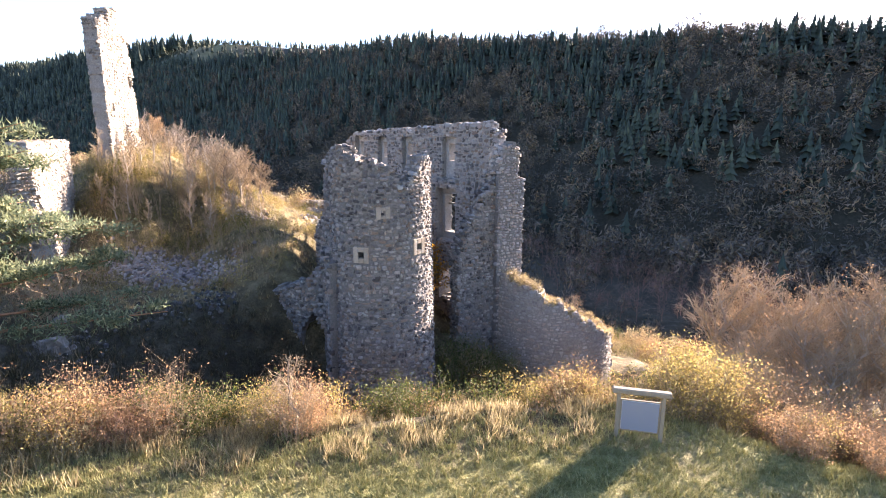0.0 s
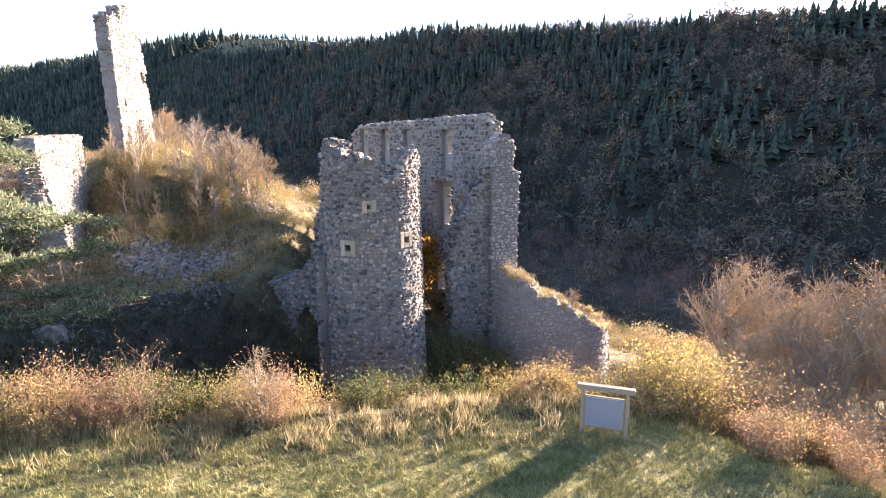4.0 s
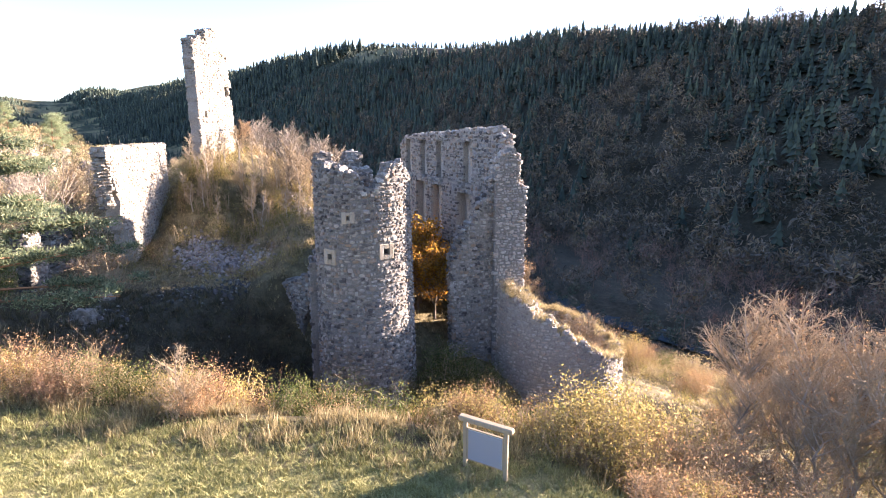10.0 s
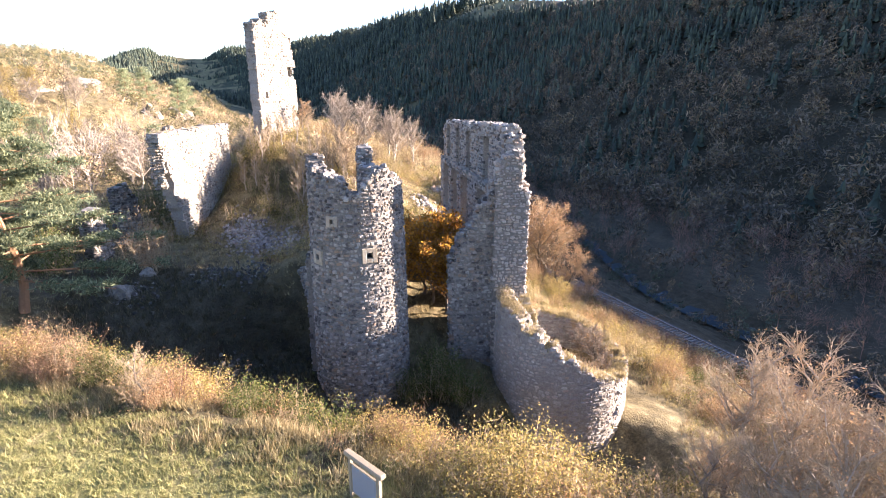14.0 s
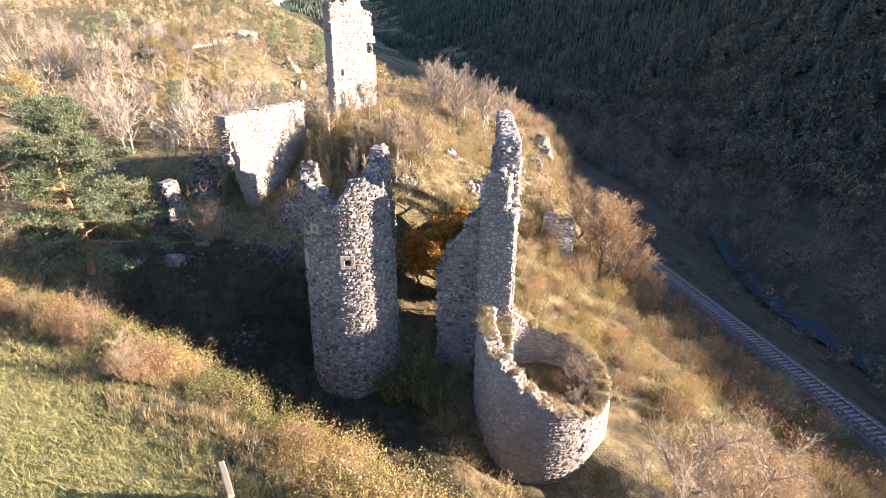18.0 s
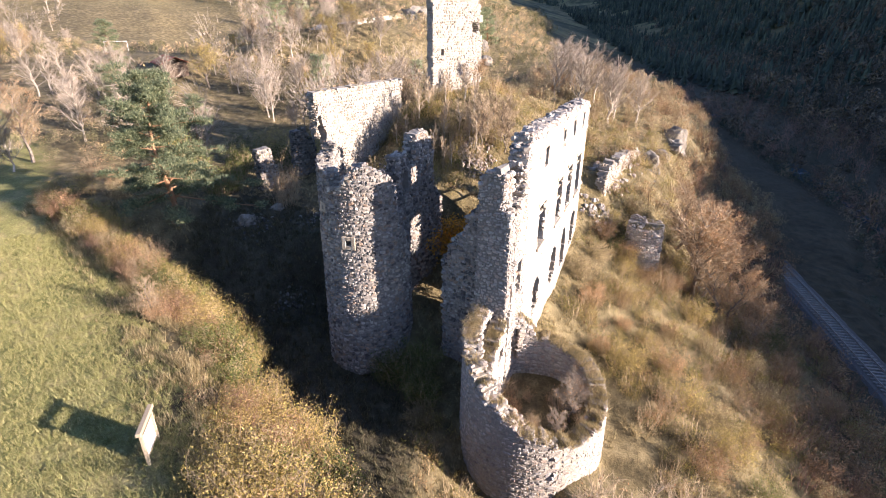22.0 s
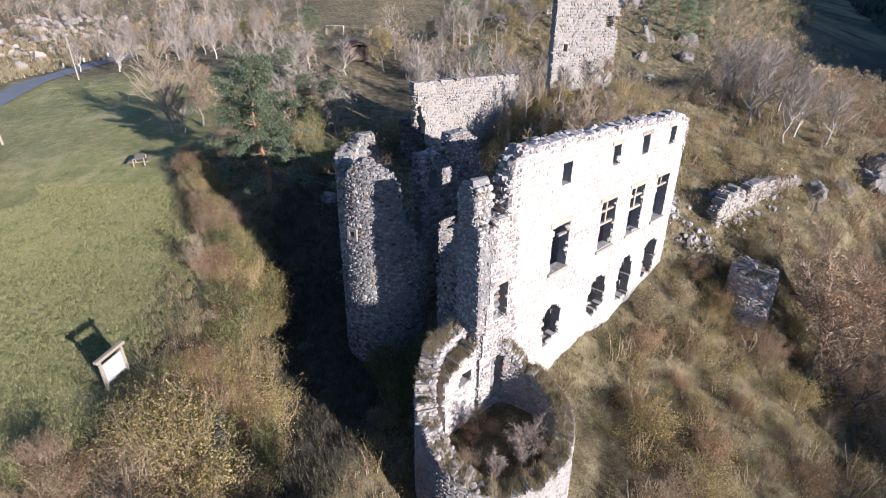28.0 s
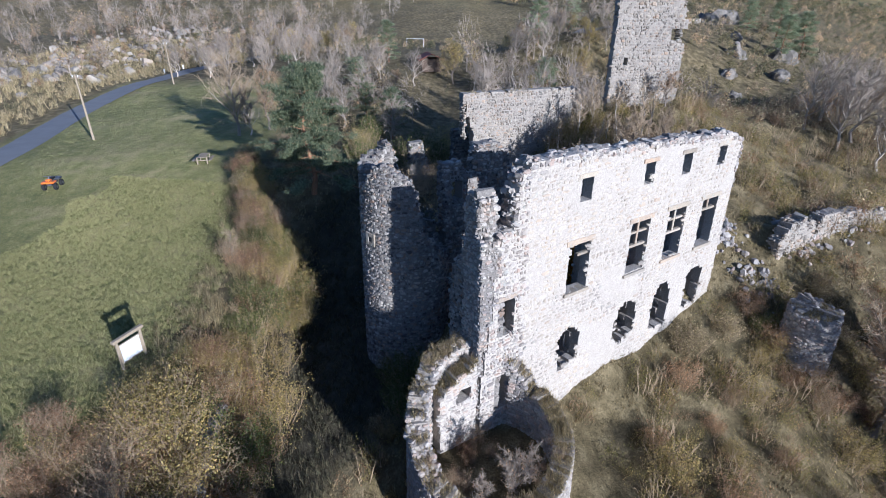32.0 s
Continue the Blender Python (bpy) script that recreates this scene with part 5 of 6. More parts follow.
for x, y, sc in ((9.0, 34.6, 0.9), (8.0, 35.4, 0.7), (9.6, 33.2, 0.6)):
    plant("bare_sapling", SAPLING, x, y, R.uniform(0, 6), sc, "thin leafless sapling inside the tower stump", "tree", "saplings in the tower stump", z=-3.75)
LIPTREE = tree_meshes(196, 3.2, None, M_PALETWIG, spread=0.3, limbs=7, twig=0.006)
plant("bare_sapling", LIPTREE, -4.7, 15.2, 0.5, 0.95, "pale leafless sapling on the lip of the moat", "tree", "saplings on the lip")
plant("bush", BUSH[4], -19.4, 25.6, 1.0, 2.2, "pale bare shrub beside the long wall", "bush", "shrubs by the wall")
plant("bush", BUSH[4], -21.6, 26.4, 2.0, 1.5, "pale bare shrub beside the long wall", "bush", "shrubs by the wall")
floor_bm = bmesh.new()
bmesh.ops.create_circle(floor_bm, cap_ends=True, radius=3.3, segments=40)
bmesh.ops.subdivide_edges(floor_bm, edges=floor_bm.edges[:], cuts=1)
tower_floor = part("earth_floor", floor_bm, M_GROUND, None)
tower_floor.location = (LC[0], LC[1], -3.75)
tagged(tower_floor, "earth fill inside the tower stump", "earth floor", kind="structure")


for x, y, sc, k in ((-22.5, 20.5, 1.5, 3), (-24.5, 22.0, 1.6, 3), (-26.0, 19.0, 1.8, 3), (-28.5, 23.0, 1.9, 3), (-30.0, 27.0, 2.0, 3), (-27.5, 32.0, 1.7, 3), (-31.5, 31.0, 2.0, 0), (-33.0, 24.0, 2.1, 3), (-29.5, 17.5, 1.6, 0), (-24.0, 16.0, 1.3, 5), (-22.0, 13.2, 1.2, 5), (-25.0, 12.6, 1.3, 1), (-23.6, 10.6, 1.1, 0), (-27.4, 11.0, 1.5, 4), (-33.5, 18.0, 2.0, 3), (-36.0, 28.0, 2.2, 0), (-34.5, 35.0, 2.0, 3), (-32.5, 40.0, 1.7, 5)):
    plant(BUSH_NAME[k], BUSH[k], x, y, R.uniform(0, 6), sc, BUSH_LABEL[k] + " at the edge of the wood", "bush", "bushes at the edge of the wood")


for x, y, k, sc in ((-3.0, 52.4, 1, 1.2), (-2.6, 53.8, 4, 1.3), (-4.4, 51.6, 0, 1.2), (-5.8, 51.4, 3, 1.1), (-2.2, 55.2, 1, 1.2), (-3.6, 50.4, 0, 1.1)):
    bush(x, y, k, sc, "bushes on the slope")
slope_bushes = []
while len(slope_bushes) < 95:
    x, y = R.uniform(-9, 24), R.uniform(28, 66)
    outside = (x - 4.75) * 0.765 + (y - 33.3) * 0.643
    q = -0.576 * (x - RAIL.x) - 0.817 * (y - RAIL.y)
    sunny = (x - LC[0]) * 0.72 + (y - LC[1]) * 0.69 > -2
    if outside < 1.6 or math.hypot(x - LC[0], y - LC[1]) < (9.5 if sunny else 5.2) or q < 5 or any((x - a) ** 2 + (y - b) ** 2 < 3.2 for a, b in slope_bushes):
        continue
    slope_bushes.append((x, y))
    bush(x, y, int(R.choice((0, 1, 2, 3, 4, 5), p=(.2, .24, .06, .14, .2, .16))), R.uniform(0.8, 1.6), "bushes on the slope")
for k in range(14):
    a, q = R.uniform(0, 6.28), math.sqrt(R.uniform(0.05, 1))
    x, y = -21 + 6.2 * q * math.cos(a), 42.5 + 5.8 * q * math.sin(a)
    y = max(y, 42.0) if x < -17 else y
    bush(x, y, int(R.choice((0, 5, 4, 3), p=(.3, .3, .28, .12))), R.uniform(0.5, 1.0), "bushes on the mound")


# ---- scrub and grass that nobody could count ----
def scatter(name, label, category, prototypes, spots, mat, seed):
    """Many small plants joined into one mesh."""
    r = np.random.default_rng(seed)
    vs, fs, n = [], [], 0
    protos = [(np.array([tuple(q) for q in s.v]), s.f) for s in prototypes]
    for x, y, sc in spots:
        v, f = protos[int(r.integers(len(protos)))]
        a = r.uniform(0, 6.28)
        ca, sa = math.cos(a) * sc, math.sin(a) * sc
        w = np.stack([v[:, 0] * ca - v[:, 1] * sa + x, v[:, 0] * sa + v[:, 1] * ca + y, v[:, 2] * sc * r.uniform(.8, 1.25)], 1)
        w[:, 2] += land_at(x, y) - 0.04
        vs.append(w)
        fs.append(np.array(f) + n)
        n += len(v)
    if not vs:
        return None
    allv, allf = np.concatenate(vs), np.concatenate(fs)
    me = bpy.data.meshes.new(name)
    me.vertices.add(len(allv))
    me.vertices.foreach_set("co", allv.astype(np.float32).ravel())
    k = allf.shape[1]
    me.loops.add(allf.size)
    me.loops.foreach_set("vertex_index", allf.astype(np.int32).ravel())
    me.polygons.add(len(allf))
    me.polygons.foreach_set("loop_start", np.arange(0, allf.size, k, dtype=np.int32))
    me.update(calc_edges=True)
    me.materials.append(mat)
    return tagged(new(name, me), label, category, kind="stuff")


def tuft(seed, blades, height, spread, width):
    r = np.random.default_rng(seed)
    s = Sticks()
    for k in range(blades):
        a, q = r.uniform(0, 6.28), r.uniform(0, spread)
        p = np.array([math.cos(a) * q, math.sin(a) * q, 0])
        d = np.array([r.normal() * 0.45, r.normal() * 0.45, 1.0]) * height * r.uniform(.5, 1.1)
        side = np.array([-math.sin(a), math.cos(a), 0]) * width
        n = len(s.v)
        s.v += [p - side, p + side, p + d]
        s.f.append((n, n + 1, n + 2))
    return s


def pick(count, xa, xb, ya, yb, test, lo, hi, seed):
    r = np.random.default_rng(seed)
    out = []
    xs, ys = r.uniform(xa, xb, count), r.uniform(ya, yb, count)
    for x, y in zip(xs, ys):
        if test(x, y):
            out.append((x, y, r.uniform(lo, hi)))
    return out


def ruined(x, y):
    return math.hypot(x - TC[0], y - TC[1]) < 2.9 or math.hypot(x - LC[0], y - LC[1]) < 4.2


TUFTS = [tuft(k, 16, 0.42, 0.22, 0.018) for k in range(5)]
SHORT = [tuft(20 + k, 14, 0.19, 0.17, 0.013) for k in range(5)]
in_moat = lambda x, y: math.hypot((x + 6) / 17.0, (y - 22.6) / 6.2) < 0.98
rough = lambda x, y: y > lip_y(x) - 0.4 and math.hypot((x + 18) / 4.2, (y - 33.8) / 1.3) + 0.9 * hash2(x * 0.8, y * 0.8) > 1 and not ruined(x, y) and not in_moat(x, y)
scatter("dry_grass", "long dry straw-coloured grass on the slopes", "grass", TUFTS, pick(16000, -30, 26, 12, 62, lambda x, y: rough(x, y) and not (x + 0.6 * y > 26 and hash2(x * 0.5, y * 0.5) > -0.2), 0.4, 1.0, 51), M_DRY, 52)
scatter("dry_grass", "dry grass and stalks along the lawn's edge", "grass", TUFTS, [(x, lip_y(x) + d, s) for x, d, s in zip(R.uniform(-22, 14, 5600), R.normal(size=5600) * 0.9 + 0.5, R.uniform(.4, 1.3, 5600)) if hash2(x * 0.9, d * 0.9) + hash2(x * 2.2, d * 2) * 0.5 > -0.05], M_DRY, 53)
scatter("lawn_grass", "short mown lawn grass", "grass", SHORT, pick(34000, -17, 22, -3, 19, lambda x, y: y < lip_y(x) + 0.5 and y > -1 + 3 * hash2(x * 0.3, 2.0) and x < 18 + 4 * hash2(y * 0.3, 7.0), 0.7, 1.35, 54), M_GREENGRASS, 55)
lane_y = between([(-64, -28), (-41, -22), (-24, -15), (-14, -12.5), (0, -11.5), (20, -11.5)])
scatter("lawn_grass", "mown grass towards the lane", "grass", SHORT, pick(32000, -62, 14, -28, 12, lambda x, y: y < lip_y(x) + 0.5 and (x < -16 or y < 0.5 + 3 * hash2(x * 0.3, 2.0)) and lane_y(x) < y < 0.10 * (-30 - x) + 1.5 + 12 * (x > -24), 0.35, 0.7, 94), M_GREENGRASS, 95)
scatter("dry_grass", "long straw-coloured grass beyond the lane", "grass", TUFTS, pick(7000, -130, 0, -80, -16, lambda x, y: y < lane_y(x) - 7, 1.2, 3.0, 101), M_DRY, 102)
scatter("dry_grass", "rough dry grass where the lawn falls away", "grass", TUFTS, pick(6000, 12, 42, -12, 24, lambda x, y: x > 15 + 4 * hash2(y * 0.3, 7.0) or y > lip_y(x), 0.6, 1.4, 103), M_DRY, 104)
scatter("lawn_grass", "greener tussocks near the edge of the lawn", "grass", TUFTS, [(x, lip_y(x) - abs(d) * 1.5 + 0.4, s) for x, d, s in zip(R.uniform(-18, 12, 1500), R.normal(size=1500), R.uniform(.35, .8, 1500)) if hash2(x * 0.7, d * 1.4) > 0.02], M_GREENGRASS, 93)
scatter("moat_growth", "ivy and nettles on the floor of the moat, shade in their colour", "undergrowth", TUFTS, pick(5000, -22, 12, 17, 29, lambda x, y: in_moat(x, y) and not ruined(x, y) and y > lip_y(x) + 1.5, 0.5, 1.1, 67), M_MOATLEAF, 68)
SCRUB = [shrub(300 + k, 1.1, 1.5, stems=8, leaf=0, twig=0.013, side=3)[0].flat() for k in range(4)]
LEAFY = [shrub(310 + k, 1.0, 1.5, stems=11, leaf=200, leaf_size=0.06, side=6)[1].thirds() for k in range(4)]
slope = lambda x, y: rough(x, y) and (x > 3 or y > 30) and not (-9 < x < 4.8 and 28 < y < 48 and (x - 4.75) * 0.765 + (y - 33.3) * 0.643 < 0.7)
wild = pick(6200, -34, 27, 17, 76, slope, 0.6, 1.6, 56)
q_of = lambda x, y: -0.576 * (x - RAIL.x) - 0.817 * (y - RAIL.y)
wild = [e for e in wild if q_of(e[0], e[1]) > 5 and not (math.hypot(e[0] - LC[0], e[1] - LC[1]) < 7.5 and (e[0] - LC[0]) * 0.72 + (e[1] - LC[1]) * 0.69 > -2)]
# clumps with gaps between them
wild = [(x, y, s * (1.15 if hash2(x * 0.45, y * 0.45) > 0.1 else 0.8)) for x, y, s in wild if hash2(x * 0.45, y * 0.45) > -0.22]
def clump(seed, count=300):
    """A rounded bush with an uneven outline, dense with small leaves."""
    r = np.random.default_rng(seed)
    s = Sticks()
    for k in range(count):
        d = r.normal(size=3)
        d[2] = abs(d[2])
        d /= np.linalg.norm(d)
        a = math.atan2(d[1], d[0])
        lump = 0.78 + 0.22 * math.sin(3 * a + seed) + 0.16 * math.sin(7 * a + 2 * seed) * d[2]
        s.leaf(d * np.array([0.55, 0.55, 0.8]) * lump * r.uniform(0.6, 1.0) + np.array([0, 0, 0.05]), r.uniform(0.02, 0.045), r)
    return s.thirds()


CLUMPS = [clump(k, 230) for k in range(6)]
scatter("scrub", "bare thorny brush covering the slopes", "scrub", SCRUB, wild[::3], M_TWIG, 57)
spur = pick(1500, -75, -8, 55, 112, lambda x, y: q_of(x, y) + float(bend(np.array(-0.817 * (x - RAIL.x) + 0.576 * (y - RAIL.y)))) > 6 and not (x > -34 and y < 76 and hash2(x, y) < 0.2), 0.8, 2.0, 87)
scatter("scrub", "bare brush on the spur", "scrub", SCRUB, spur, M_TWIG, 88)
scatter("scrub", "brown and straw-coloured scrub on the spur", "scrub", LEAFY, spur[::2], M_DRY, 89)
scatter("scrub", "russet scrub on the spur", "scrub", LEAFY, spur[1::2], M_RUST, 90)
heap = [(x, y, s * 1.2) for x, y, s in wild]
scatter("scrub", "scrub with yellow autumn leaves", "scrub", CLUMPS, [e for k, e in enumerate(heap) if k % 7 in (0, 1)], M_YELLOW, 58)
scatter("scrub", "olive-green scrub", "scrub", CLUMPS, [e for k, e in enumerate(heap) if k % 7 in (2, 3, 4)], M_OLIVE, 59)
scatter("scrub", "scrub with brown autumn leaves", "scrub", CLUMPS, [e for k, e in enumerate(heap) if k % 7 == 5], M_RUST, 60)
scatter("scrub", "straw-coloured leaves and seed heads in the scrub", "scrub", CLUMPS, [e for k, e in enumerate(heap) if k % 7 == 6], M_DRY, 61)
low = pick(2600, -40, 50, 40, 100, lambda x, y: 3.6 < q_of(x, y) + float(bend(np.array(-0.817 * (x - RAIL.x) + 0.576 * (y - RAIL.y)))) < 20, 1.0, 2.4, 69)
scatter("scrub", "bare brush along the railway", "scrub", SCRUB, low[::2], M_REDTWIG, 70)
scatter("scrub", "brown thicket along the railway", "scrub", LEAFY, low[1::2], M_RUST, 71)
# tall brush on the face of the mound
TALLBRUSH = [shrub(330 + k, 2.6, 1.1, stems=9, leaf=0, twig=0.016, side=4)[0].flat() for k in range(3)]
on_mound = lambda x, y: math.hypot((x + 21) / 6.4, (y - 42) / 6.2) < 1 and not (x < -17 and y < 37.5)
face = [(x, y, s * min(1.0, max(0.35, (48 - y) / 7))) for x, y, s in pick(420, -28, -13, 36, 50, on_mound, 0.6, 1.1, 61)]
scatter("scrub", "tall pale brush on the mound", "scrub", TALLBRUSH, face[::3], M_TWIG, 62)
scatter("scrub", "olive leaves of the brush on the mound", "scrub", CLUMPS, [(x, y, s * 2.0) for x, y, s in face if hash2(x * 0.6, y * 0.6) > 0.0], M_OLIVE, 63)
scatter("scrub", "yellow leaves of the brush on the mound", "scrub", CLUMPS, [(x + .4, y, s * 2.0) for x, y, s in face if hash2(x * 0.5 + 9, y * 0.5) > 0.1], M_YELLOW, 64)
scatter("scrub", "dark ivy and bramble on the mound", "scrub", CLUMPS, [(x + .7, y - .3, s * 1.3) for x, y, s in face if hash2(x * 0.6, y * 0.6) < 0.0], M_GREENLEAF, 65)
STEM = tree_meshes(191, 4.6, None, M_PALETWIG, M_PALEBARK, spread=0.2, limbs=11, twig=0.010)
r_stem = np.random.default_rng(192)
for x, y, sc in pick(70, -27, -13.5, 37, 47, on_mound, 0.55, 1.0, 193)[:34]:
    plant("bare_sapling", STEM, x, y, r_stem.uniform(0, 6), sc, "slender pale leafless sapling on the face of the mound", "tree", "saplings on the mound")
UPRIGHT = tree_meshes(190, 6.0, None, M_PALETWIG, spread=0.30, limbs=16, twig=0.016)
for x, y, sc in ((-18.0, 43.8, 0.85), (-16.6, 43.4, 0.75), (-19.6, 46.8, 0.7), (-15.6, 45.4, 0.7), (-22.8, 47.8, 0.45), (-17.2, 46.0, 0.8), (-20.6, 49.0, 0.6)):
    plant("bare_tree", UPRIGHT, x, y, R.uniform(0, 6), sc, "pale leafless tree on top of the mound", "tree", "trees on the mound")
plant("russet_tree", RUSSET[0], -26.0, 48.4, 1.0, 0.5, "small russet-leaved tree at the foot of the keep", "tree", "trees on the mound")
# far scrub on the western slopes
far = pick(3600, -230, -40, -60, 210, lambda x, y: (x < -95 or y > 40) and q_of(x, y) > 12 and not (x < -150 and y < 70) and not (abs(y + 24) < 8), 1.2, 3.2, 64)
far += pick(3000, -300, -90, 30, 330, lambda x, y: q_of(x, y) > 25 and (y > 60 or x < -240), 1.6, 4.2, 96)
far += pick(3200, -760, -260, 20, 520, lambda x, y: q_of(x, y) > 25, 3.5, 8.0, 100)
# ---- wooded hillside over the river ----
def spruce(seed):
    r = np.random.default_rng(seed)
    s = Sticks()
    for t in range(4):
        z0 = 0.08 + 0.2 * t
        z1 = z0 + 0.34
        rad = 0.36 * (1 - t / 5.0) * r.uniform(0.85, 1.15)
        for k in range(5):
            a0, a1 = 6.283 * k / 5 + t, 6.283 * (k + 1) / 5 + t
            am = (a0 + a1) / 2
            rr = rad * r.uniform(0.7, 1.35)
            n = len(s.v)
            s.v += [np.array([math.cos(a0) * rad * .6, math.sin(a0) * rad * .6, z0 + 0.04]), np.array([math.cos(am) * rr, math.sin(am) * rr, z0 - 0.03]), np.array([math.cos(a1) * rad * .6, math.sin(a1) * rad * .6, z0 + 0.04]), np.array([0, 0, min(1.0, z1)])]
            s.f.append((n, n + 1, n + 2, n + 3))
    return s


def round_crown(seed):
    r = np.random.default_rng(seed)
    s = Sticks()
    for k in range(80):
        d = r.normal(size=3)
        d /= np.linalg.norm(d)
        lump = 0.82 + 0.3 * math.sin(3 * math.atan2(d[1], d[0]) + seed) * math.sin(4 * d[2] + seed)
        c = np.array([0, 0, 0.52]) + d * np.array([0.36, 0.36, 0.42]) * lump * r.uniform(0.5, 1.0)
        s.leaf(c, r.uniform(0.05, 0.10), r)
    return s.thirds()


def fine_crown(seed, count=170):
    """An airy crown of many small leaves."""
    r = np.random.default_rng(seed)
    s = Sticks()
    for k in range(count):
        d = r.normal(size=3)
        d /= np.linalg.norm(d)
        lump = 0.82 + 0.3 * math.sin(3 * math.atan2(d[1], d[0]) + seed) * math.sin(4 * d[2] + seed)
        c = np.array([0, 0, 0.52]) + d * np.array([0.36, 0.36, 0.42]) * lump * r.uniform(0.35, 1.0)
        s.leaf(c, r.uniform(0.022, 0.048), r)
    return s.thirds()


def wood_spots(count, seed, lo, hi, share):
    r = np.random.default_rng(seed)
    out = []
    for _ in range(count):
        w = r.uniform(-330, 1000) if r.uniform() < 0.35 else r.uniform(-260, 420)
        d = r.uniform(62, 330)
        x = RAIL.x + w * RAIL_U.x + d * 0.576
        y = RAIL.y + w * RAIL_U.y + d * 0.817
        v = noise.noise(Vector((x / 55, y / 55, 1.0))) + 0.0026 * (d - 150)
        if share(v, r, d):
            out.append((x, y, r.uniform(lo, hi)))
    return out


def bare_crown(seed):
    """A far leafless tree: a fan of thin blades from one stem."""
    r = np.random.default_rng(seed)
    s = Sticks()
    s.add((0, 0, 0), (0, 0, 0.45), 0.014, 0.006)
    for k in range(12):
        d = np.array([r.normal(), r.normal(), abs(r.normal()) * 0.8 + 0.5])
        d /= np.linalg.norm(d)
        p0 = np.array([0, 0, r.uniform(0.15, 0.45)])
        s.add(p0, p0 + d * r.uniform(0.25, 0.4), 0.006, 0.002)
    for k in range(150):
        d = r.normal(size=3)
        d /= np.linalg.norm(d)
        lump = 0.85 + 0.25 * math.sin(3 * math.atan2(d[1], d[0]) + seed) * math.sin(4 * d[2] + seed)
        c = np.array([0, 0, 0.55]) + d * np.array([0.36, 0.36, 0.40]) * lump * r.uniform(0.45, 1.0)
        e = d * 0.8 + np.array([0, 0, 0.5]) + r.normal(size=3) * 0.45
        s.add(c, c + e * r.uniform(0.05, 0.12), 0.0045, 0.0015)
    return s.flat()


BARECROWN = [bare_crown(k) for k in range(5)]
M_FARTWIG = bark_material("far_twigs", (0.21, 0.175, 0.14), (0.33, 0.28, 0.225))
M_FARLEAF = leaf_material("far_leaves", [(0.0, (0.24, 0.18, 0.12)), (0.6, (0.32, 0.25, 0.16)), (1.0, (0.38, 0.31, 0.15))], 0.3, 0.1)
SPRUCE = [spruce(k) for k in range(5)]
ROUND = [round_crown(k) for k in range(5)]
FINE = [fine_crown(k) for k in range(5)]
M_SPRUCE = leaf_material("spruce", [(0.0, (0.035, 0.05, 0.036)), (0.5, (0.05, 0.066, 0.045)), (1.0, (0.07, 0.085, 0.052))], 0.0, 0.07, 0.75, 1.2)
M_WOODS = leaf_material("autumn_woods", [(0.0, (0.09, 0.078, 0.062)), (0.5, (0.13, 0.105, 0.075)), (0.85, (0.17, 0.12, 0.065)), (1.0, (0.09, 0.09, 0.05))], 0.0, 0.06)
scatter("conifer_wood", "dark spruce forest on the shaded hillside", "forest", SPRUCE, wood_spots(9000, 71, 6.5, 11.5, lambda v, r, d: r.uniform() < 0.36 + 1.1 * v), M_SPRUCE, 72)
scatter("leafy_wood", "brown autumn woods on the shaded hillside", "forest", ROUND, wood_spots(9500, 73, 7.5, 13, lambda v, r, d: r.uniform() < 0.72 - 0.8 * v), M_WOODS, 74)
scatter("conifer_wood", "blue-green forest far up the valley", "forest", SPRUCE, [(RAIL.x + w * RAIL_U.x + d * 0.576, RAIL.y + w * RAIL_U.y + d * 0.817, s) for w, d, s in zip(np.random.default_rng(97).uniform(230, 900, 3600), np.random.default_rng(98).uniform(35, 330, 3600), np.random.default_rng(99).uniform(7, 13, 3600))], M_SPRUCE, 97)
scatter("conifer_wood", "dense forest on the farthest ridge", "forest", SPRUCE, [(RAIL.x + w * RAIL_U.x + d * 0.576, RAIL.y + w * RAIL_U.y + d * 0.817, s) for w, d, s in zip(850 + 3050 * np.random.default_rng(107).uniform(0, 1, 7000) ** 1.4, np.random.default_rng(108).uniform(30, 560, 7000), np.random.default_rng(109).uniform(13, 26, 7000))], M_SPRUCE, 98)
scatter("conifer_wood", "blue forest on the hills that close the valley", "forest", SPRUCE, [(RAIL.x + w * RAIL_U.x + d * 0.576, RAIL.y + w * RAIL_U.y + d * 0.817, s) for w, d, s in zip(np.random.default_rng(117).uniform(2300, 3900, 2600), np.random.default_rng(118).uniform(-350, 480, 2600), np.random.default_rng(119).uniform(22, 38, 2600))], M_SPRUCE, 99)
# crest of the ridge
rr_ = np.random.default_rng(75)
crest = []
for _ in range(1900):
    w, d = rr_.uniform(-330, 1500), rr_.uniform(225, 420)
    crest.append((RAIL.x + w * RAIL_U.x + d * 0.576, RAIL.y + w * RAIL_U.y + d * 0.817, rr_.uniform(5, 8.5)))
scatter("conifer_wood", "spruces along the crest of the ridge", "forest", SPRUCE, crest, M_SPRUCE, 76)
bank = [(RAIL.x + w * RAIL_U.x + d * 0.576, RAIL.y + w * RAIL_U.y + d * 0.817, s) for w, d, s in zip(R.uniform(-110, 200, 1100), R.uniform(21, 84, 1100), R.uniform(3, 8, 1100))]
shore = [(RAIL.x + w * RAIL_U.x + d * 0.576, RAIL.y + w * RAIL_U.y + d * 0.817, s) for w, d, s in zip(R.uniform(-90, 150, 520), R.uniform(5.5, 23, 520) + np.array([0.0]), R.uniform(1.5, 4.5, 520))]
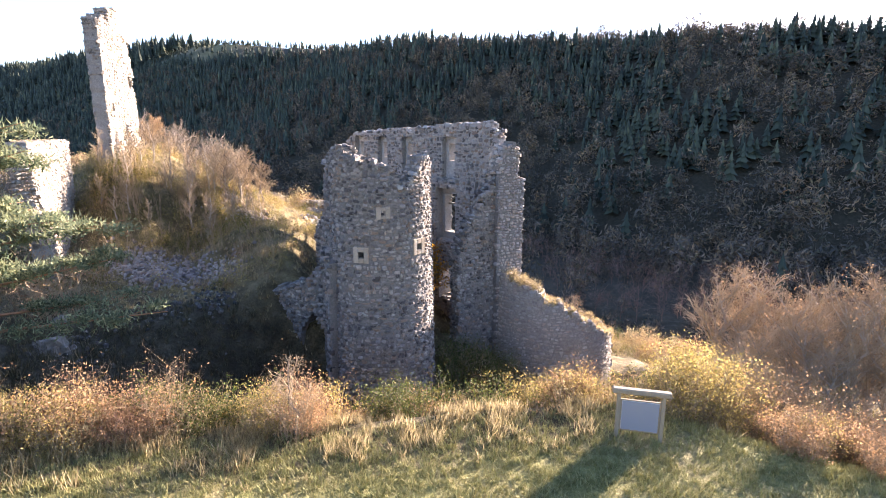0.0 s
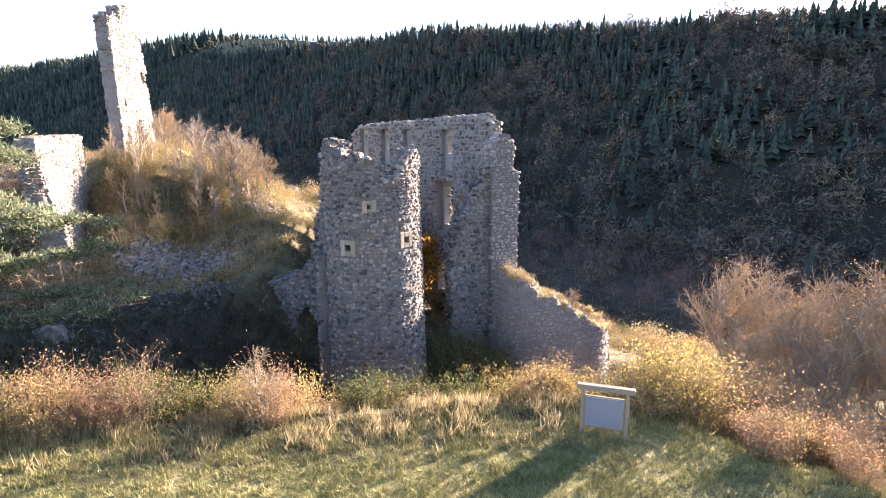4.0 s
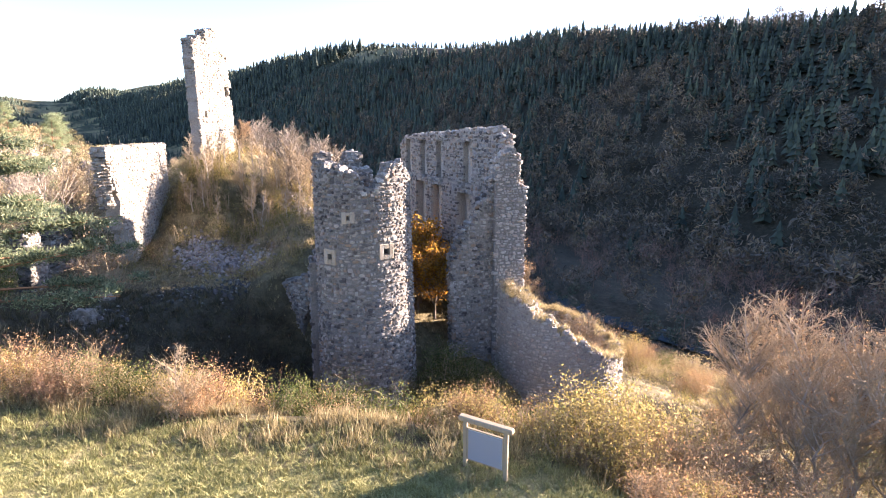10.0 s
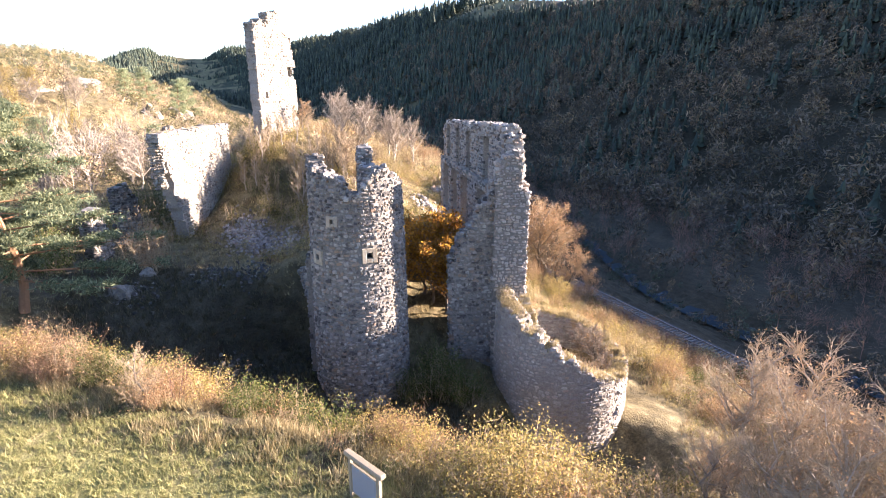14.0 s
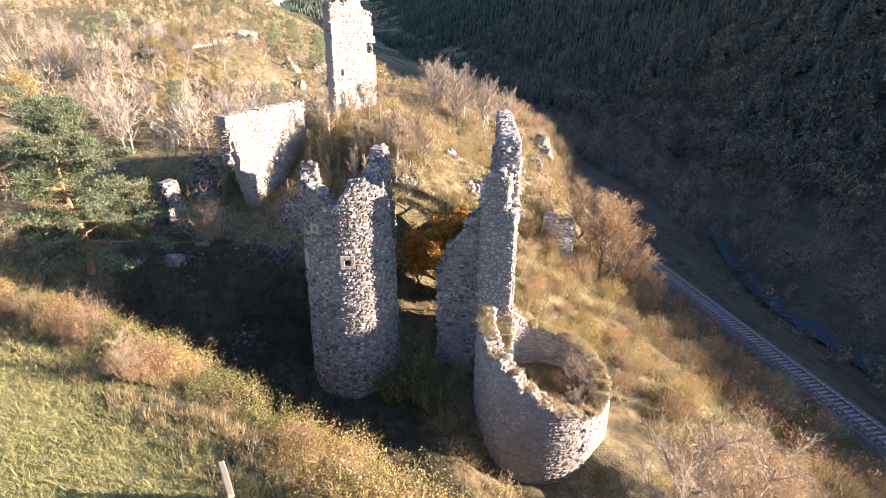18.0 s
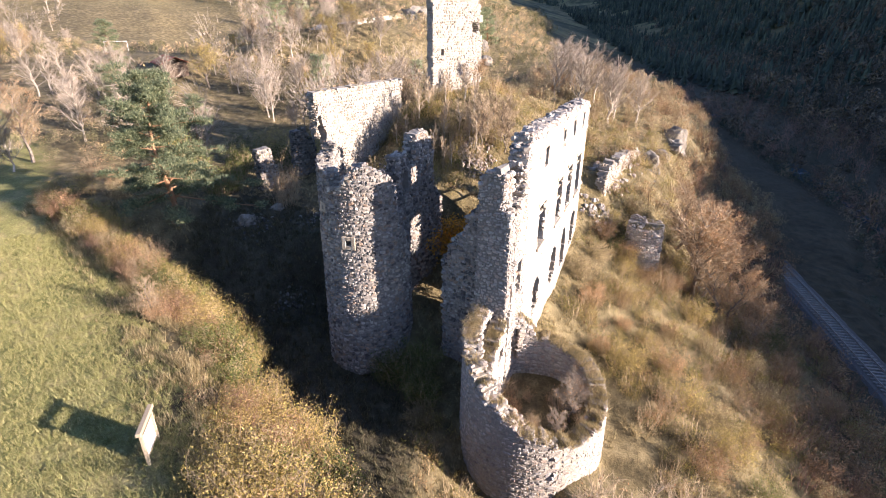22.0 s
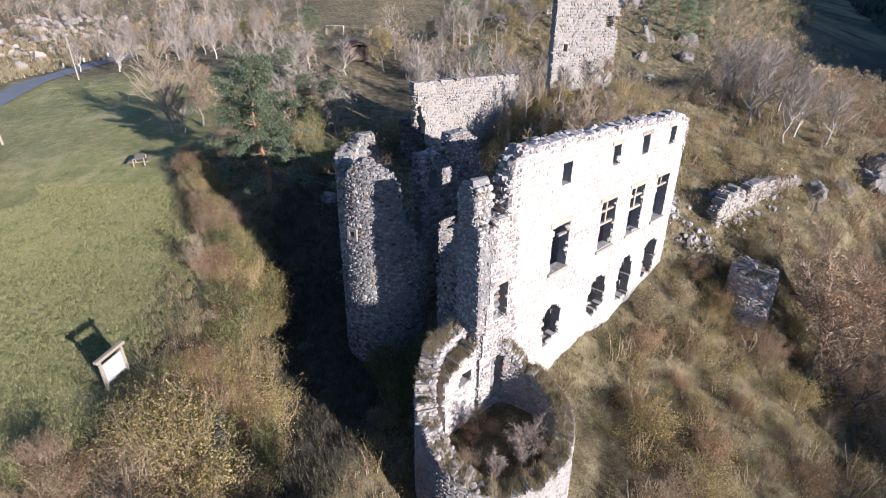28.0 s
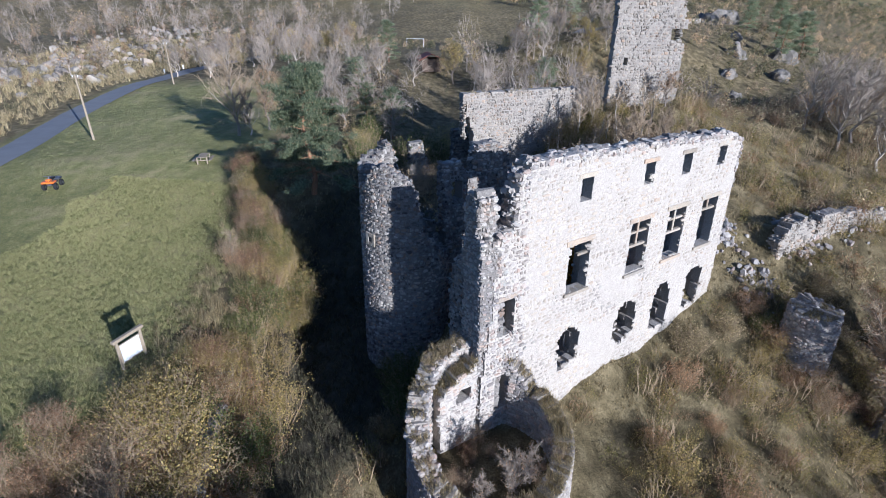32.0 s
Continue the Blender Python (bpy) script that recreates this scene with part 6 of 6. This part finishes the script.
shore = [(x + float(bend(np.array(-0.817 * (x - RAIL.x) + 0.576 * (y - RAIL.y)))) * 0.576, y + float(bend(np.array(-0.817 * (x - RAIL.x) + 0.576 * (y - RAIL.y)))) * 0.817, s) for x, y, s in shore]
scatter("leafy_wood", "dark alders and willows on the river bank", "forest", ROUND, shore[::2], M_SPRUCE, 91)
scatter("leafy_wood", "brown bushes on the river bank", "forest", ROUND, shore[1::2], M_WOODS, 92)
scatter("leafy_wood", "bushes along the river", "forest", ROUND, bank[::2], M_WOODS, 77)
scatter("bare_wood", "pale leafless trees along the river", "forest", BARECROWN, bank[1::2], M_REDTWIG, 79)


M_FARGREEN = leaf_material("far_green", [(0.0, (0.12, 0.12, 0.06)), (0.6, (0.19, 0.175, 0.085)), (1.0, (0.27, 0.235, 0.12))], 0.3, 0.1)
scatter("far_scrub", "olive and brown scrub on the far slopes", "scrub", ROUND, [e for k, e in enumerate(far) if k % 2], M_FARGREEN, 65)
scatter("far_scrub", "tawny scrub on the far slopes", "scrub", ROUND, [e for k, e in enumerate(far) if k % 2 == 0], M_FARLEAF, 66)
west = []
for _ in range(1500):
    x, y = R.uniform(-330, -44), R.uniform(-190, 64)
    if (y < 0.10 * (-30 - x) + 4 and y > -42 and x > -92) or (x < -90 and -8 < y < 44 and x > -290) or in_clearing(x, y):
        continue
    if y < -16 and R.uniform() < 0.5:
        continue
    west.append((x, y, R.uniform(4.5, 9.5)))
hill = []
for _ in range(1500):
    x, y = R.uniform(-720, -225), R.uniform(-220, 420)
    if q_of(x, y) > 30 and noise.noise(Vector((x / 60, y / 60, 5))) > 0.0:
        hill.append((x, y, R.uniform(5, 10)))
scatter("leafy_wood", "copses on the far western hill", "forest", ROUND, hill, M_FARGREEN, 83)
scatter("bare_wood", "grey-brown leafless woods beyond the lane", "forest", BARECROWN, west, M_FARTWIG, 78)
under = []
for _ in range(3000):
    x, y = R.uniform(-150, -30), R.uniform(-36, 66)
    if (y < 0.10 * (-30 - x) + 1.0 and x > -88) or (x < -95 and 0 < y < 36) or (x > -40 and y > 30):
        continue
    if in_clearing(x, y):
        if math.hypot(x + 97, y - 19) > 6 and x > -94:
            under.append((x, y, R.uniform(0.6, 1.3)))
        continue
    under.append((x, y, R.uniform(1.4, 3.4)))
bank_scrub = pick(900, -210, -10, -120, -22, lambda x, y: y < lane_y(x) - 9, 1.2, 3.4, 121)
scatter("scrub", "tawny bracken and brush on the bank beyond the lane", "scrub", FINE, bank_scrub[::2], M_RUST, 122)
scatter("scrub", "olive brush on the bank beyond the lane", "scrub", FINE, bank_scrub[1::2], M_FARGREEN, 123)
scatter_stones("rubble", "grey boulders strewn over the hillside beyond the lane", 260, [(-90, -62, 22), (-120, -55, 26), (-60, -60, 16), (-140, -70, 24)], 1.6, M_GREY, 124)
scatter("scrub", "olive thicket under the trees of the wood", "scrub", FINE, under[::2], M_FARGREEN, 84)
scatter("scrub", "brown thicket under the trees of the wood", "scrub", FINE, under[1::2], M_FARLEAF, 85)
scatter("leafy_wood", "thinning autumn leaves in the far woods", "forest", FINE, west[::2], M_FARLEAF, 79)


# ---- river and railway ----
def strip(name, ws, a, b, z, mat, curve=True):
    v, f = [], []
    for k, w in enumerate(ws):
        o = float(bend(np.array(w))) if curve else 0.0
        for d in (a, b):
            dd = d + o
            v.append((RAIL.x + w * RAIL_U.x + dd * 0.576, RAIL.y + w * RAIL_U.y + dd * 0.817, z))
        if k:
            n = 2 * k
            f.append((n - 2, n - 1, n + 1, n))
    return mesh_object(name, v, f, mat)


wm, wnt, wb = material("water", 0.6)
wb.inputs["Base Color"].default_value = (0.03, 0.05, 0.055, 1)
wb.inputs["Specular IOR Level"].default_value = 0.06
foam = noise_at(wnt, 0.35, 6.0)
wc = ramp(wnt, foam, [(0.62, (0.02, 0.035, 0.045)), (0.72, (0.3, 0.33, 0.36))])
wnt.links.new(wc, wb.inputs["Base Color"])
bump(wnt, wb, noise_at(wnt, 2.0, 4.0), 0.5, 0.1)
river = strip("water", np.linspace(-200, 400, 121), 14.5, 19.5, -22.35, wm)
tagged(river, "stony river with white rapids in the shaded valley", "river", kind="structure")

bm_, bnt, bb = material("ballast", 0.95)
bn = noise_at(bnt, 9.0, 5.0)
bnt.links.new(ramp(bnt, bn, [(0.3, (0.045, 0.045, 0.045)), (0.7, (0.13, 0.125, 0.12))]), bb.inputs["Base Color"])
bump(bnt, bb, bn, 1.0, 0.08)
rm, rnt, rb = material("rail_steel", 0.35)
rb.inputs["Metallic"].default_value = 0.9
rn = noise_at(rnt, 5.0, 4.0)
rnt.links.new(ramp(rnt, rn, [(0.35, (0.16, 0.11, 0.08)), (0.65, (0.32, 0.28, 0.25))]), rb.inputs["Base Color"])
sm, snt, sb = material("sleeper_concrete", 0.9)
sn = noise_at(snt, 6.0, 5.0)
snt.links.new(ramp(snt, sn, [(0.3, (0.12, 0.11, 0.10)), (0.7, (0.26, 0.245, 0.225))]), sb.inputs["Base Color"])

track = thing_at("railway_track", 0, 0, 0, "single railway track on a ballast bed in the valley", "railway")


def rail_bend(w):
    """The line runs straighter than the river and passes into a cutting."""
    return 14 * float(ss(34, 90, np.array(w)))


def sweep(name, profile, ws, mat):
    v, f, k = [], [], len(profile)
    for i, w in enumerate(ws):
        o = rail_bend(w)
        for d, z in profile:
            v.append((RAIL.x + w * RAIL_U.x + (d + o) * 0.576, RAIL.y + w * RAIL_U.y + (d + o) * 0.817, z))
        if i:
            for j in range(k):
                a, b = (i - 1) * k + j, (i - 1) * k + (j + 1) % k
                f.append((a, b, b + k, a + k))
    return mesh_object(name, v, f, mat, track)


ws = np.linspace(-70, 60, 131)
sweep("ballast", [(-2.9, -19.0), (-1.7, -18.22), (1.7, -18.22), (2.9, -19.0)], ws, bm_)
for g in (-0.7525, 0.7525):
    sweep("rail", [(g - 0.07, -18.08), (g - 0.02, -18.06), (g - 0.036, -17.95), (g + 0.036, -17.95), (g + 0.02, -18.06), (g + 0.07, -18.08)], ws, rm)
sl_me = bpy.data.meshes.new("sleeper")
sbm = box_mesh([(-0.13, 0.13, -1.25, 1.25, -0.08, 0.1)], 0.025)
sbm.to_mesh(sl_me)
sbm.free()
sl_me.materials.append(sm)
for k in range(150):
    w = -42 + 0.6 * k
    o = rail_bend(w)
    sl = new("sleeper", sl_me)
    sl.parent = track
    slope_w = (rail_bend(w + .1) - o) / .1
    sl.matrix_basis = Matrix.Translation((RAIL.x + w * RAIL_U.x + o * 0.576, RAIL.y + w * RAIL_U.y + o * 0.817, -18.18)) @ Matrix.Rotation(math.atan2(RAIL_U.y, RAIL_U.x) - math.atan(slope_w), 4, 'Z')


# ---- things on the lawn ----
def wood_material(name, a, c2):
    m, nt, b = material(name, 0.8)
    tc = nt.nodes.new("ShaderNodeTexCoord")
    mp = nt.nodes.new("ShaderNodeMapping")
    mp.inputs["Scale"].default_value = (1, 1, 0.12)
    nt.links.new(tc.outputs["Object"], mp.inputs[0])
    n = noise_at(nt, 25.0, 5.0, mp.outputs[0])
    nt.links.new(mixed(nt, n, a, c2), b.inputs["Base Color"])
    bump(nt, b, n, 0.4, 0.01)
    return m


M_WOOD = wood_material("weathered_wood", (0.19, 0.15, 0.10), (0.36, 0.30, 0.21))
M_PANEL, pnt, pb = material("panel", 0.25)
pn = noise_at(pnt, 2.0, 3.0)
pnt.links.new(ramp(pnt, pn, [(0.3, (0.50, 0.51, 0.52)), (0.7, (0.62, 0.62, 0.61))]), pb.inputs["Base Color"])
M_PRINT, qnt, qb = material("panel_print", 0.4)
qb.inputs["Base Color"].default_value = (0.23, 0.245, 0.28, 1)

M_WHITE, _, whb = material("white_paint", 0.5)
whb.inputs["Base Color"].default_value = (0.75, 0.75, 0.72, 1)
sign = new("information_board")
sign.empty_display_size = 0.3
sx0, sy0, sx1, sy1 = 5.62, 15.42, 6.92, 15.1
sang = math.atan2(sy1 - sy0, sx1 - sx0)
sign.matrix_basis = Matrix.Translation(((sx0 + sx1) / 2, (sy0 + sy1) / 2, land_at(6.3, 15.2) - 0.1)) @ Matrix.Rotation(sang, 4, 'Z')
tagged(sign, "wooden information board with a pale panel on the lawn", "information board")
for px in (-0.67, 0.67):
    part("post", box_mesh([(px - 0.06, px + 0.06, -0.06, 0.06, -0.1, 1.66)], 0.012), M_WOOD, sign)
part("top_beam", box_mesh([(-0.88, 0.88, -0.11, 0.11, 1.663, 1.83)], 0.03), M_WOOD, sign)
part("panel", box_mesh([(-0.56, 0.56, -0.03, 0.01, 0.42, 1.42)], 0.004), M_PANEL, sign, "pale metal panel")
for px in (-0.585, 0.585):
    part("panel_frame", box_mesh([(px - 0.022, px + 0.022, -0.035, 0.035, 0.38, 1.46)], 0.006), M_WOOD, sign)
for pz in (0.4, 1.44):
    part("panel_frame", box_mesh([(-0.56, 0.56, -0.035, 0.035, pz - 0.018, pz + 0.018)], 0.006), M_WOOD, sign)
for z0, z1 in ((0.48, 0.88), (0.94, 1.36)):
    part("print_field", box_mesh([(-0.5, 0.5, 0.012, 0.016, z0, z1)], 0), M_WHITE, sign, "white field on the side away from the lawn")
part("rear_panel", box_mesh([(-0.555, 0.555, -0.045, -0.032, 0.43, 1.41)], 0.003), M_PRINT, sign, "grey panel on the side towards the lawn")


def cylinder(bm, p0, p1, r0, r1, seg=12):
    p0, p1 = Vector(p0), Vector(p1)
    d = p1 - p0
    m = Matrix.Translation((p0 + p1) / 2) @ d.to_track_quat('Z', 'Y').to_matrix().to_4x4()
    bmesh.ops.create_cone(bm, cap_ends=True, segments=seg, radius1=r0, radius2=r1, depth=d.length, matrix=m)


for x, y in ((-27.6, -12.0), (-65.4, -25.2), (-118, -28)):
    pole = new("utility_pole")
    pole.location = (x, y, land_at(x, y) - 0.2)
    tagged(pole, "tall weathered wooden utility pole beside the lane", "utility pole", group="utility poles")
    b = bmesh.new()
    cylinder(b, (0, 0, 0), (0.15, 0, 7.2), 0.14, 0.09)
    part("mast", b, M_WOOD, pole)
    for k in (-0.3, 0.0, 0.3):
        b = bmesh.new()
        cylinder(b, (0.15, k, 6.9), (0.15, k, 7.15), 0.035, 0.05, 8)
        part("insulator", b, M_PANEL, pole)
    part("cross_arm", box_mesh([(0.08, 0.2, -0.45, 0.45, 6.8, 6.898)], 0.01), M_WOOD, pole)

M_TYRE, _, tb = material("black_rubber", 0.8)
tb.inputs["Base Color"].default_value = (0.02, 0.02, 0.02, 1)
M_ORANGEPAINT, _, ob_ = material("orange_paint", 0.35)
ob_.inputs["Base Color"].default_value = (0.65, 0.16, 0.02, 1)
M_GREYMETAL, _, gb = material("grey_metal", 0.45)
gb.inputs["Base Color"].default_value = (0.12, 0.12, 0.13, 1)
gb.inputs["Metallic"].default_value = 0.6
quad = new("quad_bike")
quad.matrix_basis = Matrix.Translation((-14.0, -5.7, land_at(-14.0, -5.7))) @ Matrix.Rotation(0.35, 4, 'Z')
tagged(quad, "orange and black quad bike parked on the lawn", "quad bike")
for wx in (-0.62, 0.62):
    for wy in (-0.45, 0.45):
        b = bmesh.new()
        cylinder(b, (wx, wy - 0.12, 0.3), (wx, wy + 0.12, 0.3), 0.3, 0.3, 18)
        bmesh.ops.bevel(b, geom=b.edges[:], offset=0.04, segments=1, affect='EDGES')
        wheel = part("wheel", b, M_TYRE, quad)
        b = bmesh.new()
        cylinder(b, (wx, wy - 0.125, 0.3), (wx, wy + 0.125, 0.3), 0.15, 0.15, 12)
        part("rim", b, M_GREYMETAL, wheel)
part("chassis", box_mesh([(-0.7, 0.7, -0.2, 0.2, 0.35, 0.55)], 0.04), M_GREYMETAL, quad)
part("front_fairing", box_mesh([(0.28, 0.95, -0.5, 0.5, 0.62, 0.78), (0.35, 0.7, -0.2, 0.2, 0.55, 0.95)], 0.06), M_ORANGEPAINT, quad)
part("rear_fairing", box_mesh([(-0.95, -0.3, -0.5, 0.5, 0.62, 0.78)], 0.06), M_GREYMETAL, quad)
part("saddle", box_mesh([(-0.55, 0.3, -0.16, 0.16, 0.75, 0.92)], 0.06), M_TYRE, quad)
b = bmesh.new()
cylinder(b, (0.4, 0, 0.8), (0.3, 0, 1.12), 0.03, 0.03, 8)
cylinder(b, (0.3, -0.4, 1.14), (0.3, 0.4, 1.14), 0.025, 0.025, 8)
part("handlebar", b, M_GREYMETAL, quad)
for rx in (-0.95, 0.5):
    part("rack", box_mesh([(rx, rx + 0.45, -0.38 + 0.19 * k, -0.35 + 0.19 * k, 0.83, 0.86) for k in range(5)], 0), M_GREYMETAL, quad)

table = new("picnic_table")
table.matrix_basis = Matrix.Translation((-21.3, 4.4, land_at(-21.3, 4.4) - 0.02)) @ Matrix.Rotation(0.3, 4, 'Z')
tagged(table, "grey wooden picnic table in the pine's shade", "picnic table")
for k in range(5):
    part("board", box_mesh([(-0.9, 0.9, -0.36 + 0.15 * k, -0.23 + 0.15 * k, 0.71, 0.75)], 0.005), M_WOOD, table)
for sy in (-0.75, 0.75):
    part("bench", box_mesh([(-0.9, 0.9, sy - 0.14, sy + 0.14, 0.42, 0.46)], 0.005), M_WOOD, table)
for sx in (-0.65, 0.65):
    part("frame", box_mesh([(sx - 0.05, sx + 0.05, -0.8, 0.8, 0.36, 0.418), (sx - 0.045, sx + 0.045, -0.5, -0.4, 0, 0.71), (sx - 0.045, sx + 0.045, 0.4, 0.5, 0, 0.71)], 0.005), M_WOOD, table)


# ---- lane, far road, hut and goal ----
def road_strip(name, points, width, mat, lift=0.06):
    pts = []
    for (xa, ya), (xb, yb) in zip(points, points[1:]):
        n = max(2, int(math.hypot(xb - xa, yb - ya) / 1.5))
        pts += [(xa + (xb - xa) * k / n, ya + (yb - ya) * k / n) for k in range(n)]
    pts.append(points[-1])
    for _ in range(6):
        pts = [pts[0]] + [((a[0] + 2 * b[0] + c[0]) / 4, (a[1] + 2 * b[1] + c[1]) / 4) for a, b, c in zip(pts, pts[1:], pts[2:])] + [pts[-1]]
    v, f = [], []
    cols = 5
    for k, (x, y) in enumerate(pts):
        a, b = pts[max(0, k - 1)], pts[min(len(pts) - 1, k + 1)]
        d = Vector((b[0] - a[0], b[1] - a[1])).normalized()
        zc = max(land_at(x - d.y * e, y + d.x * e) for e in (-width / 2, 0, width / 2))
        for c in range(cols):
            e = (c / (cols - 1) - 0.5) * width
            px, py = x - d.y * e, y + d.x * e
            v.append((px, py, zc + lift - 0.04 * abs(e) / width))
        if k:
            for c in range(cols - 1):
                n = k * cols + c
                f.append((n - cols, n - cols + 1, n + 1, n))
    return mesh_object(name, v, f, mat, smooth=True)


am, ant, ab = material("asphalt", 0.85)
an = noise_at(ant, 0.6, 4.0)
an2 = noise_at(ant, 30.0, 4.0)
ant.links.new(mixed(ant, an2, ramp(ant, an, [(0.3, (0.10, 0.105, 0.115)), (0.7, (0.16, 0.165, 0.175))]), (0.2, 0.2, 0.2)), ab.inputs["Base Color"])
lane = road_strip("road", [(0, -14.5), (-14, -15.5), (-24, -18), (-41, -25), (-64, -31), (-86, -33), (-105, -28), (-125, -15)], 3.6, am)
tagged(lane, "narrow grey tarmac lane curving past the lawn", "road", kind="structure")
far_road = road_strip("road", [(-97, 49), (-110, 59), (-124, 69), (-140, 80), (-158, 92), (-172, 102)], 4.5, am)
tagged(far_road, "far road along the slope", "road", kind="structure")
for k in range(22):
    t = k / 22
    x, y = -108 - 60 * t, 61.5 + 41 * t
    para = part("parapet_stone", box_mesh([(-1.9, 1.9, -0.3, 0.3, -0.4, 0.9)], 0.06), M_PLASTER, None)
    para.matrix_basis = Matrix.Translation((x, y, land_at(x, y) + 0.15)) @ Matrix.Rotation(math.atan2(46, -68), 4, 'Z')
    tagged(para, "pale stone parapet block beside the far road", "parapet", group="road parapet")
for x, y in ((-87.5, -36.3), (-94.8, -35.2), (-104.0, -31.0), (-80, -36), (-112, -26)):
    post = part("marker_post", box_mesh([(-0.12, 0.12, -0.12, 0.12, 0, 0.9)], 0.03), M_WHITE, None)
    post.location = (x, y, land_at(x, y) - 0.05)
    tagged(post, "white roadside marker post", "marker post", group="marker posts")

M_DARKWOOD = wood_material("dark_boards", (0.07, 0.05, 0.035), (0.14, 0.10, 0.07))
hut = new("hut")
hut.matrix_basis = Matrix.Translation((-81, 18.7, land_at(-81, 18.7))) @ Matrix.Rotation(0.3, 4, 'Z')
tagged(hut, "small hut with a rusty red roof among trees", "hut")
M_REDROOF, rrnt, rrb = material("red_roof", 0.8)
rrnt.links.new(ramp(rrnt, noise_at(rrnt, 1.5, 5.0), [(0.3, (0.20, 0.07, 0.04)), (0.7, (0.34, 0.13, 0.08))]), rrb.inputs["Base Color"])
part("wall", box_mesh([(-2.6, 2.6, 1.7, 1.9, 0, 2.3), (-2.6, -2.4, -1.9, 1.697, 0, 2.3), (2.4, 2.6, -1.9, 1.697, 0, 2.3)], 0.01), M_DARKWOOD, hut)
bmr = bmesh.new()
for sgn in (-1, 1):
    vv = [bmr.verts.new(p) for p in ((-3, sgn * 2.4, 2.1), (3, sgn * 2.4, 2.1), (3, sgn * 0.004, 3.2), (-3, sgn * 0.004, 3.2), (-3, sgn * 2.4, 2.22), (3, sgn * 2.4, 2.22), (3, sgn * 0.004, 3.32), (-3, sgn * 0.004, 3.32))]
    for q in ((0, 1, 2, 3), (7, 6, 5, 4), (0, 4, 5, 1), (1, 5, 6, 2), (2, 6, 7, 3), (3, 7, 4, 0)):
        bmr.faces.new([vv[i] for i in q])
bmesh.ops.recalc_face_normals(bmr, faces=bmr.faces[:])
part("roof", bmr, M_REDROOF, hut)
goal = new("football_goal")
goal.matrix_basis = Matrix.Translation((-133, 7.6, land_at(-133, 7.6))) @ Matrix.Rotation(1.4, 4, 'Z')
tagged(goal, "white football goal on the far meadow", "football goal")
for gxp in (-2.5, 2.5):
    b = bmesh.new()
    cylinder(b, (gxp, 0, 0), (gxp, 0, 2.2), 0.07, 0.07)
    part("post", b, M_WHITE, goal)
b = bmesh.new()
cylinder(b, (-2.57, 0, 2.2), (2.57, 0, 2.2), 0.07, 0.07)
part("crossbar", b, M_WHITE, goal)

# grass on the broken rims
rim = []
for k in range(1500):
    a = R.uniform(-150, 175) if k < 700 else R.uniform(-45, 140)
    rad = LR - R.uniform(0.0, 0.9)
    rim.append((LC[0] + rad * math.cos(math.radians(a)), LC[1] + rad * math.sin(math.radians(a)), l_top(math.radians(a) * LR)))


def rim_grass(name, label, pts, seed, scale=(0.5, 0.95)):
    r = np.random.default_rng(seed)
    vs, fs, n = [], [], 0
    for x, y, z in pts:
        s = TUFTS[int(r.integers(5))]
        v = np.array([tuple(q) for q in s.v]) * r.uniform(*scale) + np.array([x, y, z - 0.05])
        vs.append(v)
        fs += [tuple(i + n for i in q) for q in s.f]
        n += len(v)
    return tagged(mesh_object(name, np.concatenate(vs).tolist(), fs, M_DRY), label, "grass", kind="stuff")


for k in range(160):
    s, d = R.uniform(0.0, 2.2), R.uniform(0.05, 0.85)
    p, t, n = chord_place(s, 0)
    rim.append((p[0] - n[0] * d, p[1] - n[1] * d, c_top(s)))
rim_grass("rim_grass", "dry grass growing on the rim of the low tower", rim, 81)
rim_grass("rim_grass", "olive grass on top of the bastion", [(-5.2 + q * math.cos(a), 53.9 + q * math.sin(a), -0.9) for a, q in zip(R.uniform(0, 6.28, 220), 1.4 * np.sqrt(R.uniform(0, 1, 220)))], 84, (0.4, 0.8))
pts = []
for k in range(420):
    s, d = R.uniform(0.2, 11.5), R.uniform(0.05, 0.95)
    p, t, n = long_place(s, 0)
    pts.append((p[0] - n[0] * d, p[1] - n[1] * d, lw_top(s)))
rim_grass("rim_grass", "brown grass on top of the long wall", pts, 82, (0.3, 0.55))
